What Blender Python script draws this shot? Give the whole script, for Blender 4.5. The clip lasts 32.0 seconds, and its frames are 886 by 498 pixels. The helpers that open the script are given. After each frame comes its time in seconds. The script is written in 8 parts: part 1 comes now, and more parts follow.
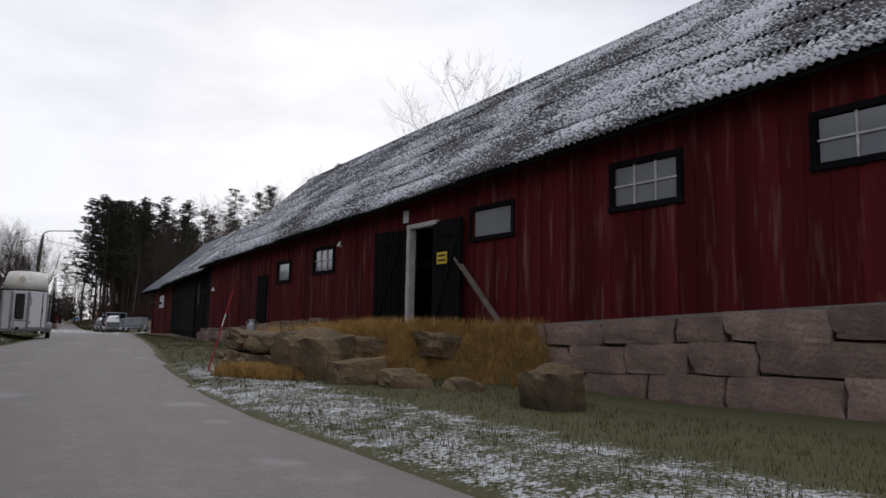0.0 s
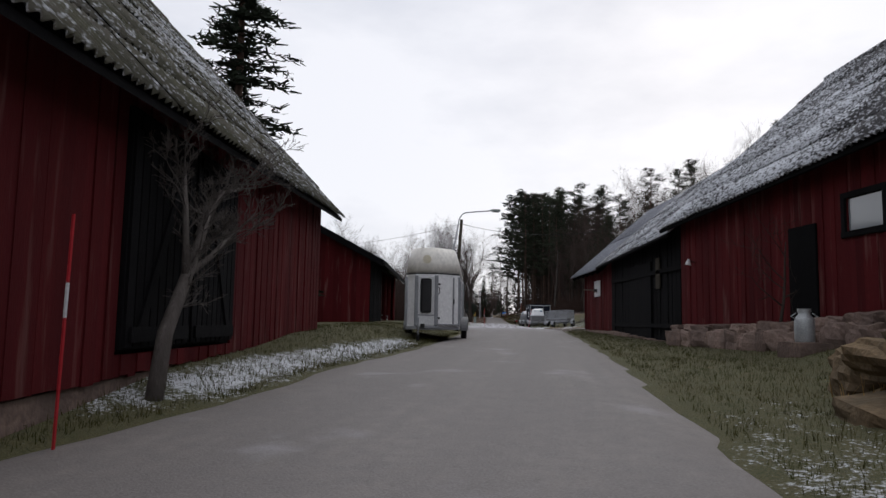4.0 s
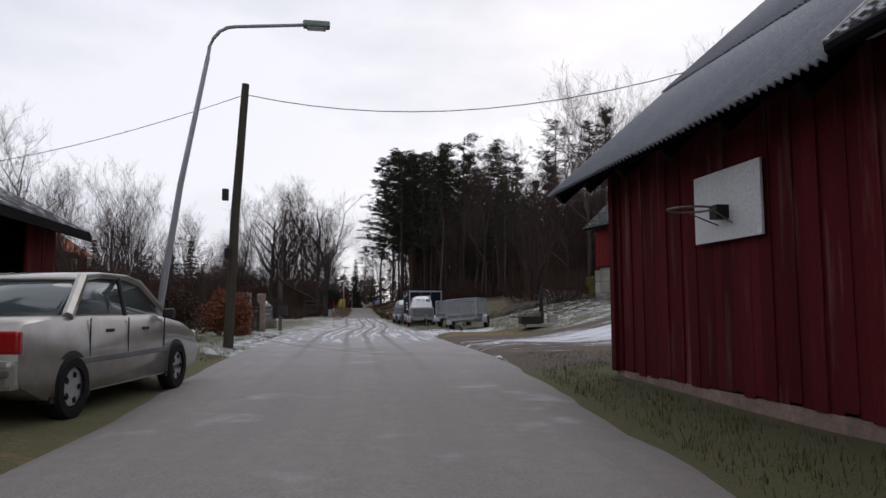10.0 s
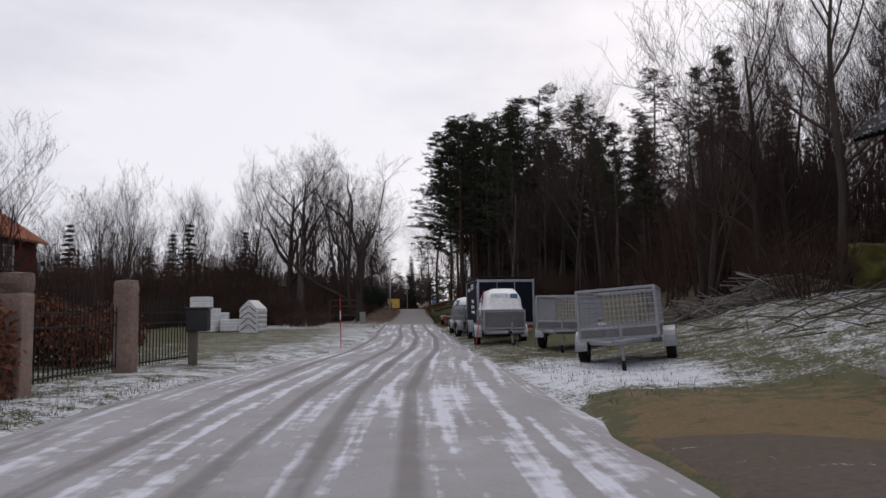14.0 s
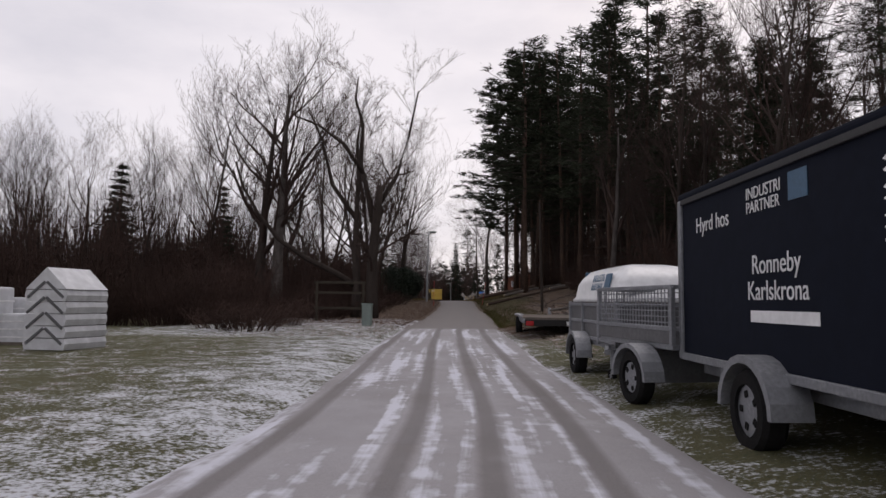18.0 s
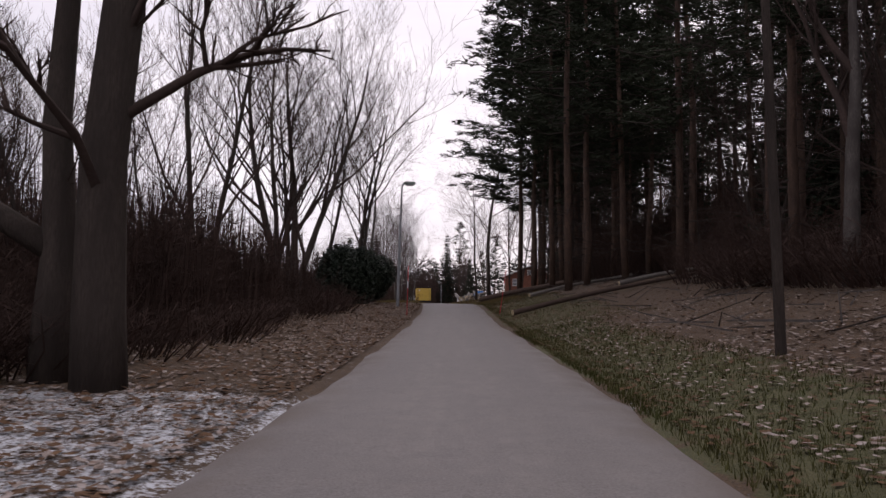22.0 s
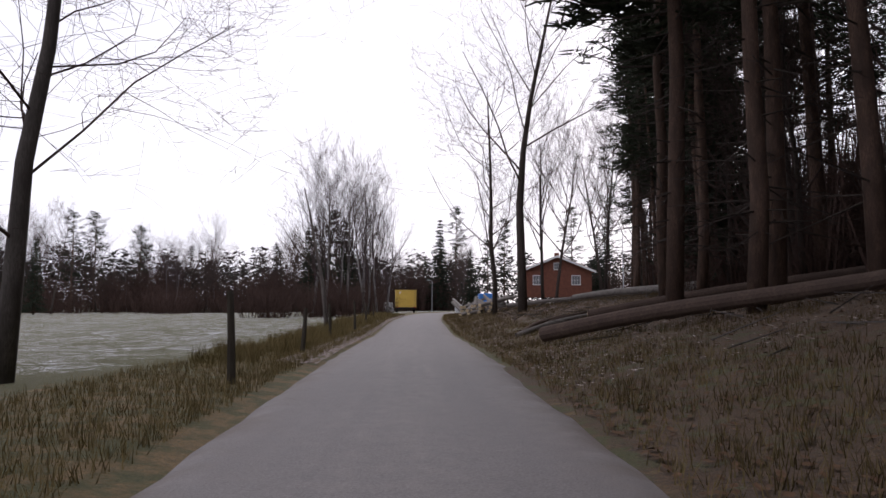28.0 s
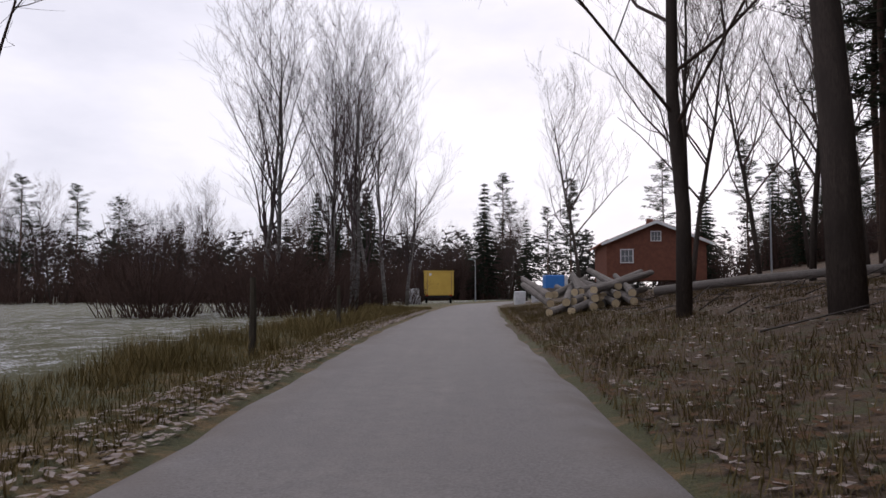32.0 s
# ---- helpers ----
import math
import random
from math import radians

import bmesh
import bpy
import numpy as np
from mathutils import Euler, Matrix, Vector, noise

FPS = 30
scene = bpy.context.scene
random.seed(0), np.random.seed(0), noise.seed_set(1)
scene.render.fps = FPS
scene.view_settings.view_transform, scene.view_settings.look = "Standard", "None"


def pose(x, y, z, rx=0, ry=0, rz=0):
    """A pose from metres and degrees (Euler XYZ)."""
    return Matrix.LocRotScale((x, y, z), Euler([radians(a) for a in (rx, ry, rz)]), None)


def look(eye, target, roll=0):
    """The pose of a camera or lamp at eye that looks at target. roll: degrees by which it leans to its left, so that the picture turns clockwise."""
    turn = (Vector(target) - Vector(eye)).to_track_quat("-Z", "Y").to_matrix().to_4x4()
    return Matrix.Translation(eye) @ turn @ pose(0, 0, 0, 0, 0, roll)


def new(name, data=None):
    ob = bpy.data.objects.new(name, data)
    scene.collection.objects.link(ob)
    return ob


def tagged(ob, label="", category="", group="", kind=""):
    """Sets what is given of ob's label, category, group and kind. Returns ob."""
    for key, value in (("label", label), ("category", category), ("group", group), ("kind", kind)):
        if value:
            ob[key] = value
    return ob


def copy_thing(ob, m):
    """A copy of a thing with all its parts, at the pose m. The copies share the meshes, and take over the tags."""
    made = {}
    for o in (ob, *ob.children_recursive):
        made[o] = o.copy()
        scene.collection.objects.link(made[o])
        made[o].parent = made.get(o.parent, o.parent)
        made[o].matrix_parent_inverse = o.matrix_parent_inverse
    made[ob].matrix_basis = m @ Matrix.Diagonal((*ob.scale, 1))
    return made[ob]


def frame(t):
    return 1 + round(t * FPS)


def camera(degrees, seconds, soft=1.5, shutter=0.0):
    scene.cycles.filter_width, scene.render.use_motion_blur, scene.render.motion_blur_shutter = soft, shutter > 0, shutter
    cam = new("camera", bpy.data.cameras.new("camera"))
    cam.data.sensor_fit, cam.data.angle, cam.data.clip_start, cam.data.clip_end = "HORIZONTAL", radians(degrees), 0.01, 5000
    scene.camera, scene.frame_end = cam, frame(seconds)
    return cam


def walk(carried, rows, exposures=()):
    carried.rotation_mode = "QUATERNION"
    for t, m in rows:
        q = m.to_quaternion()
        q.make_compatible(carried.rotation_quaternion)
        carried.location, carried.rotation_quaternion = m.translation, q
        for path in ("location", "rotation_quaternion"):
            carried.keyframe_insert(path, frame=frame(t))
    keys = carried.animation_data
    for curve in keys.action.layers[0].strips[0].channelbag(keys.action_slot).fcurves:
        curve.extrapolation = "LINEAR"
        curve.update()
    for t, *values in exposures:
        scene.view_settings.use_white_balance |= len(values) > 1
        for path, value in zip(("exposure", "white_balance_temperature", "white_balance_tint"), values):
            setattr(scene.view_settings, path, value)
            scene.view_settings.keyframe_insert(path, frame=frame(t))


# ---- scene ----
cam = camera(64.1, 32.0)
PATH = [
    (0, (-5.003, -8.664, 1.168), (-3.952, -6.980, 1.411), 1.1),
    (0.5, (-4.620, -7.245, 1.170), (-3.646, -5.515, 1.418), 1.6),
    (1, (-4.280, -5.765, 1.175), (-3.407, -3.982, 1.421), 2.2),
    (1.5, (-3.942, -4.136, 1.151), (-3.189, -2.299, 1.393), 2.6),
    (2, (-3.787, -2.530, 1.141), (-3.173, -0.641, 1.373), 2.8),
    (2.5, (-3.728, -0.896, 1.162), (-3.284, 1.042, 1.378), 2.8),
    (3, (-3.714, 0.744, 1.185), (-3.455, 2.716, 1.392), 2.6),
    (3.5, (-3.662, 2.259, 1.222), (-3.556, 4.246, 1.426), 1.8),
    (4, (-3.709, 3.814, 1.299), (-3.717, 5.804, 1.500), 1.0),
    (4.5, (-3.672, 5.589, 1.313), (-3.745, 7.577, 1.519), 0.3),
    (6.5, (-3.512, 12.188, 1.614), (-3.534, 14.180, 1.794), 0.9),
    (7, (-3.184, 14.745, 1.687), (-3.094, 16.736, 1.863), 1.0),
    (7.5, (-2.743, 17.219, 1.714), (-2.525, 19.199, 1.889), 1.1),
    (8, (-2.334, 19.568, 1.726), (-2.036, 21.538, 1.899), 1.0),
    (8.5, (-1.909, 22.052, 1.748), (-1.569, 24.015, 1.923), 0.8),
    (9, (-1.456, 24.705, 1.773), (-1.094, 26.664, 1.948), 0.4),
    (9.5, (-1.072, 27.289, 1.806), (-0.706, 29.248, 1.976), -0.0),
    (10, (-0.737, 29.870, 1.839), (-0.398, 31.834, 2.007), -0.3),
    (10.5, (-0.400, 32.331, 1.854), (-0.072, 34.297, 2.020), -0.6),
    (11, (-0.083, 34.705, 1.855), (0.232, 36.673, 2.022), -0.9),
    (11.5, (0.167, 36.807, 1.897), (0.468, 38.777, 2.062), -1.0),
    (12, (0.392, 39.037, 1.941), (0.686, 41.009, 2.107), -1.1),
    (12.5, (0.676, 41.277, 1.999), (0.953, 43.251, 2.163), -1.2),
    (13, (0.845, 43.525, 1.942), (1.092, 45.503, 2.109), -1.0),
    (13.5, (1.085, 45.775, 1.928), (1.290, 47.758, 2.097), -1.0),
    (14, (1.235, 48.227, 1.943), (1.410, 50.212, 2.112), -0.7),
    (14.5, (1.380, 50.648, 1.927), (1.531, 52.635, 2.096), -0.3),
    (16.5, (1.695, 60.357, 1.939), (1.777, 62.350, 2.091), 0.4),
    (17, (1.806, 63.086, 1.936), (1.872, 65.080, 2.085), 0.4),
    (17.5, (1.926, 65.880, 1.938), (1.977, 67.873, 2.089), 0.5),
    (18, (2.003, 68.692, 1.909), (2.053, 70.685, 2.057), 0.6),
    (18.5, (1.988, 71.267, 1.860), (2.051, 73.261, 2.003), 0.4),
    (19, (2.163, 73.864, 1.946), (2.234, 75.859, 2.080), 0.2),
    (19.5, (2.222, 76.561, 1.998), (2.308, 78.555, 2.130), 0.1),
    (20, (2.273, 79.486, 2.003), (2.369, 81.479, 2.138), 0.2),
    (20.5, (2.482, 82.746, 2.002), (2.567, 84.739, 2.146), 0.2),
    (21, (2.613, 85.971, 2.029), (2.696, 87.964, 2.173), 0.4),
    (21.5, (2.770, 89.184, 2.064), (2.848, 91.177, 2.208), 0.5),
    (22, (2.915, 92.342, 2.067), (2.991, 94.335, 2.217), 0.7),
    (22.5, (3.071, 95.529, 2.101), (3.147, 97.522, 2.256), 1.0),
    (23, (3.217, 98.736, 2.138), (3.296, 100.728, 2.297), 1.2),
    (23.5, (3.381, 101.967, 2.182), (3.464, 103.959, 2.347), 1.3),
    (24, (3.561, 105.243, 2.249), (3.650, 107.234, 2.418), 1.1),
    (24.5, (3.724, 108.485, 2.325), (3.818, 110.475, 2.497), 0.8),
    (25, (3.893, 111.620, 2.392), (3.994, 113.610, 2.566), 0.4),
    (25.5, (4.081, 114.784, 2.443), (4.187, 116.774, 2.616), 0.1),
    (27.5, (4.767, 127.967, 2.991), (4.869, 129.958, 3.150), 0.1),
    (28, (4.890, 131.199, 3.031), (4.982, 133.191, 3.180), 0.2),
    (28.5, (4.985, 134.461, 3.044), (5.065, 136.454, 3.185), 0.2),
    (29, (5.075, 137.666, 3.023), (5.138, 139.660, 3.156), 0.8),
    (29.5, (5.152, 140.905, 2.991), (5.199, 142.900, 3.119), 0.9),
    (30, (5.198, 144.186, 2.967), (5.229, 146.182, 3.090), 0.7),
    (30.5, (5.201, 147.504, 2.916), (5.223, 149.501, 3.033), 0.8),
    (31, (5.247, 150.978, 2.846), (5.257, 152.975, 2.960), 0.3),
    (31.5, (5.260, 154.632, 2.820), (5.259, 156.629, 2.936), 0.1),
    (32, (5.391, 158.309, 2.807), (5.370, 160.306, 2.923), -0.0),
]
EXPO = [(0, 0.02, 6500, 10), (9, 0.02, 6500, 11), (13, -0.04, 6550, 13), (19, -0.08, 6850, 18), (21, 0.04, 6850, 21), (23, 0.25, 6750, 23), (25, 0.36, 6680, 20), (28, 0.44, 6500, 18), (30, 0.34, 6500, 16), (32, 0.12, 6500, 17)]
walk(cam, [(t, look(eye, target, roll)) for t, eye, target, roll in PATH], EXPO)

# ---- sky and sun ----
world = bpy.data.worlds.new("world")
scene.world = world
world.use_nodes = True
wn, wl = world.node_tree.nodes, world.node_tree.links
wn.clear()
w_out = wn.new("ShaderNodeOutputWorld")
w_bg = wn.new("ShaderNodeBackground")
w_sky = wn.new("ShaderNodeTexSky")
w_sky.sky_type, w_sky.sun_disc = "NISHITA", False
w_sky.sun_elevation, w_sky.sun_rotation = radians(24), radians(20)
w_dim = wn.new("ShaderNodeVectorMath")
w_dim.operation = "SCALE"
w_dim.inputs["Scale"].default_value = 0.1
w_co = wn.new("ShaderNodeTexCoord")
w_map = wn.new("ShaderNodeMapping")
w_map.inputs["Scale"].default_value = (1.0, 1.0, 2.6)
w_noise = wn.new("ShaderNodeTexNoise")
w_noise.inputs["Scale"].default_value = 1.7
w_noise.inputs["Detail"].default_value = 7
w_noise.inputs["Roughness"].default_value = 0.55
w_ramp = wn.new("ShaderNodeValToRGB")
w_ramp.color_ramp.elements[0].position, w_ramp.color_ramp.elements[0].color = 0.32, (0.60, 0.63, 0.72, 1)
w_ramp.color_ramp.elements[1].position, w_ramp.color_ramp.elements[1].color = 0.62, (0.92, 0.93, 0.99, 1)
w_mix = wn.new("ShaderNodeMix")
w_mix.data_type = "RGBA"
w_mix.inputs["Factor"].default_value = 0.93
wl.new(w_co.outputs["Generated"], w_map.inputs["Vector"])
wl.new(w_map.outputs["Vector"], w_noise.inputs["Vector"])
wl.new(w_noise.outputs["Fac"], w_ramp.inputs["Fac"])
wl.new(w_sky.outputs["Color"], w_dim.inputs[0])
wl.new(w_dim.outputs["Vector"], w_mix.inputs["A"])
wl.new(w_ramp.outputs["Color"], w_mix.inputs["B"])
wl.new(w_mix.outputs["Result"], w_bg.inputs["Color"])
w_bg.inputs["Strength"].default_value = 1.0
wl.new(w_bg.outputs["Background"], w_out.inputs["Surface"])

sun_data = bpy.data.lights.new("sun", "SUN")
sun_data.energy, sun_data.angle, sun_data.color = 0.6, radians(40), (1.0, 0.97, 0.93)
sun = new("sun", sun_data)
sun.matrix_world = look((0, 0, 60), (-14, -30, 0))

# ---- materials ----
def mat(name, a, b=None, scale=3.0, rough=0.8, metal=0.0, bump=0.15, fine=40.0, stretch=(1, 1, 1), frost=0.0, frost_scale=5.0,
        vary=0.0, coat=0.0, stain=None):
    """Two-scale mottled surface: a and b are base colours, frost a share of white rime in patches, stain a third colour in streaks."""
    m = bpy.data.materials.new(name)
    m.use_nodes = True
    n, l = m.node_tree.nodes, m.node_tree.links
    p = n["Principled BSDF"]
    b = b or tuple(c * 0.7 for c in a)
    geo = n.new("ShaderNodeNewGeometry")
    mp = n.new("ShaderNodeMapping")
    mp.inputs["Scale"].default_value = stretch
    l.new(geo.outputs["Position"], mp.inputs["Vector"])
    def noise_node(s, detail=5.0, vec=mp):
        t = n.new("ShaderNodeTexNoise")
        t.inputs["Scale"].default_value, t.inputs["Detail"].default_value = s, detail
        l.new(vec.outputs["Vector"], t.inputs["Vector"])
        return t
    big, small = noise_node(scale), noise_node(fine, 3.0)
    def mix(fac, c1, c2):
        x = n.new("ShaderNodeMix")
        x.data_type = "RGBA"
        for src, sock in ((fac, "Factor"), (c1, "A"), (c2, "B")):
            if hasattr(src, "is_output"):
                l.new(src, x.inputs[sock])
            else:
                x.inputs[sock].default_value = src if sock == "Factor" else (*src, 1)
        return x.outputs["Result"]
    def ramp(src, lo, hi):
        r = n.new("ShaderNodeMapRange")
        r.inputs["From Min"].default_value, r.inputs["From Max"].default_value = lo, hi
        l.new(src, r.inputs["Value"])
        return r.outputs["Result"]
    col = mix(ramp(big.outputs["Fac"], 0.35, 0.65), a, b)
    col = mix(ramp(small.outputs["Fac"], 0.3, 0.75), col, mix(0.5, tuple(c * 0.55 for c in a), b))
    if stain:
        sm = n.new("ShaderNodeMapping")
        sm.inputs["Scale"].default_value = (5, 5, 0.5)
        l.new(geo.outputs["Position"], sm.inputs["Vector"])
        st = noise_node(1.3, 6.0, sm)
        col = mix(ramp(st.outputs["Fac"], 0.56, 0.72), col, stain)
    if vary:
        info = n.new("ShaderNodeObjectInfo")
        hs = n.new("ShaderNodeHueSaturation")
        mr = n.new("ShaderNodeMapRange")
        mr.inputs["To Min"].default_value, mr.inputs["To Max"].default_value = 1 - vary, 1 + vary
        l.new(info.outputs["Random"], mr.inputs["Value"])
        l.new(mr.outputs["Result"], hs.inputs["Value"])
        l.new(col, hs.inputs["Color"])
        col = hs.outputs["Color"]
    if frost:
        f1, f2 = noise_node(frost_scale, 8.0), noise_node(0.35, 3.0)
        ad = n.new("ShaderNodeMath")
        ad.operation = "MULTIPLY_ADD"
        ad.inputs[1].default_value = 0.6
        l.new(f2.outputs["Fac"], ad.inputs[0])
        l.new(f1.outputs["Fac"], ad.inputs[2])
        edge = 1.1 - 0.6 * frost
        col = mix(ramp(ad.outputs["Value"], edge - 0.06, edge + 0.1), col, (0.62, 0.64, 0.68))
    l.new(col, p.inputs["Base Color"])
    p.inputs["Roughness"].default_value, p.inputs["Metallic"].default_value = rough, metal
    p.inputs["Coat Weight"].default_value = coat
    p.inputs["Specular IOR Level"].default_value = 0.08 if rough >= 0.75 else 0.4
    if bump:
        bp = n.new("ShaderNodeBump")
        bp.inputs["Strength"].default_value, bp.inputs["Distance"].default_value = bump, 0.02
        l.new(small.outputs["Fac"], bp.inputs["Height"])
        l.new(bp.outputs["Normal"], p.inputs["Normal"])
    return m

RED = mat("falu_red_boards", (0.105, 0.0125, 0.014), (0.07, 0.009, 0.011), 0.6, 0.85, 0, 0.3, 30, (3, 3, 0.4), vary=0.22, stain=(0.13, 0.055, 0.05))
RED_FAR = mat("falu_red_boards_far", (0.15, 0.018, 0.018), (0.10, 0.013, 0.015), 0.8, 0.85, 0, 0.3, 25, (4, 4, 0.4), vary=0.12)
BLACK = mat("tarred_black_boards", (0.0045, 0.0043, 0.005), (0.0085, 0.008, 0.009), 0.8, 0.9, 0, 0.3, 30, (3, 3, 0.4), vary=0.3)
ROOF_OLD = mat("weathered_fibre_cement", (0.115, 0.112, 0.115), (0.07, 0.068, 0.07), 1.2, 0.9, 0, 0.5, 26, frost=0.52, frost_scale=13.0, vary=0.25)
ROOF_MOSS = mat("mossy_fibre_cement", (0.13, 0.12, 0.105), (0.075, 0.075, 0.05), 0.9, 0.95, 0, 0.6, 22, frost=0.4, frost_scale=11.0, vary=0.2)
ROOF_METAL = mat("grey_corrugated_metal", (0.22, 0.23, 0.26), (0.17, 0.18, 0.21), 0.7, 0.5, 0.35, 0.05, 20, vary=0.08)
ROOF_FAR = mat("frosted_far_roof", (0.12, 0.115, 0.11), (0.07, 0.07, 0.07), 1.0, 0.9, 0, 0.5, 18, frost=0.2, frost_scale=12.0, vary=0.2)
ROOF_TILE = mat("orange_clay_tile", (0.36, 0.13, 0.07), (0.24, 0.09, 0.06), 1.5, 0.85, 0, 0.4, 20, vary=0.15)
ROOF_FELT = mat("black_roof_felt", (0.03, 0.03, 0.032), (0.05, 0.05, 0.052), 1.0, 0.9, 0, 0.2, 30, frost=0.3)
STONE = mat("granite_foundation", (0.30, 0.215, 0.18), (0.16, 0.12, 0.105), 2.2, 0.95, 0, 1.0, 16, vary=0.3)
BOULDER = mat("mossy_boulder", (0.21, 0.145, 0.085), (0.085, 0.07, 0.05), 1.6, 0.95, 0, 0.9, 18, vary=0.2)
MOSS = mat("yellow_green_moss", (0.13, 0.12, 0.028), (0.055, 0.05, 0.026), 2.4, 0.95, 0, 0.9, 30)
STONE_PALE = mat("pale_granite_blocks", (0.34, 0.31, 0.28), (0.24, 0.22, 0.20), 2.0, 0.9, 0, 0.6, 20, vary=0.15)
MORTAR = mat("grey_mortar", (0.24, 0.22, 0.21), (0.16, 0.15, 0.145), 3.0, 0.95, 0, 0.6, 30)
YELLOW_PALE = mat("faded_yellow_print", (0.62, 0.56, 0.38), (0.66, 0.62, 0.50), 6.0, 0.5, 0, 0)
WHITE = mat("white_paint", (0.72, 0.73, 0.74), (0.6, 0.6, 0.61), 2.0, 0.6, 0, 0.05, 30)
WHITE_WORN = mat("worn_white_paint", (0.6, 0.6, 0.6), (0.38, 0.36, 0.34), 5.0, 0.8, 0, 0.2, 30)
FIBRE = mat("white_fibreglass", (0.75, 0.76, 0.77), (0.68, 0.69, 0.70), 0.8, 0.35, 0, 0.02, 10, coat=0.3)
CREAM = mat("cream_fibreglass", (0.82, 0.79, 0.73), (0.74, 0.71, 0.65), 1.2, 0.4, 0, 0.03, 10, coat=0.2)
PANEL = mat("white_aluminium_panel", (0.86, 0.86, 0.86), (0.82, 0.82, 0.83), 0.6, 0.45, 0, 0.02, 12)
GALV = mat("galvanised_steel", (0.36, 0.37, 0.39), (0.26, 0.27, 0.29), 4.0, 0.5, 0.6, 0.1, 30, vary=0.1)
GREY_PANEL = mat("grey_trailer_side", (0.175, 0.175, 0.18), (0.125, 0.125, 0.13), 2.5, 0.55, 0.3, 0.08, 20)
NAVY = mat("dark_blue_vinyl", (0.008, 0.0105, 0.019), (0.011, 0.0135, 0.023), 1.0, 0.78, 0, 0.02, 10)
BLUEGREY = mat("blue_grey_lettering", (0.05, 0.12, 0.2), (0.06, 0.13, 0.21), 1.0, 0.5, 0, 0)
RUBBER = mat("black_rubber", (0.014, 0.014, 0.015), (0.022, 0.021, 0.021), 6.0, 0.9, 0, 0.2, 30)
BLACKPL = mat("black_plastic", (0.015, 0.015, 0.017), (0.022, 0.022, 0.024), 4.0, 0.55, 0, 0.05, 30)
BEIGE = mat("champagne_car_paint", (0.36, 0.335, 0.31), (0.33, 0.31, 0.285), 0.8, 0.3, 0.45, 0.01, 6, coat=0.8)
ALLOY = mat("alloy_rim", (0.5, 0.5, 0.52), (0.38, 0.38, 0.4), 5.0, 0.35, 0.8, 0.02)
LAMP_RED = mat("red_lens", (0.42, 0.012, 0.015), (0.32, 0.01, 0.012), 5.0, 0.2, 0, 0.02, coat=0.5)
LAMP_ORANGE = mat("orange_lens", (0.7, 0.25, 0.03), (0.6, 0.2, 0.02), 5.0, 0.3, 0, 0.02)
STAKE_RED = mat("red_snow_stake", (0.48, 0.02, 0.03), (0.36, 0.016, 0.022), 4.0, 0.5, 0, 0.02)
YELLOW = mat("yellow_paint", (0.62, 0.42, 0.08), (0.52, 0.34, 0.06), 1.5, 0.6, 0, 0.05)
YELLOW_SIGN = mat("yellow_sign", (0.75, 0.5, 0.02), (0.68, 0.44, 0.02), 4.0, 0.5, 0, 0)
BLUE = mat("bright_blue_tarp", (0.04, 0.22, 0.6), (0.03, 0.16, 0.5), 1.5, 0.5, 0, 0.1)
WOOD = mat("weathered_grey_wood", (0.22, 0.19, 0.165), (0.13, 0.11, 0.095), 1.5, 0.9, 0, 0.4, 30, (3, 3, 0.6), vary=0.15)
WOOD_POLE = mat("tarred_pole_wood", (0.075, 0.065, 0.05), (0.05, 0.043, 0.035), 1.5, 0.9, 0, 0.4, 30, (6, 6, 0.6))
PALLET = mat("green_grey_pallet_wood", (0.07, 0.085, 0.075), (0.11, 0.11, 0.10), 2.0, 0.9, 0, 0.3, 30, vary=0.2)
BRICK_RED = mat("red_brick_house", (0.20, 0.085, 0.058), (0.14, 0.062, 0.045), 3.0, 0.9, 0, 0.3, 40)
IRON = mat("black_iron", (0.012, 0.012, 0.013), (0.02, 0.019, 0.018), 4.0, 0.6, 0.3, 0.1)
ZINC = mat("zinc_milk_can", (0.48, 0.50, 0.51), (0.34, 0.36, 0.37), 5.0, 0.5, 0.4, 0.1)
CABINET = mat("grey_green_cabinet", (0.22, 0.27, 0.25), (0.17, 0.21, 0.195), 2.0, 0.6, 0, 0.05)
BARK = mat("grey_brown_bark", (0.075, 0.06, 0.052), (0.045, 0.037, 0.033), 3.0, 0.95, 0, 0.8, 22, (2, 2, 0.5), vary=0.2)
BARK_PALE = mat("pale_grey_bark", (0.14, 0.125, 0.115), (0.07, 0.06, 0.056), 3.0, 0.95, 0, 0.6, 22, (2, 2, 0.6), vary=0.2)
BIRCH = mat("birch_bark", (0.24, 0.23, 0.22), (0.06, 0.052, 0.05), 4.5, 0.85, 0, 0.4, 22, (1, 1, 2.5), vary=0.15)
TWIG = mat("thin_twigs", (0.075, 0.052, 0.045), (0.05, 0.037, 0.033), 2.0, 0.95, 0, 0, 20, vary=0.2)
TWIG_BIRCH = mat("birch_twigs", (0.075, 0.055, 0.055), (0.055, 0.042, 0.042), 2.0, 0.95, 0, 0, 20, vary=0.2)
PINE_BARK = mat("pine_bark", (0.115, 0.073, 0.055), (0.056, 0.04, 0.033), 3.0, 0.95, 0, 0.8, 20, (2, 2, 0.6), vary=0.2)
NEEDLE = mat("pine_needles", (0.028, 0.036, 0.024), (0.044, 0.05, 0.032), 0.9, 0.9, 0, 0, 8, vary=0.25)
NEEDLE_SPRUCE = mat("spruce_needles", (0.02, 0.028, 0.02), (0.032, 0.04, 0.026), 0.9, 0.9, 0, 0, 8, vary=0.25)
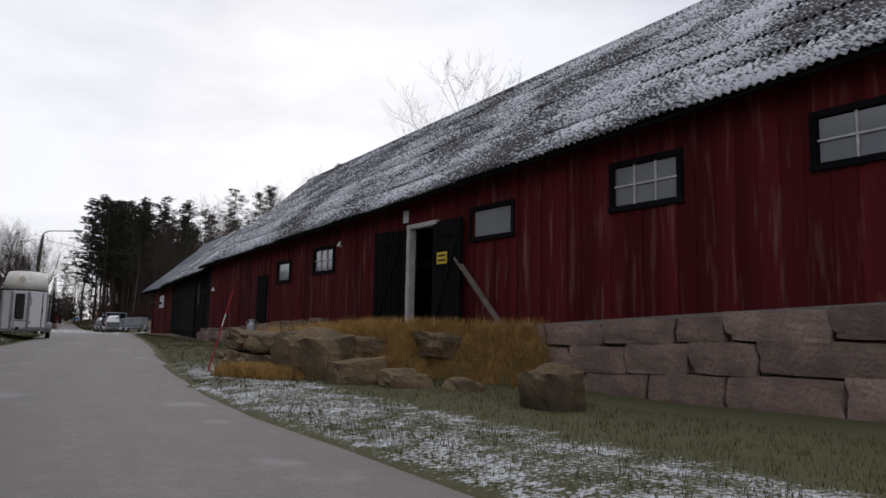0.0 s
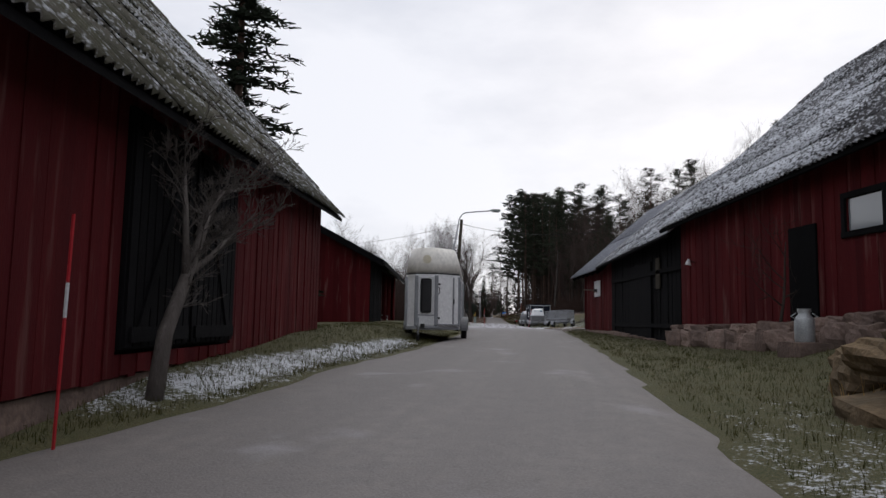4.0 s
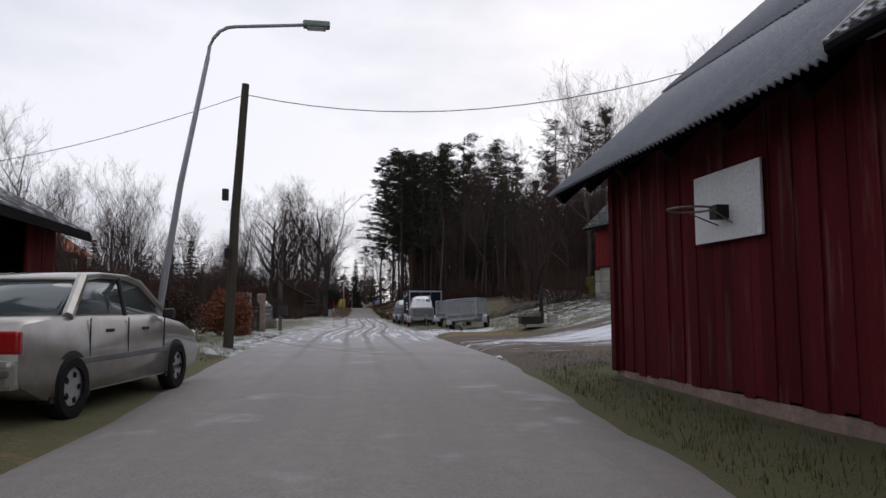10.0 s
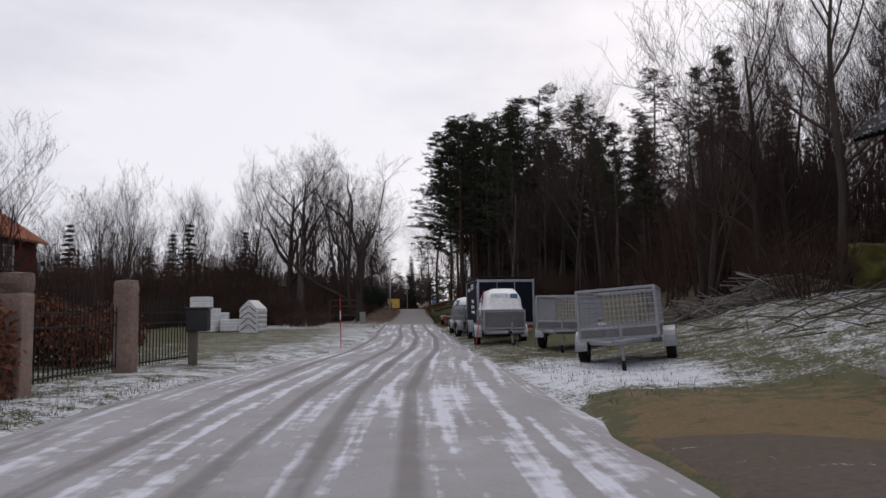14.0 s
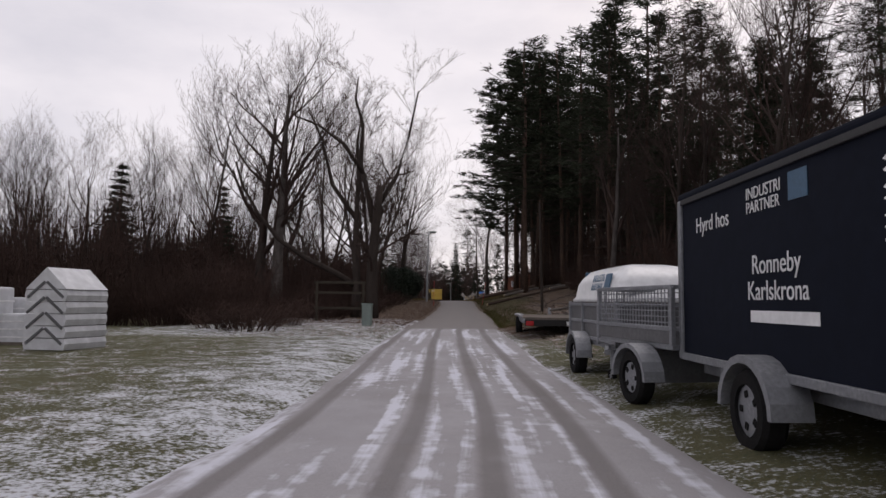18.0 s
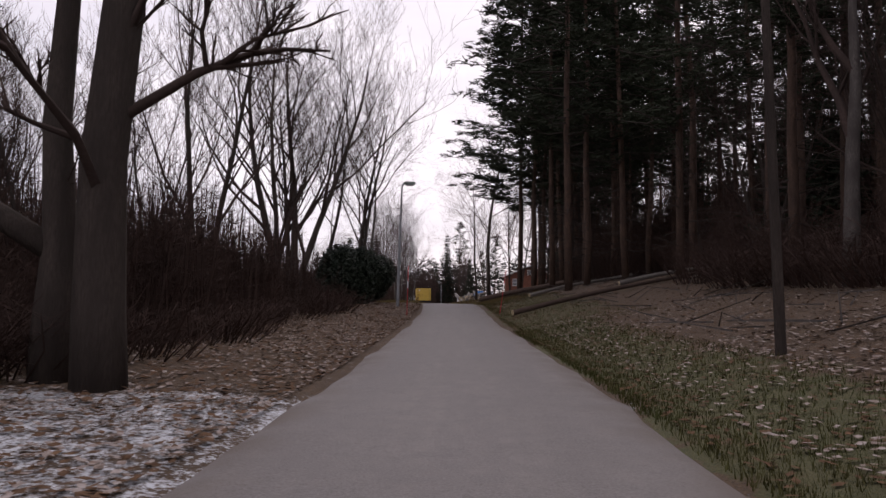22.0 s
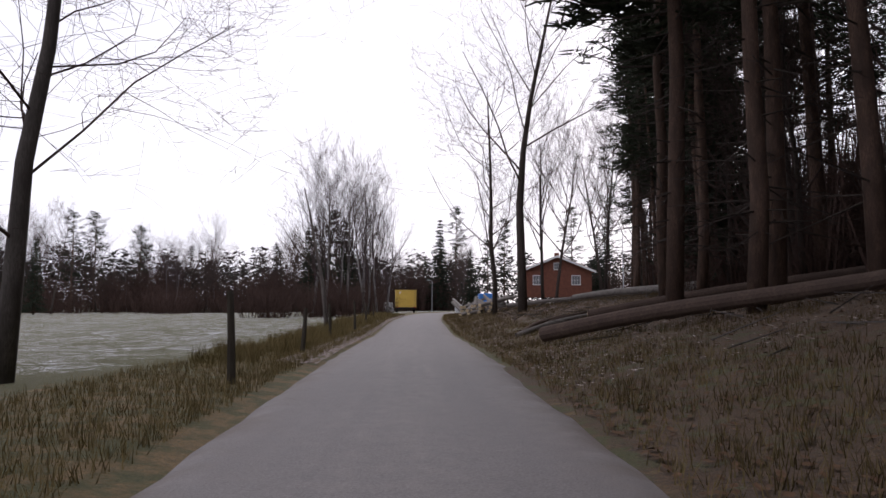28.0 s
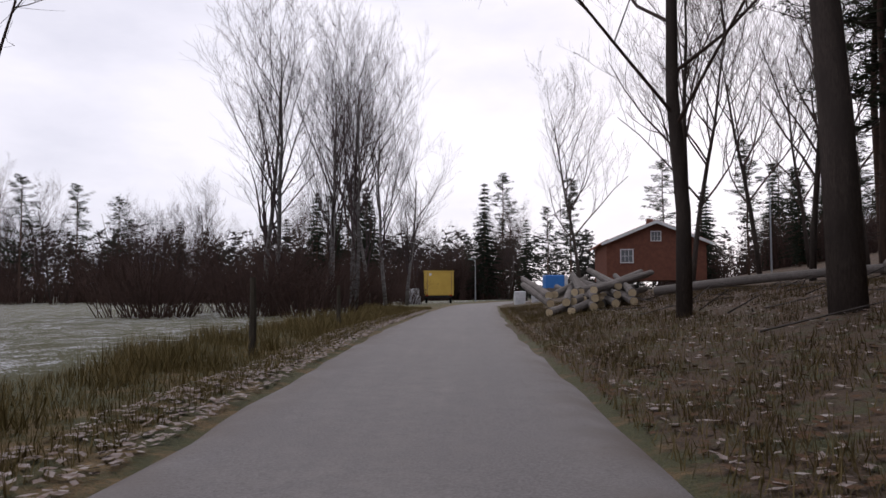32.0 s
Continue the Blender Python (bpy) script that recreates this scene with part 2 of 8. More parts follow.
IVY = mat("dark_evergreen_leaves", (0.013, 0.024, 0.016), (0.022, 0.034, 0.02), 2.0, 0.6, 0, 0, 8)
BRUSH = mat("brown_brushwood", (0.078, 0.048, 0.039), (0.052, 0.035, 0.03), 1.0, 0.95, 0, 0, 8, vary=0.2)
BRUSH_DARK = mat("far_wood_brush", (0.05, 0.046, 0.04), (0.034, 0.036, 0.03), 0.2, 0.95, 0, 0, 3)
HEDGE = mat("russet_hedge_leaves", (0.20, 0.075, 0.042), (0.125, 0.052, 0.034), 2.0, 0.95, 0, 0, 8)
LOG = mat("felled_log_bark", (0.115, 0.082, 0.066), (0.075, 0.054, 0.045), 2.0, 0.95, 0, 0.6, 18, vary=0.25)
LOG_PALE = mat("peeled_grey_log", (0.21, 0.19, 0.175), (0.14, 0.125, 0.115), 2.0, 0.9, 0, 0.5, 18, vary=0.2)
CUT = mat("fresh_cut_wood", (0.55, 0.45, 0.3), (0.45, 0.35, 0.22), 6.0, 0.85, 0, 0.2)
DRYGRASS = mat("dry_straw_grass", (0.60, 0.39, 0.15), (0.34, 0.21, 0.08), 4.0, 0.95, 0, 0, 8)
GREENGRASS = mat("winter_green_grass", (0.046, 0.056, 0.016), (0.085, 0.072, 0.027), 0.5, 0.95, 0, 0, 6)
DITCHGRASS = mat("withered_ditch_grass", (0.19, 0.14, 0.062), (0.12, 0.098, 0.042), 1.0, 0.95, 0, 0, 8)
SLOPEGRASS = mat("dark_withered_grass", (0.13, 0.088, 0.042), (0.062, 0.05, 0.025), 3.0, 0.95, 0, 0, 8)
LEAF_DRY = mat("fallen_leaves", (0.05, 0.029, 0.018), (0.17, 0.10, 0.06), 17.0, 0.9, 0, 0, 10)
LEAF_RIME = mat("rimed_fallen_leaves", (0.44, 0.40, 0.38), (0.19, 0.13, 0.10), 17.0, 0.9, 0, 0, 10)
# near-black colour standing in for the shade behind boards and inside doorways
INNER_SHADE = mat("interior_shade_black", (0.012, 0.011, 0.011), (0.008, 0.008, 0.008), 1.0, 0.95, 0, 0)
WRAP = mat("white_plastic_wrap", (0.72, 0.73, 0.75), (0.58, 0.59, 0.61), 2.5, 0.5, 0, 0.5, 6)

def glass(name, tint=(0.35, 0.4, 0.42), rough=0.06):
    m = bpy.data.materials.new(name)
    m.use_nodes = True
    p = m.node_tree.nodes["Principled BSDF"]
    p.inputs["Base Color"].default_value = (*tint, 1)
    p.inputs["Roughness"].default_value = rough
    p.inputs["Specular IOR Level"].default_value = 0.9
    p.inputs["Coat Weight"].default_value = 0.6
    p.inputs["Coat Roughness"].default_value = 0.03
    return m
PANE = glass("dusty_window_glass", (0.16, 0.17, 0.18), 0.12)
CAR_GLASS = glass("car_glass", (0.10, 0.125, 0.13), 0.05)
DARK_GLASS = glass("tinted_glass", (0.012, 0.012, 0.014), 0.05)

# ---- mesh helpers ----
def to_mesh(name, bm, material):
    me = bpy.data.meshes.new(name)
    bm.to_mesh(me)
    bm.free()
    me.materials.append(material)
    return me

def part(name, bm, material, parent=None, label=""):
    me = bm if isinstance(bm, bpy.types.Mesh) else to_mesh(name, bm, material)
    ob = new(name, me)
    ob.parent = parent
    if label:
        ob["label"] = label
    return ob

def thing(name, x, y, z, label, category, yaw=0, group="", kind=""):
    ob = new(name)
    ob.matrix_world = pose(x, y, z, 0, 0, yaw)
    ob.empty_display_size = 0.2
    return tagged(ob, label, category, group, kind)

def box(bm, cx, cy, cz, sx, sy, sz, bevel=0.0, rot=None):
    r = bmesh.ops.create_cube(bm, size=1.0)
    vs = r["verts"]
    m = Matrix.Translation((cx, cy, cz)) @ (rot or Matrix.Identity(4)) @ Matrix.Diagonal((sx, sy, sz, 1))
    bmesh.ops.transform(bm, matrix=m, verts=vs)
    if bevel:
        es = list({e for v in vs for e in v.link_edges})
        bmesh.ops.bevel(bm, geom=es, offset=bevel, segments=2, affect="EDGES", profile=0.6)
    return bm

def block(cx, cy, cz, sx, sy, sz, bevel=0.0, rot=None):
    return box(bmesh.new(), cx, cy, cz, sx, sy, sz, bevel, rot)

def tube(bm, pts, radii, sides=6, caps=True):
    """A tapered tube through the points."""
    rings, up = [], Vector((0.31, 0.17, 0.93))
    for i, p in enumerate(pts):
        p = Vector(p)
        a, b = Vector(pts[max(0, i - 1)]), Vector(pts[min(len(pts) - 1, i + 1)])
        d = (b - a).normalized()
        u = d.cross(up)
        if u.length < 1e-3:
            u = d.cross(Vector((1, 0, 0)))
        u.normalize()
        v = d.cross(u)
        r = radii[i] if hasattr(radii, "__len__") else radii
        rings.append([bm.verts.new(p + (u * math.cos(2 * math.pi * k / sides) + v * math.sin(2 * math.pi * k / sides)) * r) for k in range(sides)])
    for q, w in zip(rings, rings[1:]):
        for k in range(sides):
            bm.faces.new((q[k], q[(k + 1) % sides], w[(k + 1) % sides], w[k]))
    if caps and sides > 2:
        bm.faces.new(rings[0][::-1])
        bm.faces.new(rings[-1])
    return bm

def pipe(pts, radii, sides=8):
    return tube(bmesh.new(), pts, radii, sides)

def prism(profile, axis, a, b):
    """Extrudes a closed profile of (u, w) points along an axis: 'x' gives (u, w) = (y, z), 'y' gives (x, z), 'z' gives (x, y)."""
    bm = bmesh.new()
    put = {"x": lambda u, w, t: (t, u, w), "y": lambda u, w, t: (u, t, w), "z": lambda u, w, t: (u, w, t)}[axis]
    lo = [bm.verts.new(put(u, w, a)) for u, w in profile]
    hi = [bm.verts.new(put(u, w, b)) for u, w in profile]
    n = len(profile)
    for i in range(n):
        bm.faces.new((lo[i], lo[(i + 1) % n], hi[(i + 1) % n], hi[i]))
    bm.faces.new(lo[::-1])
    bm.faces.new(hi)
    bmesh.ops.recalc_face_normals(bm, faces=bm.faces)
    return bm

def smooth(ob):
    for p in ob.data.polygons:
        p.use_smooth = True
    return ob

def raw_mesh(name, verts, faces, material):
    me = bpy.data.meshes.new(name)
    me.from_pydata(verts, [], faces)
    me.materials.append(material)
    return me

def rock_mesh(name, seed, material, sub=3, rough=0.22, sharp=0.0):
    rng = random.Random(seed)
    bm = bmesh.new()
    bmesh.ops.create_cube(bm, size=1.0)
    bmesh.ops.subdivide_edges(bm, edges=bm.edges, cuts=sub, use_grid_fill=True)
    off = Vector((rng.random() * 50, rng.random() * 50, rng.random() * 50))
    for v in bm.verts:
        c = v.co.copy()
        n = c.normalized() * 0.56
        v.co = c.lerp(n, 0.55 - sharp)
        v.co *= 1 + rough * (noise.noise(c * 1.7 + off) + 0.5 * noise.noise(c * 4.1 + off))
    me = to_mesh(name, bm, material)
    return me

# ---- the lie of the land ----
ROAD_Z = [(-60, 0), (-9, .07), (0, .07), (6, .2), (13, .52), (20, .62), (30, .74), (42, .86), (60, .84), (70, .82), (80, .87), (84, .93), (90, .99), (96, 1.05), (102, 1.13), (108, 1.23), (114, 1.4), (120, 1.69), (126, 1.9), (132, 1.97), (138, 1.96), (144, 1.9), (150, 1.8), (158, 1.76), (166, 1.84), (176, 1.9), (190, 1.86), (205, 1.76), (225, 1.55), (900, 1.4)]
ROAD_L = [(-60, -16), (2, -9), (9.4, -6.6), (12, -5.8), (15, -5.5), (21, -4.4), (30, -3.4), (37, -2.75), (44, -2.75), (51, -2.55), (58, -2.2), (63, -1.35), (68, -.2), (75, .55), (84, .85), (90, 1.1), (96, 1.5), (102, 1.95), (108, 2.3), (114, 2.72), (120, 3.1), (128, 3.3), (138, 3.3), (150, 3.2), (160, 3.5), (176, 3.8), (190, 4.4), (205, 5.2), (220, 6.6), (235, 10.5), (250, 18), (270, 34), (330, 90), (900, 640)]
ROAD_R = [(-60, -2.2), (-3, -1.9), (3, -1.9), (7, -1.7), (13, -1.0), (15.5, -.6), (20, 0), (30, 1.3), (37, 2.1), (41, 2.6), (45, 3.0), (60, 3.6), (68.6, 3.8), (77, 4.1), (84, 4.2), (90, 4.4), (96, 4.8), (102, 5.2), (108, 5.45), (114, 5.55), (120, 5.75), (130, 6.25), (139, 6.5), (150, 6.75), (160, 6.6), (176, 6.9), (190, 7.6), (205, 8.5), (220, 10.2), (235, 14.5), (250, 22.5), (270, 39.5), (330, 96), (900, 646)]
TERRACE = [(2.6, 5.6), (3.2, 4.3), (3.9, 2.7), (4.8, 1.5), (6, .85), (8, .45), (10, .5), (12, 1.5), (14, 2.3), (16, 2.6), (24, 3.2), (25, 4.5)]

def lerp(table, y):
    return float(np.interp(y, [a for a, b in table], [b for a, b in table]))

def ease(a, b, v):
    t = min(1.0, max(0.0, (v - a) / (b - a)))
    return t * t * (3 - 2 * t)

def ground_z(x, y):
    z, r, l = lerp(ROAD_Z, y), lerp(ROAD_R, y), lerp(ROAD_L, y)
    if x > r:
        d = x - r
        z += 0.06 * ease(0.1, 0.8, d)
        hill = (0.215 * max(0.0, min(d, 6.5) - 0.8) + 0.13 * max(0.0, d - 6.5) + 0.16 * max(0.0, d - 14) * (1 - ease(45, 80, d))) * ease(64, 80, y)
        hill = hill if hill < 9 else 9 + (hill - 9) * 0.1
        hill *= 1 - 0.4 * ease(158, 185, y)
        barn = 1.42 * ease(1.6, 9.6, d) * ease(45, 51, y) * (1 - ease(65, 80, y))
        z += max(hill, barn)
        if 2.6 < y < 25:
            e, w0 = lerp(TERRACE, y), 0.7 + 1.1 * (1 - ease(4.4, 6.0, y))
            z += (1.28 - 0.035 * (y - 6) - (z - 0.0)) * ease(e - w0, e + 0.5, x) if x > e - w0 else 0.0
    elif x < l:
        d = l - x
        z += 0.05 * ease(0.1, 0.8, d)
        z += 0.33 * ease(0.3, 2.6, d) * ease(2, 12, y) * (1 - ease(44, 54, y))
        z -= 0.012 * min(d, 45) * ease(122, 142, y)
    if abs(x) < 60:
        z += 0.05 * noise.noise(Vector((x * 0.35, y * 0.35, 0.0))) * (1 if x > r + 0.5 or x < l - 0.5 else 0)
    return z

# ---- ground material: grass, leaf litter, straw, rime ----
def ground_material():
    m = bpy.data.materials.new("winter_ground")
    m.use_nodes = True
    n, l = m.node_tree.nodes, m.node_tree.links
    p = n["Principled BSDF"]
    p.inputs["Roughness"].default_value = 0.95
    geo = n.new("ShaderNodeNewGeometry")
    def nz(s, detail=6.0):
        t = n.new("ShaderNodeTexNoise")
        t.inputs["Scale"].default_value, t.inputs["Detail"].default_value = s, detail
        t.inputs["Roughness"].default_value = 0.65
        l.new(geo.outputs["Position"], t.inputs["Vector"])
        return t.outputs["Fac"]
    def mix(f, a, b):
        x = n.new("ShaderNodeMix")
        x.data_type = "RGBA"
        for v, s in ((f, "Factor"), (a, "A"), (b, "B")):
            if hasattr(v, "is_output"):
                l.new(v, x.inputs[s])
            else:
                x.inputs[s].default_value = v if s == "Factor" else (*v, 1)
        return x.outputs["Result"]
    def ramp(v, lo, hi):
        r = n.new("ShaderNodeMapRange")
        r.inputs["From Min"].default_value, r.inputs["From Max"].default_value = lo, hi
        l.new(v, r.inputs["Value"])
        return r.outputs["Result"]
    def mul(a, b):
        x = n.new("ShaderNodeMath")
        x.operation = "MULTIPLY"
        for v, i in ((a, 0), (b, 1)):
            if hasattr(v, "is_output"):
                l.new(v, x.inputs[i])
            else:
                x.inputs[i].default_value = v
        return x.outputs["Value"]
    at = n.new("ShaderNodeAttribute")
    at.attribute_name = "cover"
    sep = n.new("ShaderNodeSeparateColor")
    l.new(at.outputs["Color"], sep.inputs["Color"])
    litter, snow, straw = sep.outputs["Red"], sep.outputs["Green"], sep.outputs["Blue"]
    big, mid, fine = nz(0.5), nz(3.0), nz(22.0)
    grass = mix(ramp(mid, 0.35, 0.65), (0.036, 0.047, 0.013), (0.074, 0.062, 0.022))
    grass = mix(ramp(fine, 0.35, 0.7), grass, (0.075, 0.072, 0.027))
    tuft = nz(70.0, 3.0)
    grass = mix(ramp(tuft, 0.42, 0.7), grass, (0.1, 0.09, 0.036))
    grass = mix(ramp(tuft, 0.5, 0.3), grass, (0.026, 0.03, 0.012))
    dead = mix(ramp(mid, 0.35, 0.65), (0.062, 0.038, 0.022), (0.10, 0.06, 0.03))
    dead = mix(ramp(fine, 0.4, 0.7), dead, (0.03, 0.021, 0.016))
    dead = mix(ramp(tuft, 0.5, 0.72), dead, (0.15, 0.095, 0.055))
    hay = mix(ramp(fine, 0.35, 0.7), (0.21, 0.13, 0.055), (0.11, 0.075, 0.034))
    hay = mix(ramp(tuft, 0.42, 0.68), hay, (0.075, 0.062, 0.026))
    def by(mask, noise_out, soft=0.12):
        a = n.new("ShaderNodeMath")
        a.operation = "SUBTRACT"
        a.inputs[0].default_value = 1.0
        l.new(mask, a.inputs[1])
        r = n.new("ShaderNodeMath")
        r.operation = "SUBTRACT"
        l.new(noise_out, r.inputs[0])
        sc = n.new("ShaderNodeMapRange")
        sc.inputs["From Min"].default_value, sc.inputs["From Max"].default_value = 0.0, 1.0
        sc.inputs["To Min"].default_value, sc.inputs["To Max"].default_value = 0.22, 0.80
        l.new(a.outputs["Value"], sc.inputs["Value"])
        l.new(sc.outputs["Result"], r.inputs[1])
        return ramp(r.outputs["Value"], -soft * 0.5, soft * 0.5)
    col = mix(by(litter, mid), grass, dead)
    col = mix(by(straw, mid), col, hay)
    speck = n.new("ShaderNodeMath")
    speck.operation = "MULTIPLY_ADD"
    speck.inputs[1].default_value = 0.5
    l.new(fine, speck.inputs[0])
    half = n.new("ShaderNodeMath")
    half.operation = "ADD"
    l.new(mul(mid, 0.32), half.inputs[0])
    l.new(mul(nz(0.9), 0.18), half.inputs[1])
    half = half.outputs["Value"]
    l.new(half, speck.inputs[2])
    col = mix(by(snow, speck.outputs["Value"], 0.08), col, (0.58, 0.60, 0.64))
    l.new(col, p.inputs["Base Color"])
    bp = n.new("ShaderNodeBump")
    bp.inputs["Strength"].default_value, bp.inputs["Distance"].default_value = 0.8, 0.05
    l.new(fine, bp.inputs["Height"])
    l.new(bp.outputs["Normal"], p.inputs["Normal"])
    return m
GROUND = ground_material()

def cover(x, y):
    """Shares of leaf litter, snow and straw on the ground."""
    r, l = lerp(ROAD_R, y), lerp(ROAD_L, y)
    d = x - r if x > r else l - x
    litter = snow = straw = 0.0
    if x > r:
        litter = ease(78, 92, y) * 0.9 + ease(58, 66, y) * 0.5 * ease(3, 7, d) + 0.25 * ease(7, 10, d) * ease(46, 52, y) * (1 - ease(70, 80, y))
        snow = 0.48 * (1 - ease(1.8, 3.2, d)) * (1 - 0.55 * ease(7, 14, y)) if y < 20 else 0.1
        if 42 < y < 68:
            snow = 0.4 + 0.06 * ease(3, 5, d) + 0.3 * (1 - ease(1, 4, d)) * (1 - ease(46, 51, y)) + 0.24 * ease(56, 57.5, y) * (1 - ease(60, 64, y)) * (1 - ease(2.0, 3.5, d))
        if 66 <= y < 98:
            snow = 0.42 * (1 - ease(90, 98, y)) * (1 - 0.4 * ease(0.5, 3, d))
        if y >= 98:
            snow = 0.1 + 0.1 * ease(133, 143, y)
            litter -= 0.3 * ease(133, 138, y)
        straw = 0.75 * ease(0.0, 0.5, x - lerp(TERRACE, y) + 0.9) if 0 < y < 14 else 0.15
        if 94 < y < 134:
            straw, litter = 0.1, 0.85 - 0.42 * ease(108, 115, y) * (1 - ease(2.4, 4.5, d)) - 0.62 * (1 - ease(1.3, 2.6, d)) * (1 - ease(108, 115, y))
        if 48 < y < 58 and d < 4.5:
            k = ease(48, 51, y) * (1 - ease(55.5, 57.5, y)) * (1 - ease(2.2, 4.0, d))
            straw, snow, litter = straw + 0.5 * k, snow * (1 - 0.85 * k), litter + 0.4 * k
    else:
        snow = 0.22 + 0.36 * (1 - ease(0.25, 0.9, abs(d - 0.65))) * ease(9, 12, y) * (1 - ease(22, 26, y))
        if y > 42:
            snow = 0.41 + 0.11 * (1 - ease(0.3, 1.4 + 2.0 * ease(52, 62, y), d)) - 0.12 * ease(5, 9, d) * ease(60, 66, y)
            litter = 0.34 * ease(64, 72, y)
        if y > 86:
            snow = 0.36 * (1 - ease(6, 12, d)) + 0.14
            litter = ease(88, 98, y) * (1 - ease(3, 9, d) * 0.3) * (1 - ease(128, 136, y))
        if y > 100:
            snow = 0.3 if y < 132 else 0.12
        if y > 132:
            e0 = 3.0 - 1.8 * ease(137, 147, y)
            snow = 0.1 + 0.33 * ease(e0, e0 + 2.5, d)
            litter, straw = 0.25 * (1 - ease(2, 5, d)), 0.5 * (1 - ease(e0 - .3, e0 + 2.0, d))
        if 28 < y < 46 and d < 6:
            snow, straw = 0.12, 0.3
    return litter, min(1, max(0, snow)), straw

def build_ground():
    def steps(*runs):
        out = []
        for a, b, s in runs:
            out += list(np.arange(a, b, s))
        return out
    xs = steps((-1500, -300, 200), (-300, -60, 30), (-60, -16, 3), (-16, -9, 0.8), (-9, 10, 0.4), (10, 24, 0.9), (24, 60, 3), (60, 300, 30), (300, 1501, 200))
    ys = steps((-400, -60, 60), (-60, -12, 6), (-12, 30, 0.5), (30, 205, 0.9), (205, 270, 5), (270, 500, 40), (500, 2301, 200))
    verts = [(x, y, ground_z(x, y) - (0.05 if lerp(ROAD_L, y) - 0.0 < x < lerp(ROAD_R, y) else 0.0)) for y in ys for x in xs]
    w = len(xs)
    faces = [(j * w + i, j * w + i + 1, (j + 1) * w + i + 1, (j + 1) * w + i) for j in range(len(ys) - 1) for i in range(w - 1)]
    me = raw_mesh("ground", verts, faces, GROUND)
    at = me.color_attributes.new("cover", "FLOAT_COLOR", "POINT")
    vals = []
    for x, y, _ in verts:
        vals += [*cover(x, y), 1.0]
    at.data.foreach_set("color", vals)
    ob = tagged(smooth(new("ground", me)), "frosty winter grass and leaf litter ground", "ground", kind="structure")
    return ob
build_ground()

# ---- road ----
def road_material():
    m = bpy.data.materials.new("worn_asphalt")
    m.use_nodes = True
    n, l = m.node_tree.nodes, m.node_tree.links
    p = n["Principled BSDF"]
    p.inputs["Roughness"].default_value = 0.72
    geo = n.new("ShaderNodeNewGeometry")
    uv = n.new("ShaderNodeUVMap")
    def nz(s, detail=6.0, src=None, stretch=None):
        mp = n.new("ShaderNodeMapping")
        mp.inputs["Scale"].default_value = stretch or (1, 1, 1)
        l.new(src or geo.outputs["Position"], mp.inputs["Vector"])
        t = n.new("ShaderNodeTexNoise")
        t.inputs["Scale"].default_value, t.inputs["Detail"].default_value = s, detail
        l.new(mp.outputs["Vector"], t.inputs["Vector"])
        return t.outputs["Fac"]
    def op(kind, a, b=0.0, c=0.0):
        x = n.new("ShaderNodeMath")
        x.operation = kind
        for i, v in enumerate((a, b, c)):
            if hasattr(v, "is_output"):
                l.new(v, x.inputs[i])
            else:
                x.inputs[i].default_value = v
        return x.outputs["Value"]
    def ramp(v, lo, hi, a=0.0, b=1.0):
        r = n.new("ShaderNodeMapRange")
        r.inputs["From Min"].default_value, r.inputs["From Max"].default_value = lo, hi
        r.inputs["To Min"].default_value, r.inputs["To Max"].default_value = a, b
        l.new(v, r.inputs["Value"])
        return r.outputs["Result"]
    def mix(f, a, b):
        x = n.new("ShaderNodeMix")
        x.data_type = "RGBA"
        for v, s in ((f, "Factor"), (a, "A"), (b, "B")):
            if hasattr(v, "is_output"):
                l.new(v, x.inputs[s])
            else:
                x.inputs[s].default_value = v if s == "Factor" else (*v, 1)
        return x.outputs["Result"]
    sep = n.new("ShaderNodeSeparateXYZ")
    l.new(uv.outputs["UV"], sep.inputs["Vector"])
    side, along = sep.outputs["X"], sep.outputs["Y"]
    big, mid, fine = nz(0.7), nz(5.0), nz(60.0, 3.0)
    streak = nz(1.0, 6.0, uv.outputs["UV"], (5.0, 0.22, 1))
    col = mix(ramp(big, 0.3, 0.7), (0.135, 0.12, 0.111), (0.172, 0.154, 0.142))
    col = mix(ramp(streak, 0.4, 0.65, 0.0, 0.5), col, (0.098, 0.087, 0.086))
    col = mix(ramp(mid, 0.35, 0.75), col, (0.105, 0.094, 0.092))
    wear = ramp(op("ABSOLUTE", op("SUBTRACT", op("ABSOLUTE", op("ADD", side, op("MULTIPLY", streak, 0.3))), 0.85)), 0.1, 0.55, 0.45, 0.0)
    col = mix(wear, col, (0.10, 0.089, 0.086))
    col = mix(ramp(nz(13.0, 8.0), 0.55, 0.72, 0.0, 0.55), col, (0.085, 0.074, 0.07))
    col = mix(ramp(fine, 0.35, 0.75, 0.0, 0.7), col, (0.21, 0.195, 0.19))
    # packed snow: how much lies along the road, streaked lengthwise, swept off in the wheel tracks
    amount = op("MULTIPLY", ramp(along, 38, 53), ramp(along, 91.2, 92.2, 1.0, 0.0))
    tracks = None
    for u in TRACKS:
        band = op("MULTIPLY", ramp(op("ABSOLUTE", op("SUBTRACT", side, u)), 0.05, 0.12, 1.0, 0.0), ramp(along, 43, 60, 0.5, 1.0))
        tracks = band if tracks is None else op("MAXIMUM", tracks, band)
    # tyre arcs of a car that turned out of the drive
    place = n.new("ShaderNodeSeparateXYZ")
    l.new(geo.outputs["Position"], place.inputs["Vector"])
    dx, dy = op("SUBTRACT", place.outputs["X"], 22.95), op("SUBTRACT", place.outputs["Y"], 57.5)
    far = op("SQRT", op("ADD", op("MULTIPLY", dx, dx), op("MULTIPLY", dy, dy)))
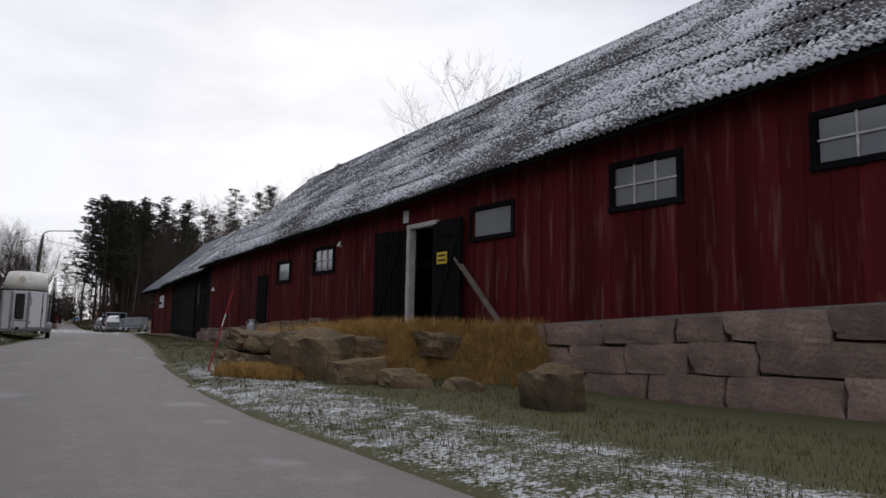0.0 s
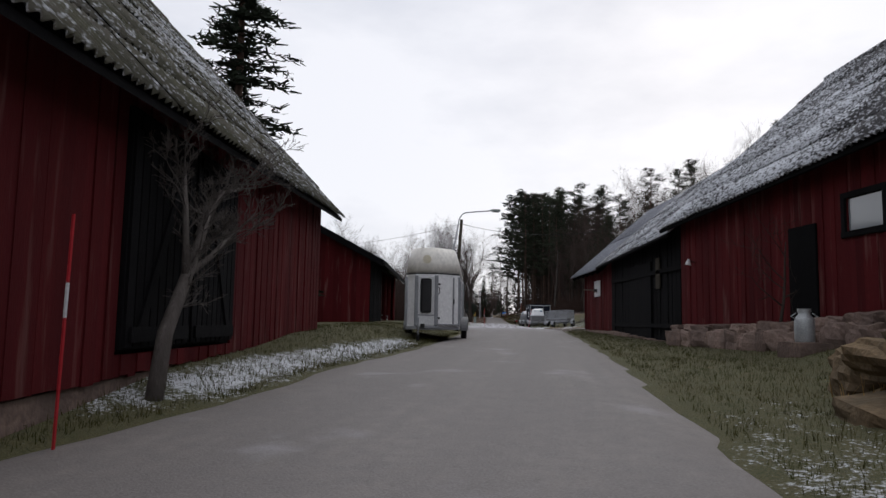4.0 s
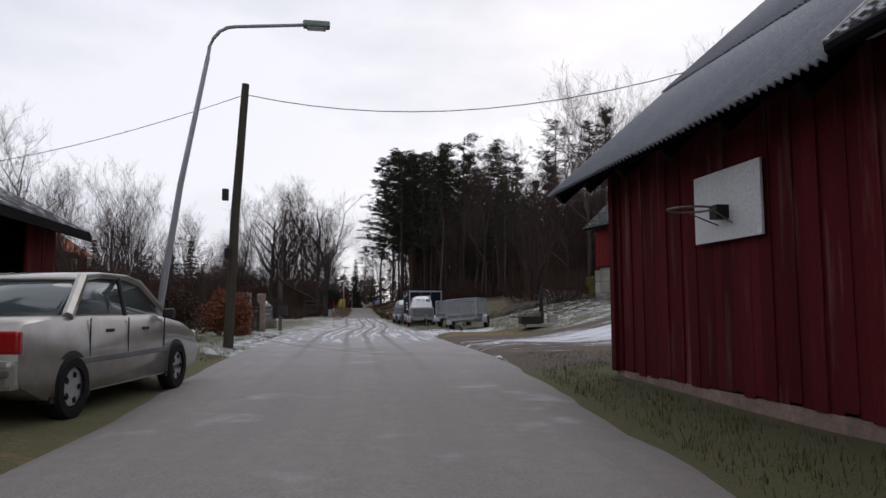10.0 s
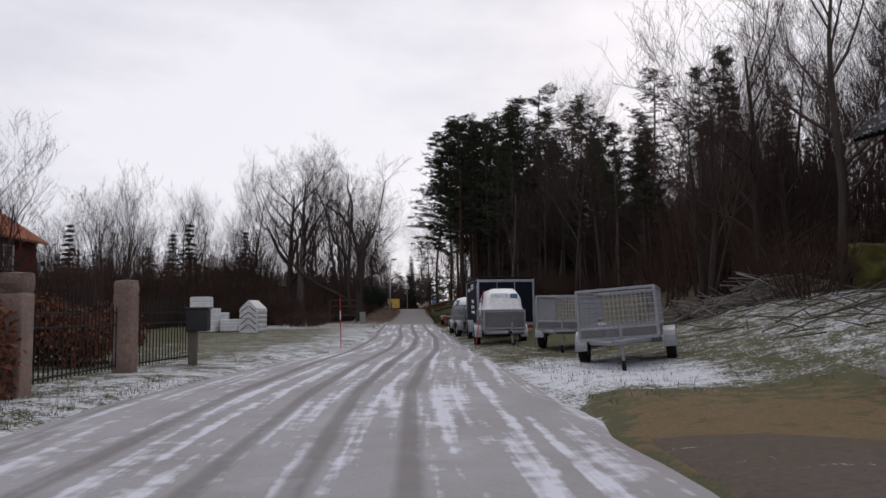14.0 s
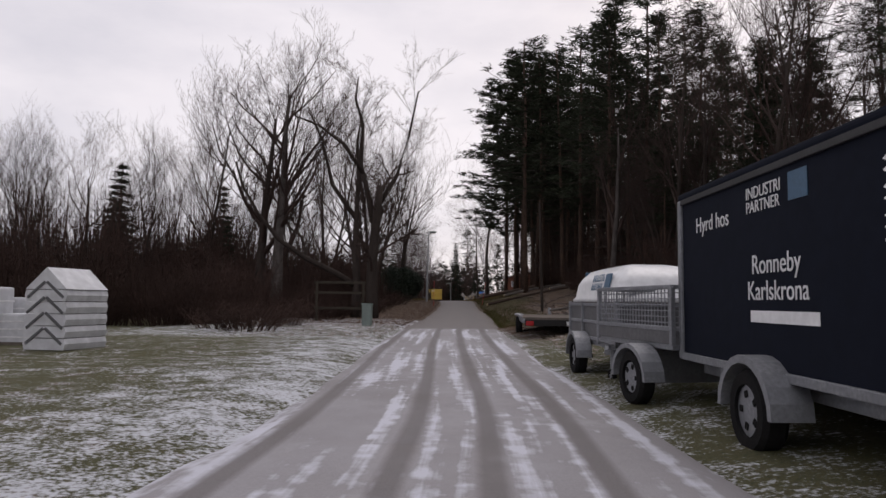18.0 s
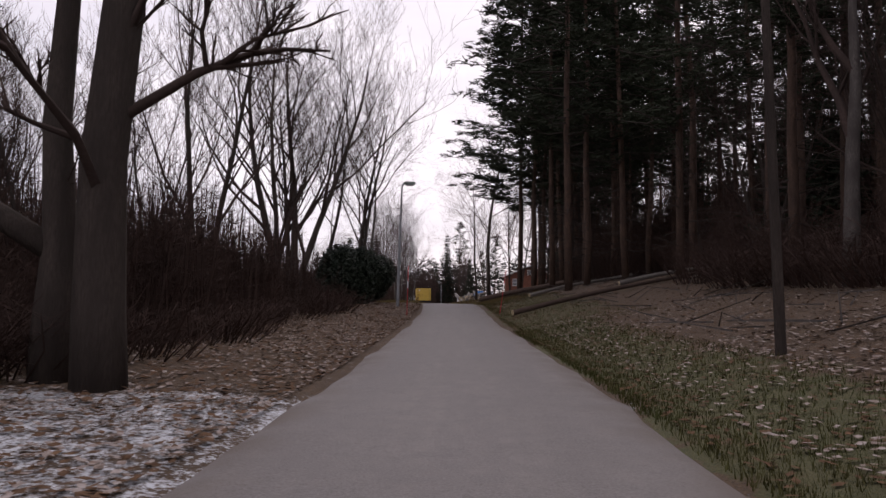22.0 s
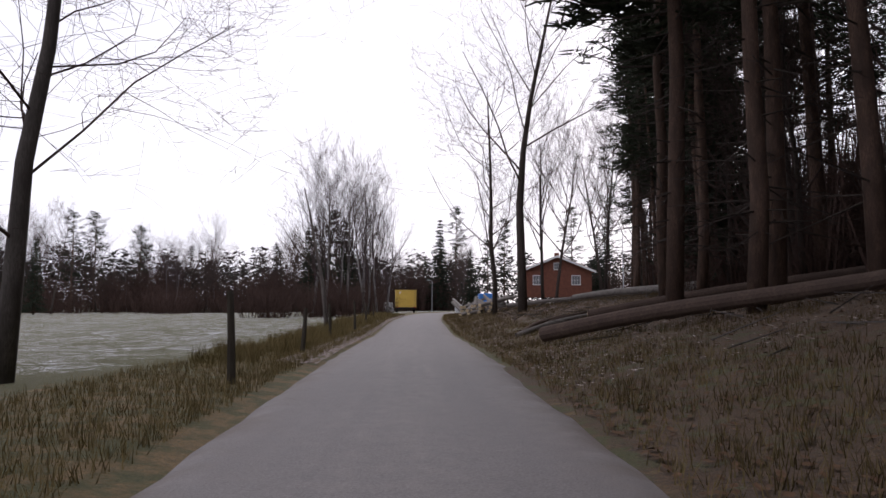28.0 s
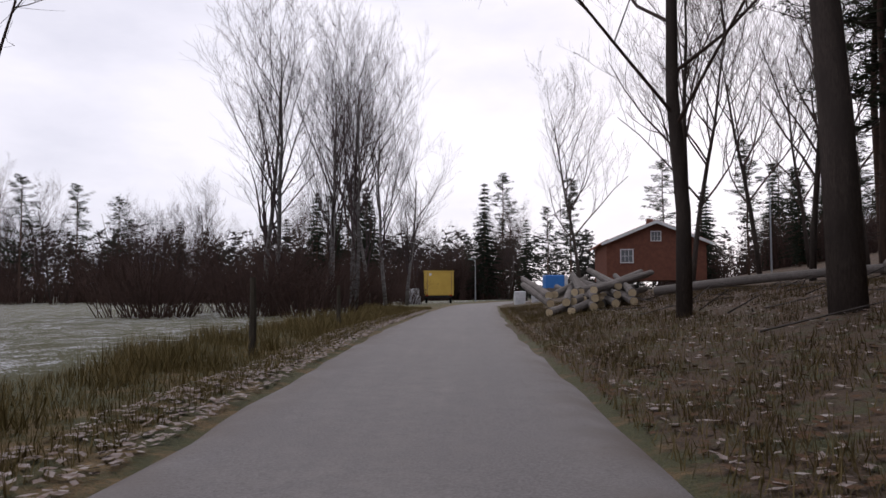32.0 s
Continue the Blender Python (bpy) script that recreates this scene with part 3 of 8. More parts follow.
    span = op("MULTIPLY", ramp(along, 43.5, 45.5), ramp(along, 60, 66, 1.0, 0.0))
    for rad, hard in ((25.62, 1.0), (24.9, 0.55)):
        arc = ramp(op("ABSOLUTE", op("SUBTRACT", far, rad)), 0.06, 0.13, hard, 0.0)
        tracks = op("MAXIMUM", tracks, op("MULTIPLY", arc, span))
    level = op("SUBTRACT", op("ADD", op("MULTIPLY", streak, 0.75), op("MULTIPLY", mid, 0.30)), ramp(amount, 0.0, 1.0, 0.95, 0.55))
    snow = op("MULTIPLY", ramp(level, -0.02, 0.07), op("SUBTRACT", 1.0, op("MULTIPLY", tracks, 0.9)))
    frost = op("MULTIPLY", op("MULTIPLY", ramp(op("SUBTRACT", nz(0.9, 8.0), 0.0), 0.6, 0.72), ramp(along, 14, 40, 0.35, 0.6)), ramp(along, 92, 94, 1.0, 0.0))
    film = op("MULTIPLY", amount, op("SUBTRACT", ramp(nz(0.8, 5.0), 0.35, 0.65, 0.24, 0.44), op("MULTIPLY", tracks, 0.22)))
    col = mix(film, col, (0.46, 0.46, 0.50))
    col = mix(op("MULTIPLY", frost, 0.5), col, (0.52, 0.53, 0.57))
    col = mix(snow, col, (0.53, 0.54, 0.60))
    col = mix(op("MULTIPLY", op("MULTIPLY", tracks, amount), 0.55), col, (0.105, 0.095, 0.096))
    # leaf mould and grit along the edges
    edge = nz(1.6, 6.0)
    at = n.new("ShaderNodeAttribute")
    at.attribute_name = "verge"
    col = mix(op("MULTIPLY", at.outputs["Fac"], ramp(edge, 0.35, 0.6)), col, (0.095, 0.072, 0.058))
    l.new(col, p.inputs["Base Color"])
    bp = n.new("ShaderNodeBump")
    bp.inputs["Strength"].default_value, bp.inputs["Distance"].default_value = 0.45, 0.012
    l.new(fine, bp.inputs["Height"])
    l.new(bp.outputs["Normal"], p.inputs["Normal"])
    return m
TRACKS = (-1.35, -0.34, 0.28, 0.98)
ROAD = road_material()

def build_road():
    ys = list(np.arange(-60, 0, 2.0)) + list(np.arange(0, 205, 0.7)) + list(np.arange(205, 330, 4.0)) + list(np.arange(330, 880, 60.0))
    cols = 15
    verts, uvs, verge = [], [], []
    for y in ys:
        l, r, z = lerp(ROAD_L, y), lerp(ROAD_R, y), lerp(ROAD_Z, y)
        wob = 0.12 * noise.noise(Vector((0, y * 0.8, 3.1))) if y < 205 else 0
        wob2 = 0.12 * noise.noise(Vector((0, y * 0.8, 9.7))) if y < 205 else 0
        for i in range(cols):
            f = i / (cols - 1)
            x = (l + wob) * (1 - f) + (r + wob2) * f
            drop = -0.06 if i in (0, cols - 1) else 0.012 * (1 - (2 * f - 1) ** 2)
            verts.append((x, y, z + 0.015 + drop))
            mid = (l + r) / 2
            uvs.append((x - mid, y))
            verge.append(max(0.0, 1 - min(x - l, r - x) / 0.55) * (0.25 + 0.75 * ease(88, 100, y)))
    faces = [(j * cols + i, j * cols + i + 1, (j + 1) * cols + i + 1, (j + 1) * cols + i) for j in range(len(ys) - 1) for i in range(cols - 1)]
    me = raw_mesh("road", verts, faces, ROAD)
    layer = me.uv_layers.new(name="UVMap")
    for lp in me.loops:
        layer.data[lp.index].uv = uvs[lp.vertex_index]
    at = me.attributes.new("verge", "FLOAT", "POINT")
    at.data.foreach_set("value", verge)
    tagged(smooth(new("road", me)), "narrow grey asphalt lane with rime and wheel tracks", "road", kind="structure")
build_road()

def drive_material():
    """Wet trodden gravel with snow lying between the wheel marks."""
    m = bpy.data.materials.new("muddy_gravel")
    m.use_nodes = True
    n, l = m.node_tree.nodes, m.node_tree.links
    p = n["Principled BSDF"]
    p.inputs["Roughness"].default_value = 0.8
    p.inputs["Specular IOR Level"].default_value = 0.12
    geo = n.new("ShaderNodeNewGeometry")
    def nz(scale, stretch, detail=8.0):
        mp = n.new("ShaderNodeMapping")
        mp.inputs["Scale"].default_value = stretch
        t = n.new("ShaderNodeTexNoise")
        t.inputs["Scale"].default_value, t.inputs["Detail"].default_value, t.inputs["Roughness"].default_value = scale, detail, 0.68
        l.new(geo.outputs["Position"], mp.inputs["Vector"])
        l.new(mp.outputs["Vector"], t.inputs["Vector"])
        return t.outputs["Fac"]
    def ramp(v, lo, hi, a=0.0, b=1.0):
        r = n.new("ShaderNodeMapRange")
        for k, q in (("From Min", lo), ("From Max", hi), ("To Min", a), ("To Max", b)):
            r.inputs[k].default_value = q
        l.new(v, r.inputs["Value"])
        return r.outputs["Result"]
    def op(kind, a, b):
        x = n.new("ShaderNodeMath")
        x.operation = kind
        for i, v in enumerate((a, b)):
            if hasattr(v, "is_output"):
                l.new(v, x.inputs[i])
            else:
                x.inputs[i].default_value = v
        return x.outputs["Value"]
    def mix(f, a, b):
        x = n.new("ShaderNodeMix")
        x.data_type = "RGBA"
        for v, k in ((f, "Factor"), (a, "A"), (b, "B")):
            if hasattr(v, "is_output"):
                l.new(v, x.inputs[k])
            else:
                x.inputs[k].default_value = (*v, 1)
        return x.outputs["Result"]
    sep = n.new("ShaderNodeSeparateXYZ")
    l.new(geo.outputs["Position"], sep.inputs["Vector"])
    big, fine, streak = nz(.7, (1, 1, 1)), nz(16, (1, 1, 1)), nz(1.3, (.28, 1.7, 1), 5.0)
    col = mix(ramp(big, .35, .65), (0.115, 0.094, 0.085), (0.105, 0.08, 0.052))
    col = mix(ramp(fine, .35, .7), col, (0.065, 0.055, 0.05))
    belt = op("MULTIPLY", op("MULTIPLY", ramp(sep.outputs["Y"], 45.2, 48.0), ramp(sep.outputs["Y"], 49.4, 51.2, 1.0, 0.0)), ramp(sep.outputs["X"], 4.0, 6.4, .45, 1.0))
    lie = op("ADD", op("MULTIPLY", streak, .62), op("MULTIPLY", fine, .38))
    snow = ramp(op("ADD", lie, op("MULTIPLY", belt, .2)), .6, .68)
    l.new(mix(snow, col, (0.56, 0.58, 0.63)), p.inputs["Base Color"])
    bp = n.new("ShaderNodeBump")
    bp.inputs["Strength"].default_value, bp.inputs["Distance"].default_value = 0.6, 0.03
    l.new(fine, bp.inputs["Height"])
    l.new(bp.outputs["Normal"], p.inputs["Normal"])
    return m
DRIVE = drive_material()
def build_drive():
    """The side road that leaves to the east past the end of the long barn."""
    verts, faces = [], []
    ys = np.linspace(40.2, 54.5, 24)
    steps = np.concatenate([[-.12, .1, .4], np.arange(1, 12, .7), np.arange(12, 34, 2.5)])
    for y in ys:
        for d in steps:
            low, high = 40.2 + 2.6 * ease(0, 4, d), 54.5 - 2.6 * ease(0, 5, d) + .06 * d
            yy = low + (high - low) * (y - 40.2) / 14.3
            x = lerp(ROAD_R, yy) + d
            rim = y in (ys[0], ys[-1]) or d < 0
            verts.append((x, yy, ground_z(x, yy) + (-.07 if rim else .025)))
    w = len(steps)
    faces = [(j * w + i, j * w + i + 1, (j + 1) * w + i + 1, (j + 1) * w + i) for j in range(len(ys) - 1) for i in range(w - 1)]
    tagged(smooth(new("side_road", raw_mesh("side_road", verts, faces, DRIVE))), "muddy gravel side road with thin snow", "road", kind="structure")
build_drive()

# ---- buildings ----
def unit_box(name, material):
    return to_mesh(name, block(0, 0, 0, 1, 1, 1), material)


BOARD = {}
def boards(parent, p0, p1, low, high, material, width=0.17, gaps=(), thick=0.03, out=(-1, 0), seed=1, name="board", limit=300):
    """Upright boards from p0 to p1 (plan points). low and high: height as a function of the distance s; gaps: (s0, s1, z0, z1) openings."""
    rng = random.Random(seed)
    if material.name not in BOARD:
        BOARD[material.name] = unit_box("board", material)
    me = BOARD[material.name]
    d = Vector((p1[0] - p0[0], p1[1] - p0[1]))
    n = int(d.length / width)
    yaw = math.atan2(d.y, d.x)
    inv = parent.matrix_world.inverted()
    for i in range(n):
        s = (i + 0.5) * d.length / n
        spans = [(low(s), high(s))]
        for s0, s1, z0, z1 in gaps:
            if s0 < s < s1:
                spans = [q for a, b in spans for q in ((a, min(b, z0)), (max(a, z1), b)) if q[1] - q[0] > 0.03]
        for a, b in spans:
            off = rng.uniform(0.0, 0.014) + (0.012 if i % 2 else 0)
            x, y = p0[0] + d.x * s / d.length + out[0] * off, p0[1] + d.y * s / d.length + out[1] * off
            if a <= low(s) + 0.001:
                a += rng.uniform(-0.02, 0.03)
            ob = new(name, me)
            ob.parent = parent
            ob.matrix_world = Matrix.Translation((x, y, (a + b) / 2)) @ Matrix.Rotation(yaw, 4, "Z") @ Matrix.Diagonal((d.length / n * (1.12 if i % 2 else 0.97), thick, b - a, 1))

SHEET = {}
def sheet_mesh(material, wide, long, waves, amp):
    key = (material.name, round(wide, 2), round(long, 2), waves)
    if key not in SHEET:
        k = waves * 6
        verts, faces = [], []
        for j in range(2):
            for i in range(k + 1):
                verts.append((wide * (i / k - 0.5) * 1.04, (j - 0.5) * long * 1.08, amp * math.sin(2 * math.pi * waves * i / k) + (0.02 if j == 0 else -0.012)))
        lower = len(verts)
        for i in range(k + 1):
            x, y, z = verts[i]
            verts.append((x, y, z - 0.018))
        for i in range(k):
            faces.append((i, i + 1, k + 1 + i + 1, k + 1 + i))
            faces.append((lower + i, lower + i + 1, i + 1, i))
        me = raw_mesh("roof_sheet", verts, faces, material)
        for p in me.polygons:
            p.use_smooth = len(p.vertices) == 4 and p.index % 2 == 0
        SHEET[key] = me
    return SHEET[key]

def roof_sheets(parent, eave0, eave1, ridge0, ridge1, material, wide=1.0, rows=5, waves=6, amp=0.024, seed=3, jitter=0.012):
    """Overlapping corrugated sheets from the eave line up to the ridge line."""
    rng = random.Random(seed)
    e0, e1, r0, r1 = map(Vector, (eave0, eave1, ridge0, ridge1))
    cols = max(1, round((e1 - e0).length / wide))
    for j in range(rows):
        for i in range(cols):
            f, g = (i + 0.5) / cols, (j + 0.5) / rows
            c = e0.lerp(e1, f).lerp(r0.lerp(r1, f), g)
            ax = ((e1 - e0) / cols)
            up = (r0.lerp(r1, f) - e0.lerp(e1, f)) / rows
            nrm = ax.cross(up).normalized()
            if nrm.z < 0:
                nrm = -nrm
            me = sheet_mesh(material, ax.length, up.length, waves, amp)
            x, y = ax.normalized(), nrm.cross(ax.normalized())
            if y.dot(up) < 0:
                x, y = -x, -y
            m = Matrix((x, y, nrm)).transposed().to_4x4()
            m.translation = c + nrm * (0.03 + rng.uniform(-jitter, jitter))
            ob = new("roof_sheet", me)
            ob.parent = parent
            ob.matrix_world = m @ Matrix.Rotation(rng.uniform(-0.006, 0.006), 4, "Z")

def solid(parent, name, corners_low, corners_high, material, label=""):
    """A solid between two quads (lower and upper corners in turn)."""
    bm = bmesh.new()
    a = [bm.verts.new(c) for c in corners_low]
    b = [bm.verts.new(c) for c in corners_high]
    k = len(a)
    for i in range(k):
        bm.faces.new((a[i], a[(i + 1) % k], b[(i + 1) % k], b[i]))
    bm.faces.new(a[::-1])
    bm.faces.new(b)
    bmesh.ops.recalc_face_normals(bm, faces=bm.faces)
    ob = part(name, bm, material, None, label)
    ob.parent = parent
    ob.matrix_world = Matrix.Identity(4)
    return ob

def window(parent, x, y, z0, z1, width, yaw, frame_mat, cols=3, rows=2, pane_mat=None, border=0.09, depth=0.12, bar_mat=None):
    """A wall window whose outer face looks along local -y after the turn yaw."""
    w = new("window")
    w.parent = parent
    w.matrix_world = pose(x, y, (z0 + z1) / 2, 0, 0, yaw)
    h = z1 - z0
    for nm, cx, cz, sx, sz in (("frame_top", 0, h / 2 + border / 2, width + 2 * border, border), ("frame_sill", 0, -h / 2 - border / 2, width + 2 * border + 0.04, border),
                               ("frame_side", -width / 2 - border / 2, 0, border, h), ("frame_side", width / 2 + border / 2, 0, border, h)):
        part(nm, block(cx, 0, cz, sx, depth, sz, 0.008), frame_mat, w)
    pw, ph = width / cols, h / rows
    for i in range(cols):
        for j in range(rows):
            part("pane", block(-width / 2 + pw * (i + .5), 0.01, -h / 2 + ph * (j + .5), pw - 0.035, 0.012, ph - 0.035), pane_mat or PANE, w)
    for i in range(1, cols):
        part("glazing_bar", block(-width / 2 + pw * i, -0.01, 0, 0.035, 0.035, h), bar_mat or frame_mat, w)
    for j in range(1, rows):
        part("glazing_bar", block(0, -0.012, -h / 2 + ph * j, width, 0.033, 0.035), bar_mat or frame_mat, w)
    return w

# ---- long red barn on the east side ----
def wall_a(y):
    return 5.165 - 0.0843 * y
def fall(y):
    return -0.042 * (y - 8)

def long_barn():
    b = thing("long_barn", 4.6, 8, 1.3, "long red timber barn with frosted corrugated roof on a granite base", "barn")
    y0, y1 = -16.0, 24.2
    p0, p1 = (wall_a(y0), y0), (wall_a(y1), y1)
    L = math.hypot(p1[0] - p0[0], p1[1] - p0[1])
    k = L / (y1 - y0)
    s_of = lambda y: (y - y0) * k
    y_of = lambda s: y0 + s / k
    top = lambda s: 5.05 + fall(y_of(s)) + 0.0
    def low(s):
        y = y_of(s)
        return 1.24 + fall(y) if y < 3.4 else 1.24 + fall(y) * 0.5
    wins = [(-2.75, -4.5, 3.86, 4.57, 3, 2), (1.14, -0.34, 3.72, 4.49, 3, 2), (5.5, 4.05, 3.55, 4.20, 1, 1), (13.9, 12.55, 3.22, 3.92, 3, 2), (16.85, 15.8, 3.06, 3.68, 1, 1)]
    gaps = [(s_of(min(a, c)) , s_of(max(a, c)), z0, z1) for a, c, z0, z1, _, _ in wins]
    gaps.append((s_of(6.86), s_of(8.2), 0.5, 4.05))
    boards(b, p0, p1, low, top, RED, 0.19, gaps, out=(-1, -0.08), seed=11)
    yaw_w = math.degrees(math.atan2(p1[1] - p0[1], p1[0] - p0[0])) + 180
    for a, c, z0, z1, cols, rows in wins:
        ym = (a + c) / 2
        window(b, wall_a(ym) - 0.02, ym, z0, z1, abs(a - c) - 0.04, yaw_w, BLACK, cols, rows, PANE, 0.11, 0.12, BLACK if cols == 1 else WHITE_WORN)
    # inner wall body with the indoor shade put into its colour, back wall and gable
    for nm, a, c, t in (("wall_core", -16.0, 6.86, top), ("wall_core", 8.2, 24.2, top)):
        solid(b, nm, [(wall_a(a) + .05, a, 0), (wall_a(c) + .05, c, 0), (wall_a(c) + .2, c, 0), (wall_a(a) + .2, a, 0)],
              [(wall_a(a) + .05, a, 5.0 + fall(a)), (wall_a(c) + .05, c, 5.0 + fall(c)), (wall_a(c) + .2, c, 5.0 + fall(c)), (wall_a(a) + .2, a, 5.0 + fall(a))], INNER_SHADE)
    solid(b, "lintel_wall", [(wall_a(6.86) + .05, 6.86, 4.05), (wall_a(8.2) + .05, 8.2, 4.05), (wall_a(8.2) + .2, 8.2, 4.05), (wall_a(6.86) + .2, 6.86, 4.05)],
          [(wall_a(6.86) + .05, 6.86, 5.05), (wall_a(8.2) + .05, 8.2, 5.0), (wall_a(8.2) + .2, 8.2, 5.0), (wall_a(6.86) + .2, 6.86, 5.05)], INNER_SHADE)
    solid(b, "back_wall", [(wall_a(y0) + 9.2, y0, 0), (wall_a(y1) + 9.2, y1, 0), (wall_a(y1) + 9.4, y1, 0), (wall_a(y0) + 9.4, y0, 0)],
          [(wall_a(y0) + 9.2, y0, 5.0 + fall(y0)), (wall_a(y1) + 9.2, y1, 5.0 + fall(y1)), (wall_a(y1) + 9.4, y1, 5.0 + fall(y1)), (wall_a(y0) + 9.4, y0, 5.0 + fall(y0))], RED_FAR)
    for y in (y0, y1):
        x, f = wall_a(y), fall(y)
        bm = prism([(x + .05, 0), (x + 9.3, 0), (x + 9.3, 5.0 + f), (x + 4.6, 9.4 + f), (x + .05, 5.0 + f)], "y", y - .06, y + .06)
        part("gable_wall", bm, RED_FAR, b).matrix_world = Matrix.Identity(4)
    # roof: corrugated sheets on dark battens
    e = lambda y, dz=0: (wall_a(y) - 0.5, y, 4.78 + fall(y) + dz)
    r = lambda y, dz=0: (wall_a(y) + 4.6, y, 9.4 + fall(y) + dz)
    o = lambda y, dz=0: (wall_a(y) + 9.8, y, 4.78 + fall(y) + dz)
    ya, yb = -16.6, 24.6
    roof_sheets(b, e(ya), e(yb), r(ya), r(yb), ROOF_OLD, 1.05, 6, 7, 0.026, 5, 0.02)
    solid(b, "roof_deck", [e(ya, -.07), e(yb, -.07), r(yb, -.07), r(ya, -.07)], [e(ya, -.02), e(yb, -.02), r(yb, -.02), r(ya, -.02)], BLACK)
    solid(b, "rear_roof", [o(ya, -.07), o(yb, -.07), r(yb, -.07), r(ya, -.07)], [o(ya, 0), o(yb, 0), r(yb, 0), r(ya, 0)], ROOF_OLD)
    part("ridge_cap", pipe([r(ya, .05), r((ya + yb) / 2, .05), r(yb, .05)], .09, 6), ROOF_OLD, b).matrix_world = Matrix.Identity(4)
    part("gutter_board", pipe([(e(ya)[0] + .04, ya, e(ya)[2] - .07), (e(yb)[0] + .04, yb, e(yb)[2] - .07)], .045, 6), BLACK, b).matrix_world = Matrix.Identity(4)
    # doors
    for yc, ang, lab in ((8.98, 8, "open tarred plank door leaf"), (6.28, -4, "tarred plank door leaf with a yellow sign")):
        d = part("door", block(0, 0, 0, 1.42 if yc > 8 else 1.1, 0.06, 2.72, 0.01), BLACK, b, lab)
        d.matrix_world = pose(wall_a(yc) - 0.12, yc, 2.72 + fall(yc) * 0.3, 0, 0, yaw_w + ang)
        for i in range(7):
            q = part("door_board", block(-0.6 + 0.2 * i if yc > 8 else -0.48 + .16 * i, -0.045, 0, 0.17 if yc > 8 else .14, 0.03, 2.68, 0.004), BLACK, d)
        part("brace", block(0, -0.075, 0, 0.12, 0.03, 2.5, 0.004, Matrix.Rotation(radians(24), 4, "Y")), BLACK, d)
        part("ledge", block(0, -0.075, 1.0, 1.1 if yc > 8 else .9, 0.03, 0.14, 0.004), BLACK, d)
    for yy, mt in ((8.14, WHITE_WORN), (6.92, BLACK)):
        q = part("door_jamb", block(0, 0, 0, 0.16, 0.2, 2.72, 0.006), mt, b, "flaking white door post" if mt is WHITE_WORN else "")
        q.matrix_world = pose(wall_a(yy) - 0.03, yy, 2.7, 0, 0, yaw_w)
    q = part("door_head", block(0, 0, 0, 1.4, 0.2, 0.12, 0.006), WHITE_WORN, b)
    q.matrix_world = pose(wall_a(7.53) - 0.03, 7.53, 4.1, 0, 0, yaw_w)
    q = part("threshold", block(0, 0, 0, 1.5, 0.4, 0.12, 0.01), STONE, b)
    q.matrix_world = pose(wall_a(7.53) - .15, 7.53, 1.33, 0, 0, yaw_w)
    # floor coloured near-black in place of the unlit barn inside
    solid(b, "interior_floor", [(wall_a(6) + .2, 6, 1.1), (wall_a(10) + .2, 10, 1.1), (12, 10, 1.1), (12, 6, 1.1)], [(wall_a(6) + .2, 6, 1.3), (wall_a(10) + .2, 10, 1.3), (12, 10, 1.3), (12, 6, 1.3)], INNER_SHADE)
    # grey service door further along
    q = part("door", block(0, 0, 0, 0.95, 0.05, 2.1, 0.01), BLACK, b, "tarred black door behind a shrub")
    q.matrix_world = pose(wall_a(18.2) - 0.06, 18.2, 2.3, 0, 0, yaw_w)
    return b
long_barn()

def stone_base():
    """Granite blocks with pale mortar under the long barn."""
    b = thing("foundation_wall", 5.3, -4, 0.0, "rough granite block foundation with pale mortar joints", "wall", kind="structure")
    rng = random.Random(7)
    meshes = [rock_mesh("stone", 40 + i, STONE, 6, 0.12, 0.36) for i in range(6)]
    solid(b, "mortar", [(wall_a(-16) - .08, -16, -.4), (wall_a(3.6) - .08, 3.6, -.4), (wall_a(3.6) + .3, 3.6, -.4), (wall_a(-16) + .3, -16, -.4)],
          [(wall_a(-16) - .08, -16, 1.26 + fall(-16)), (wall_a(3.6) - .08, 3.6, 1.26 + fall(3.6)), (wall_a(3.6) + .3, 3.6, 1.26 + fall(3.6)), (wall_a(-16) + .3, -16, 1.26 + fall(-16))], MORTAR)
    for row, (za, zb) in enumerate(((-0.35, 0.25), (0.27, 0.78), (0.80, 1.24))):
        y = -15.8 + 0.5 * row
        while y < 3.3:
            w = rng.uniform(0.7, 2.1)
            ym = y + w / 2
            ob = new("stone", rng.choice(meshes))
            ob.parent = b
            ob.matrix_world = pose(wall_a(ym) - 0.06, ym, (za + zb) / 2 + fall(ym) * .9, 0, 0, 95) @ Matrix.Diagonal((w * 1.02, 0.42, (zb - za) * rng.uniform(1.0, 1.12), 1))
            y += w
    round_meshes = [rock_mesh("stone", 60 + i, STONE, 6, 0.3, 0.05) for i in range(6)]
    y = 12.6
    while y < 24.0:
        w = rng.uniform(.55, 1.05)
        for k in range(2):
            ob = new("stone", rng.choice(round_meshes))
            ob.parent = b
            h = rng.uniform(.42, .6) if k == 0 else rng.uniform(.25, .36)
            yy = y + w / 2 + k * rng.uniform(-.2, .2)
            ob.matrix_world = pose(wall_a(yy) - .26 + .1 * k, yy, ground_z(wall_a(yy) - .6, yy) + (.12 if k == 0 else .44), 0, 0, 95 + rng.uniform(-14, 14)) @ Matrix.Diagonal((w * (1.08 if k == 0 else .8), .62, h * 1.15, 1))
        y += w
stone_base()

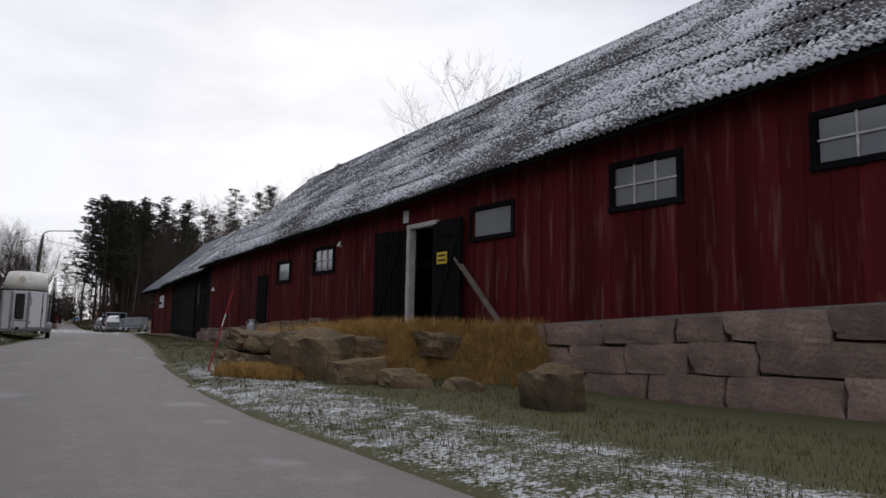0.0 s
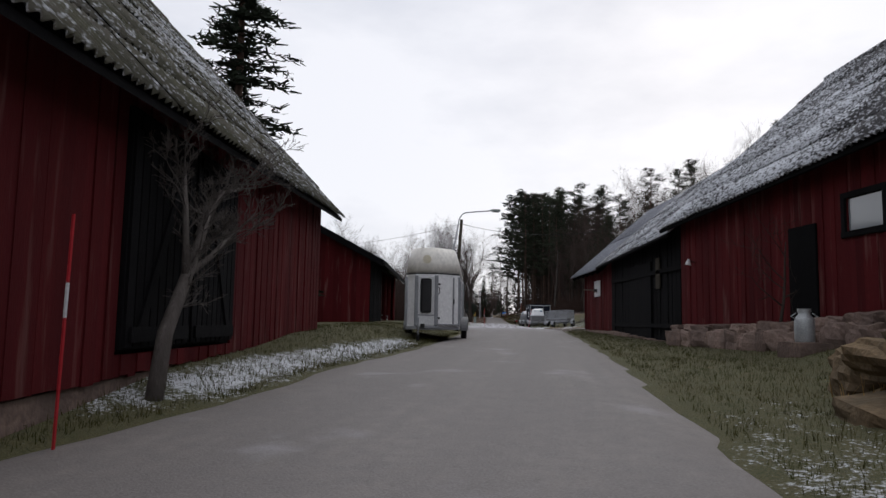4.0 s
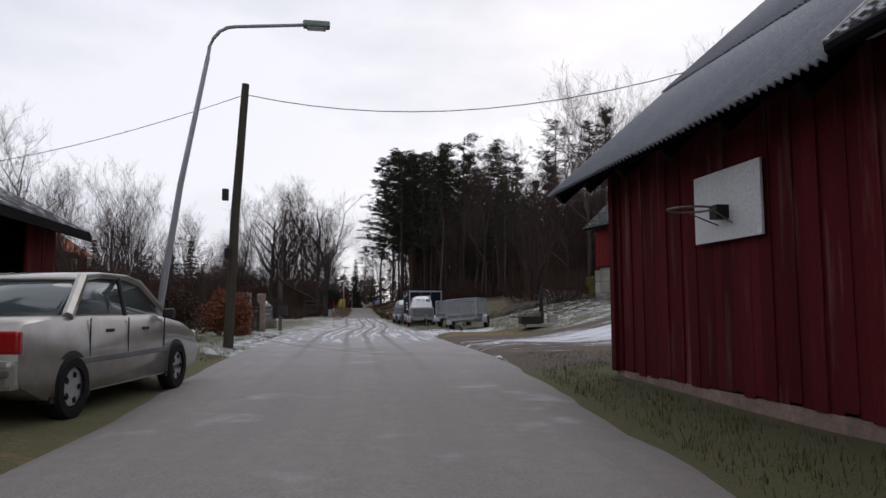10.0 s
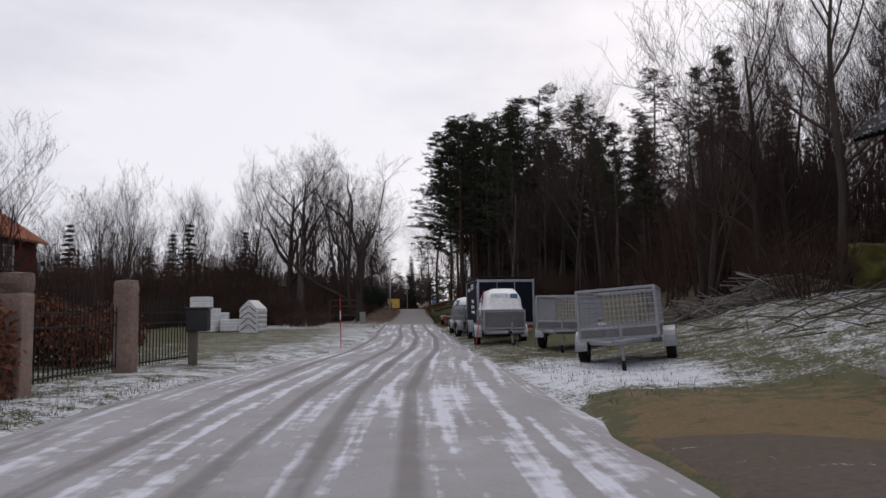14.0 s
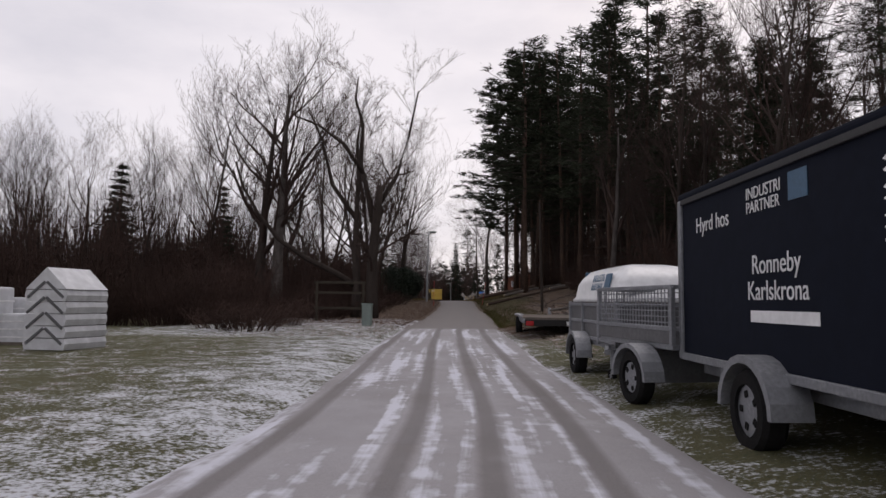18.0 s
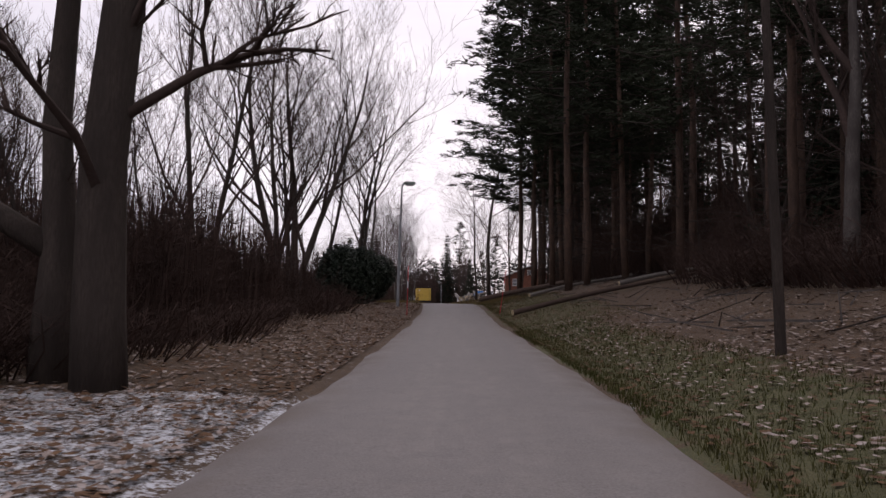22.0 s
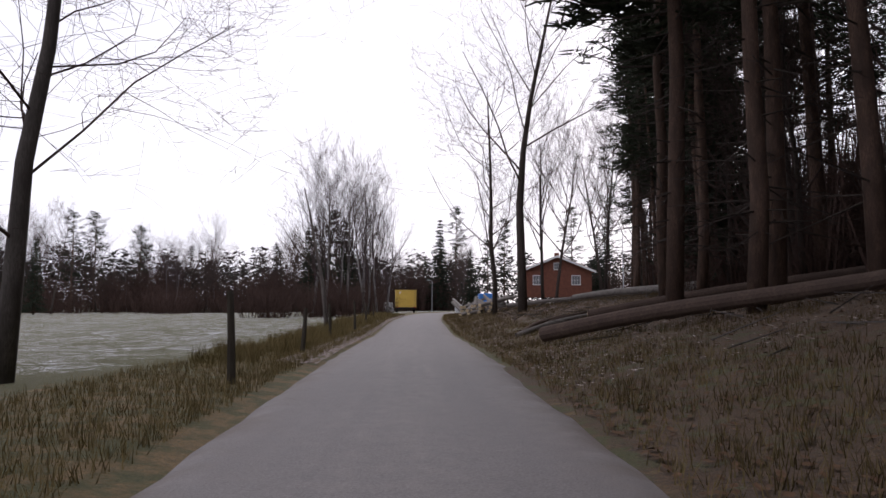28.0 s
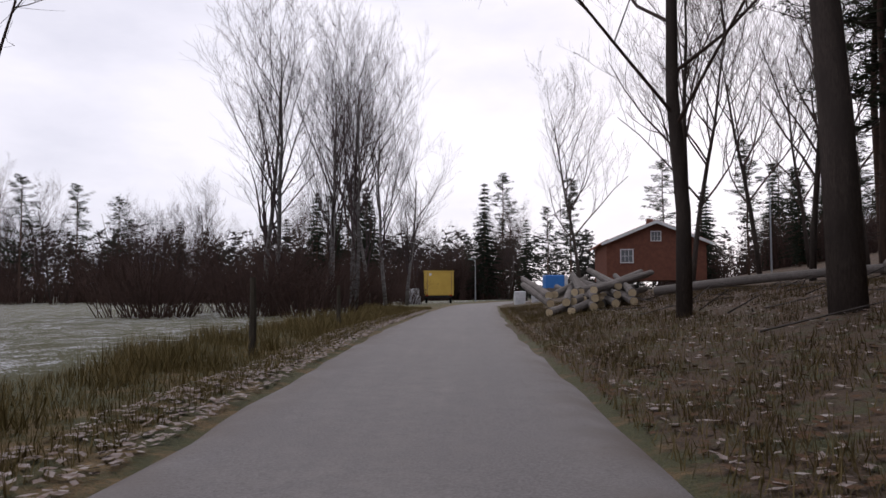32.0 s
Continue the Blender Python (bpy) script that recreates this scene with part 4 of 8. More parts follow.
def dark_barn():
    b = thing("dark_barn", 3.4, 29, 0.8, "tarred black timber barn section with frosted corrugated roof", "barn")
    X = 3.32
    y0, y1 = 24.25, 33.6
    top = lambda y: 4.15 - 0.025 * (y - 24)
    boards(b, (X, y0), (X, y1), lambda s: 0.62 + 0.04 * s, lambda s: top(y0 + s) + .1, BLACK, 0.2, [(3.6, 6.2, 0.9, 3.4)], out=(-1, 0), seed=21)
    # core carries the shade behind the boards as its colour
    solid(b, "wall_core", [(X + .04, y0, 0), (X + .04, y1, 0), (X + .2, y1, 0), (X + .2, y0, 0)], [(X + .04, y0, 4.1), (X + .04, y1, 3.9), (X + .2, y1, 3.9), (X + .2, y0, 4.1)], INNER_SHADE)
    for nm, yy, zz, sx, sz in (("rail", 28.9, 3.0, 8.8, .14), ("rail", 28.9, 1.25, 8.8, .14), ("sliding_door", 29.1, 2.1, 2.7, 2.6), ("patch_board", 26.9, 2.95, .4, 1.0)):
        q = part(nm, block(0, 0, 0, sx, .05, sz, .01), BLACK if nm != "patch_board" else WOOD_POLE, b)
        q.matrix_world = pose(X - (.09 if nm != "sliding_door" else .06), yy, zz, 0, 0, 90)
    e = lambda y: (X - 0.48, y, 4.0 - 0.028 * (y - 24))
    r = lambda y: (X + 3.45, y, 7.42 - 0.028 * (y - 24))
    o = lambda y: (X + 7.4, y, 4.0 - 0.028 * (y - 24))
    roof_sheets(b, e(24.3), e(34.25), r(24.3), r(34.25), ROOF_OLD, 1.05, 5, 7, 0.026, 8, 0.02)
    dn = lambda p, d: (p[0], p[1], p[2] - d)
    solid(b, "roof_deck", [dn(e(24.3), .08), dn(e(34.2), .08), dn(r(34.2), .08), dn(r(24.3), .08)], [dn(e(24.3), .03), dn(e(34.2), .03), dn(r(34.2), .03), dn(r(24.3), .03)], BLACK)
    solid(b, "rear_roof", [dn(o(24.3), .08), dn(o(34.2), .08), dn(r(34.2), .08), dn(r(24.3), .08)], [o(24.3), o(34.2), r(34.2), r(24.3)], ROOF_OLD)
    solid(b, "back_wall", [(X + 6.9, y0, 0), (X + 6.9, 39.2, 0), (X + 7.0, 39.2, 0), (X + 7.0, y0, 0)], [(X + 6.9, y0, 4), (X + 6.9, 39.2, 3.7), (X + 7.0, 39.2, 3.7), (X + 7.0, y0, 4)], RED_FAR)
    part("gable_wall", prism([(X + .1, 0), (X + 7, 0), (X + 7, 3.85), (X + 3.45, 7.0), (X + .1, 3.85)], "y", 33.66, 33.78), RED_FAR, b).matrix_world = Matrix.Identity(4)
    q = part("gutter", pipe([(X - .52, 24.3, 3.92), (X - .52, 34.2, 3.66)], .06, 8), BLACK, b)
    q.matrix_world = Matrix.Identity(4)
    part("verge_board", block(0, 0, 0, 5.2, .03, .16, .004, Matrix.Rotation(radians(-41.5), 4, "Y")), WHITE_WORN, b).matrix_world = pose(X + 1.5, 34.3, 5.42)
    for i in range(9):
        ob = new("stone", FOOT_STONE)
        ob.parent = b
        y = 24.8 + i * 1.02
        ob.matrix_world = pose(X - .05, y, .55 + .035 * i, 0, 0, 90 + 5 * math.sin(i * 3.1)) @ Matrix.Diagonal((.95, .4, .34, 1))
FOOT_STONE = rock_mesh("stone", 77, STONE, 3, 0.1, 0.3)
dark_barn()

def red_barn_end():
    b = thing("red_barn_end", 3.4, 36.5, 0.9, "red boarded barn end with grey corrugated metal roof", "barn")
    X = 3.36
    y0, y1 = 33.6, 39.2
    boards(b, (X, y0), (X, y1), lambda s: 0.98, lambda s: 3.85, RED, 0.16, [], out=(-1, 0), seed=31)
    boards(b, (X, y1), (X + 6.8, y1), lambda s: 0.98, lambda s: 3.6 + (min(s, 6.8 - s)) * 0.88, RED, 0.17, [], out=(0, 1), seed=32)
    solid(b, "wall_core", [(X + .04, y0, 0), (X + .04, y1 - .05, 0), (X + .2, y1 - .05, 0), (X + .2, y0, 0)], [(X + .04, y0, 3.8), (X + .04, y1 - .05, 3.75), (X + .2, y1 - .05, 3.75), (X + .2, y0, 3.8)], INNER_SHADE)
    solid(b, "plinth", [(X - .02, y0, .3), (X - .02, y1 + .06, .3), (X + .3, y1 + .06, .3), (X + .3, y0, .3)], [(X - .02, y0, .97), (X - .02, y1 + .06, .99), (X + .3, y1 + .06, .99), (X + .3, y0, .97)], STONE)
    e = lambda y: (X - 0.5, y, 3.62)
    r = lambda y: (X + 3.45, y, 7.12)
    o = lambda y: (X + 7.4, y, 3.62)
    roof_sheets(b, e(34.2), e(40.4), r(34.2), r(40.4), ROOF_METAL, 1.03, 2, 11, 0.02, 9, 0.004)
    dn = lambda p, d: (p[0], p[1], p[2] - d)
    solid(b, "roof_deck", [dn(e(34.2), .08), dn(e(40.3), .08), dn(r(40.3), .08), dn(r(34.2), .08)], [dn(e(34.2), .02), dn(e(40.3), .02), dn(r(40.3), .02), dn(r(34.2), .02)], BLACK)
    solid(b, "rear_roof", [dn(o(34.2), .08), dn(o(40.3), .08), dn(r(40.3), .08), dn(r(34.2), .08)], [o(34.2), o(40.3), r(40.3), r(34.2)], ROOF_METAL)
    part("verge_board", block(0, 0, 0, 5.3, .04, .18, .004, Matrix.Rotation(radians(-41.5), 4, "Y")), RED_FAR, b).matrix_world = pose(X + 1.5, 40.34, 5.3)
    for i in range(6):
        q = part("rafter_end", block(0, 0, 0, .6, .09, .13, .005, Matrix.Rotation(radians(-41.5), 4, "Y")), BLACK, b)
        q.matrix_world = pose(X - .28, 34.6 + i * 1.1, 3.66)
    part("corner_board", block(0, 0, 0, .1, .14, 2.75, .005), RED, b).matrix_world = pose(X - .04, y1 + .02, 2.35)
red_barn_end()

def basketball():
    b = thing("basketball_hoop", 3.28, 36.35, 2.87, "white wooden basketball backboard with a rusty hoop on the red wall", "basketball hoop", 90)
    part("backboard", block(0, .0, 0, 1.18, .03, .72, .006), WHITE, b)
    part("bracket", block(0, .07, -.08, .14, .16, .14, .005), IRON, b)
    ring = bmesh.new()
    pts = [(.22 * math.cos(a), .4 + .22 * math.sin(a), -.06) for a in np.linspace(0, 2 * math.pi, 25)]
    tube(ring, pts, .012, 5, False)
    part("hoop", ring, WOOD, b)
    part("strut", pipe([(-.12, .02, -.2), (-.2, .3, -.07)], .008, 5), WOOD, b)
    part("strut", pipe([(.12, .02, -.2), (.2, .3, -.07)], .008, 5), WOOD, b)
basketball()

# ---- red barn on the west side ----
def west_barn():
    b = thing("west_barn", -7, 8, .9, "tall red timber barn with a mossy frosted corrugated roof", "barn")
    X, y0, y1 = -7.0, -9.0, 22.1
    boards(b, (X, y1), (X, y0), lambda s: .9 - .021 * s, lambda s: 4.3 - .05 * s, RED, .19, [(y1 - 14.6, y1 - 10.9, .9, 3.45)], out=(1, 0), seed=41)
    boards(b, (X - 12, y1), (X, y1), lambda s: .98, lambda s: 4.3 + min(s, 12 - s) * 1.12, RED, .2, [], out=(0, 1), seed=42)
    solid(b, "wall_core", [(X - .2, y0, 0), (X - .2, y1 - .05, 0), (X - .04, y1 - .05, 0), (X - .04, y0, 0)], [(X - .2, y0, 2.8), (X - .2, y1 - .05, 4.25), (X - .04, y1 - .05, 4.25), (X - .04, y0, 2.8)], INNER_SHADE)
    solid(b, "plinth", [(X - .3, y0, 0), (X - .3, y1 + .05, 0), (X - .0, y1 + .05, 0), (X - .0, y0, 0)], [(X - .3, y0, .24), (X - .3, y1 + .05, .9), (X - .02, y1 + .05, .9), (X - .02, y0, .24)], STONE)
    for yc, w in ((11.8, 1.78), (13.65, 1.78)):
        d = part("door", block(0, 0, 0, w, .06, 2.5, .01), BLACK, b, "tarred black barn door leaf")
        d.matrix_world = pose(X + .04, yc, 2.2, 0, 0, 90)
        for i in range(9):
            part("door_board", block(-.78 + .195 * i, -.045, 0, .17, .03, 2.46, .004), BLACK, d)
        part("brace", block(0, -.075, 0, .14, .03, 2.6, .004, Matrix.Rotation(radians(28 if yc < 12 else -28), 4, "Y")), BLACK, d)
        for z in (-1.1, 1.1):
            part("ledge", block(0, -.08, z, 1.6, .03, .16, .004), BLACK, d)
    e = lambda y: (X + .48, y, 4.0 + .05 * (y - 22.5))
    r = lambda y: (X - 6.0, y, 11.0 + .05 * (y - 22.5))
    o = lambda y: (X - 12.5, y, 4.0 + .05 * (y - 22.5))
    ya, yb = -9.5, 22.7
    roof_sheets(b, e(yb), e(ya), r(yb), r(ya), ROOF_MOSS, 1.07, 9, 7, .026, 15, .02)
    dn = lambda p, d: (p[0], p[1], p[2] - d)
    solid(b, "roof_deck", [dn(e(ya), .12), dn(e(yb), .12), dn(r(yb), .12), dn(r(ya), .12)], [dn(e(ya), .03), dn(e(yb), .03), dn(r(yb), .03), dn(r(ya), .03)], BLACK)
    solid(b, "rear_roof", [dn(o(ya), .12), dn(o(yb), .12), dn(r(yb), .12), dn(r(ya), .12)], [o(ya), o(yb), r(yb), r(ya)], ROOF_MOSS)
    part("gable_wall", prism([(X - .2, 0), (X - 12, 0), (X - 12, 4.2), (X - 6, 10.6), (X - .2, 4.2)], "y", y0 - .05, y0 + .05), RED_FAR, b).matrix_world = Matrix.Identity(4)
    part("back_wall", block(X - 12, 6.5, 2.1, .15, 31, 4.2), RED_FAR, b).matrix_world = Matrix.Identity(4)
west_barn()

def west_shed():
    b = thing("west_shed", -6.8, 40, .9, "red shed with a low felt roof and an open car port", "shed")
    X, y0, y1 = -6.8, 32.8, 47.4
    ridge, eave = 5.75, 3.95
    gable = lambda s: eave + (ridge - eave) * (1 - abs(s - 3.6) / 3.6)
    boards(b, (X - 7.2, y0), (X, y0), lambda s: 1.1, gable, RED, .18, [], out=(0, -1), seed=51)
    part("plinth", block(X - 3.6, y0 + .08, .6, 7.2, .2, 1.0), STONE_PALE, b).matrix_world = Matrix.Identity(4)
    part("gable_core", prism([(X - 7.2, .6), (X - .05, .6), (X - .05, eave - .05), (X - 3.6, ridge - .08), (X - 7.2, eave - .05)], "y", y0 + .04, y0 + .14), INNER_SHADE, b).matrix_world = Matrix.Identity(4)
    boards(b, (X, y0 + 5.2), (X, y0), lambda s: .85, lambda s: eave, BLACK, .18, [], out=(1, 0), seed=52)
    boards(b, (X, y1), (X, y1 - 1.6), lambda s: .85, lambda s: eave, RED, .18, [], out=(1, 0), seed=53)
    boards(b, (X - 7.2, y1), (X, y1), lambda s: .85, gable, RED, .18, [], out=(0, 1), seed=54)
    part("back_wall", block(X - 7.2, (y0 + y1) / 2, 2.4, .12, y1 - y0, 3.2), BLACK, b).matrix_world = Matrix.Identity(4)
    part("inner_wall", block(X - 3.2, (y0 + y1) / 2, 2.4, .12, y1 - y0, 3.2), BLACK, b).matrix_world = Matrix.Identity(4)
    part("car_port_floor", block(X - 3.4, (y0 + y1) / 2, .82, 6.8, y1 - y0 - .4, .12), MORTAR, b).matrix_world = Matrix.Identity(4)
    for yy in (38.2, 41.0, 43.8):
        part("post", block(X - .06, yy, 2.4, .15, .15, 3.1, .01), RED, b).matrix_world = Matrix.Identity(4)
    part("head_beam", block(X - .06, 41.2, 3.82, .16, 8.2, .2, .01), BLACK, b).matrix_world = Matrix.Identity(4)
    for sgn in (1, -1):
        x_e, x_r = X - 3.6 + sgn * 4.2, X - 3.6
        ang = math.atan2(ridge - eave + .1, 3.6)
        bm = prism([(x_r, ridge + .02), (x_e, ridge + .02 - 4.2 * math.tan(ang)), (x_e, ridge + .16 - 4.2 * math.tan(ang)), (x_r, ridge + .16)], "y", y0 - .55, y1 + .5)
        part("roof_slope", bm, ROOF_FELT, b).matrix_world = Matrix.Identity(4)
        part("barge_board", prism([(x_r, ridge - .14), (x_e, ridge - .14 - 4.2 * math.tan(ang)), (x_e, ridge + .14 - 4.2 * math.tan(ang)), (x_r, ridge + .14)], "y", y0 - .6, y0 - .56), BLACK, b).matrix_world = Matrix.Identity(4)
        part("fascia", block(x_e, (y0 + y1) / 2, ridge + .05 - 4.2 * math.tan(ang), .05, y1 - y0 + 1.05, .2), BLACK, b).matrix_world = Matrix.Identity(4)
    part("downpipe", pipe([(X + .05, y1 - 1.7, 3.7), (X + .05, y1 - 1.7, .9)], .05, 8), RED_FAR, b).matrix_world = Matrix.Identity(4)
west_shed()

# ---- small red barn on a tall stone base, up the slope ----
def stone_barn():
    b = thing("stone_barn", 13.6, 59, 2.2, "small red barn on a tall granite base with frosted roof", "barn")
    A, B = Vector((14.2, 56.0)), Vector((12.8, 63.2))
    d = (B - A).normalized()
    nrm = Vector((d.y, -d.x))
    W, L = 6.5, (B - A).length
    C, D = A + nrm * W, B + nrm * W
    yaw = math.degrees(math.atan2(d.y, d.x))
    s_win = ((2.0, .8), (5.5, .75))
    gaps = [(s - w / 2, s + w / 2, 4.8, 5.72) for s, w in s_win]
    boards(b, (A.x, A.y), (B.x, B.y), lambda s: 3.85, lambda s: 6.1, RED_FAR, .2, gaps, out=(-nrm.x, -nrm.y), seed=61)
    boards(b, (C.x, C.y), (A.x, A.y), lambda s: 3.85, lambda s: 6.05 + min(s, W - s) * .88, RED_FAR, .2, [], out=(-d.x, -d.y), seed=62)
    def quad(i0, i1, z0, z1, inset=0.05):
        p, q = A + d * i0 + nrm * inset, A + d * i1 + nrm * inset
        return [(p.x, p.y, z0), (q.x, q.y, z0), (q.x + nrm.x * .2, q.y + nrm.y * .2, z0), (p.x + nrm.x * .2, p.y + nrm.y * .2, z0)], [(p.x, p.y, z1), (q.x, q.y, z1), (q.x + nrm.x * .2, q.y + nrm.y * .2, z1), (p.x + nrm.x * .2, p.y + nrm.y * .2, z1)]
    solid(b, "wall_core", *quad(0, L, 3.8, 6.05), INNER_SHADE)
    for s, w in s_win:
        c = A + d * s - nrm * .02
        q = part("shutter", block(0, 0, 0, w, .05, .93, .01), WHITE, b, "white painted shutter")
        q.matrix_world = pose(c.x, c.y, 5.26, 0, 0, yaw)
    # stone storey
    rng = random.Random(5)
    meshes = [rock_mesh("stone", 90 + i, STONE_PALE, 3, .05, .46) for i in range(4)]
    solid(b, "stone_core", *quad(0, 2.95, 1.4, 3.83, 0.06), MORTAR)
    solid(b, "stone_core", *quad(4.05, L, 1.4, 3.83, 0.06), MORTAR)
    solid(b, "stone_lintel", *quad(2.95, 4.05, 3.66, 3.83, 0.06), STONE_PALE)
    q = part("door", block(0, 0, 0, 1.1, .05, 1.75, .01), BLACK, b, "tarred black cellar door")
    c = A + d * 3.5 + nrm * .12
    q.matrix_world = pose(c.x, c.y, 2.8, 0, 0, yaw)
    part("gable_stone", block(0, 0, 0, W, .3, 2.6), MORTAR, b).matrix_world = pose((A.x + C.x) / 2 + d.x * .16, (A.y + C.y) / 2 + d.y * .16, 2.54, 0, 0, yaw - 90)
    for face, length in ((0, L), (1, W)):
        for row in range(4):
            s = .3 * (row % 2)
            while s < length - .3:
                w = min(rng.uniform(.6, 1.2), length - s)
                if not (face == 0 and s + w > 2.95 and s < 4.05):
                    p = (A + d * (s + w / 2) if face == 0 else A + nrm * (s + w / 2))
                    ob = new("stone", rng.choice(meshes))
                    ob.parent = b
                    ob.matrix_world = pose(p.x, p.y, 1.72 + row * .56, 0, 0, yaw if face == 0 else yaw - 90) @ Matrix.Diagonal((w * .98, .3, .55, 1))
                s += w
    e = lambda s, dz=0: tuple(A + d * s - nrm * .45) + (5.8 + dz,)
    r = lambda s, dz=0: tuple(A + d * s + nrm * W / 2) + (9.0 + dz,)
    o = lambda s, dz=0: tuple(A + d * s + nrm * (W + .45)) + (5.8 + dz,)
    roof_sheets(b, e(L + .5), e(-.5), r(L + .5), r(-.5), ROOF_FAR, 1.1, 4, 6, .026, 25, .015)
    solid(b, "roof_deck", [e(-.5, -.1), e(L + .5, -.1), r(L + .5, -.1), r(-.5, -.1)], [e(-.5, -.03), e(L + .5, -.03), r(L + .5, -.03), r(-.5, -.03)], BLACK)
    solid(b, "rear_roof", [o(-.5, -.1), o(L + .5, -.1), r(L + .5, -.1), r(-.5, -.1)], [o(-.5), o(L + .5), r(L + .5), r(-.5)], ROOF_FAR)
    solid(b, "rear_wall", [tuple(C) + (1,), tuple(D) + (1,), tuple(D - nrm * .2) + (1,), tuple(C - nrm * .2) + (1,)], [tuple(C) + (6,), tuple(D) + (6,), tuple(D - nrm * .2) + (6,), tuple(C - nrm * .2) + (6,)], RED_FAR)
    bm = prism([(0, 1), (W, 1), (W, 6), (W / 2, 8.85), (0, 6)], "y", -.1, .1)
    part("gable_wall", bm, RED_FAR, b).matrix_world = pose(B.x, B.y, 0, 0, 0, yaw - 90)
    bm = prism([(0, 3.8), (W, 3.8), (W, 6), (W / 2, 8.85), (0, 6)], "y", -.04, .04)
    part("gable_core", bm, INNER_SHADE, b).matrix_world = pose(A.x + d.x * .1, A.y + d.y * .1, 0, 0, 0, yaw - 90)
stone_barn()

# ---- houses further off ----
def simple_house(name, x, y, z, w, l, eave, ridge, wall, roof, label, yaw, wins, trim=WHITE, chimney=False):
    """A gabled house; its gable looks along local -y. wins: (face, u, z, w, h)."""
    h = thing(name, x, y, z, label, "house", yaw)
    part("wall_body", prism([(-w / 2, -.6), (w / 2, -.6), (w / 2, eave), (0, ridge - .12), (-w / 2, eave)], "y", -l / 2, l / 2), wall, h)
    run = math.hypot(w / 2 + .5, ridge - eave)
    sl = (ridge - eave) / (w / 2)
    for s in (1, -1):
        part("roof_slope", prism([(0, ridge), (s * (w / 2 + .5), ridge - sl * (w / 2 + .5)), (s * (w / 2 + .5), ridge - sl * (w / 2 + .5) + .14), (0, ridge + .16)], "y", -l / 2 - .5, l / 2 + .5), roof, h)
        part("barge_board", prism([(0, ridge - .16), (s * (w / 2 + .5), ridge - .16 - sl * (w / 2 + .5)), (s * (w / 2 + .5), ridge - sl * (w / 2 + .5) + .1), (0, ridge + .12)], "y", -l / 2 - .55, -l / 2 - .5), trim, h)
    if chimney:
        part("chimney", block(.6, l * .1, ridge + .3, .6, .6, 1.2), BRICK_RED, h)
    for face, u, zz, ww, hh in wins:
        if face == "front":
            window(h, 0, 0, 0, 1, 1, 0, trim).matrix_world = h.matrix_world @ pose(u, -l / 2 - .03, zz) @ Matrix.Diagonal((ww, 1, hh, 1))
        else:
            s = 1 if face == "right" else -1
            window(h, 0, 0, 0, 1, 1, 0, trim).matrix_world = h.matrix_world @ pose(s * (w / 2 + .03), u, zz, 0, 0, 90 * s) @ Matrix.Diagonal((ww, 1, hh, 1))
    return h
simple_house("farmhouse", -25.5, 90, .7, 9.5, 11, 6.0, 9.2, RED_FAR, ROOF_TILE, "two-storey red farmhouse with orange tiled roof and white windows", 0,
             [("front", 3.2, 4.6, 1.0, 1.3), ("front", .6, 4.6, 1.0, 1.3), ("front", 3.2, 1.7, 1.0, 1.3), ("front", .6, 1.7, 1.0, 1.3), ("right", -2, 4.6, 1.0, 1.3), ("right", 2, 4.6, 1, 1.3), ("right", -2, 1.7, 1, 1.3)], chimney=True)
simple_house("brick_cottage", 24.6, 228, 4.3, 8.8, 11, 2.9, 4.7, BRICK_RED, ROOF_TILE, "reddish-brown house with a pale barge board", -6,
             [("front", 0, 3.4, .8, .8), ("front", 2.4, 1.6, 1.0, 1.1), ("front", -2.6, 1.6, 1.0, 1.1)], chimney=True)

# ---- vehicles and trailers ----
def wheel(parent, x, y, z, r, w, side=1, rim=None):
    """A wheel whose axle runs along local x."""
    bm = bmesh.new()
    prof = [(r * .62, -w / 2), (r * .9, -w / 2), (r, -w * .3), (r, w * .3), (r * .9, w / 2), (r * .62, w / 2)]
    k = 24
    rings = [[bm.verts.new((o, q * math.cos(2 * math.pi * i / k), q * math.sin(2 * math.pi * i / k))) for i in range(k)] for q, o in prof]
    for a, b in zip(rings, rings[1:] + rings[:1]):
        for i in range(k):
            bm.faces.new((a[i], a[(i + 1) % k], b[(i + 1) % k], b[i]))
    bmesh.ops.recalc_face_normals(bm, faces=bm.faces)
    whl = part("wheel", bm, RUBBER, parent, "black tyre")
    whl.location = (x, y, z)
    hub = bmesh.new()
    bmesh.ops.create_cone(hub, cap_ends=True, segments=20, radius1=r * .62, radius2=r * .55, depth=w * .7, matrix=Matrix.Rotation(radians(90), 4, "Y"))
    part("rim", hub, rim or GALV, whl)
    for i in range(5):
        a = 2 * math.pi * i / 5
        part("spoke_slot", block(side * w * .37, r * .4 * math.cos(a), r * .4 * math.sin(a), .012, r * .16, r * .16, .003, Matrix.Rotation(a, 4, "X")), RUBBER, whl)
    return whl

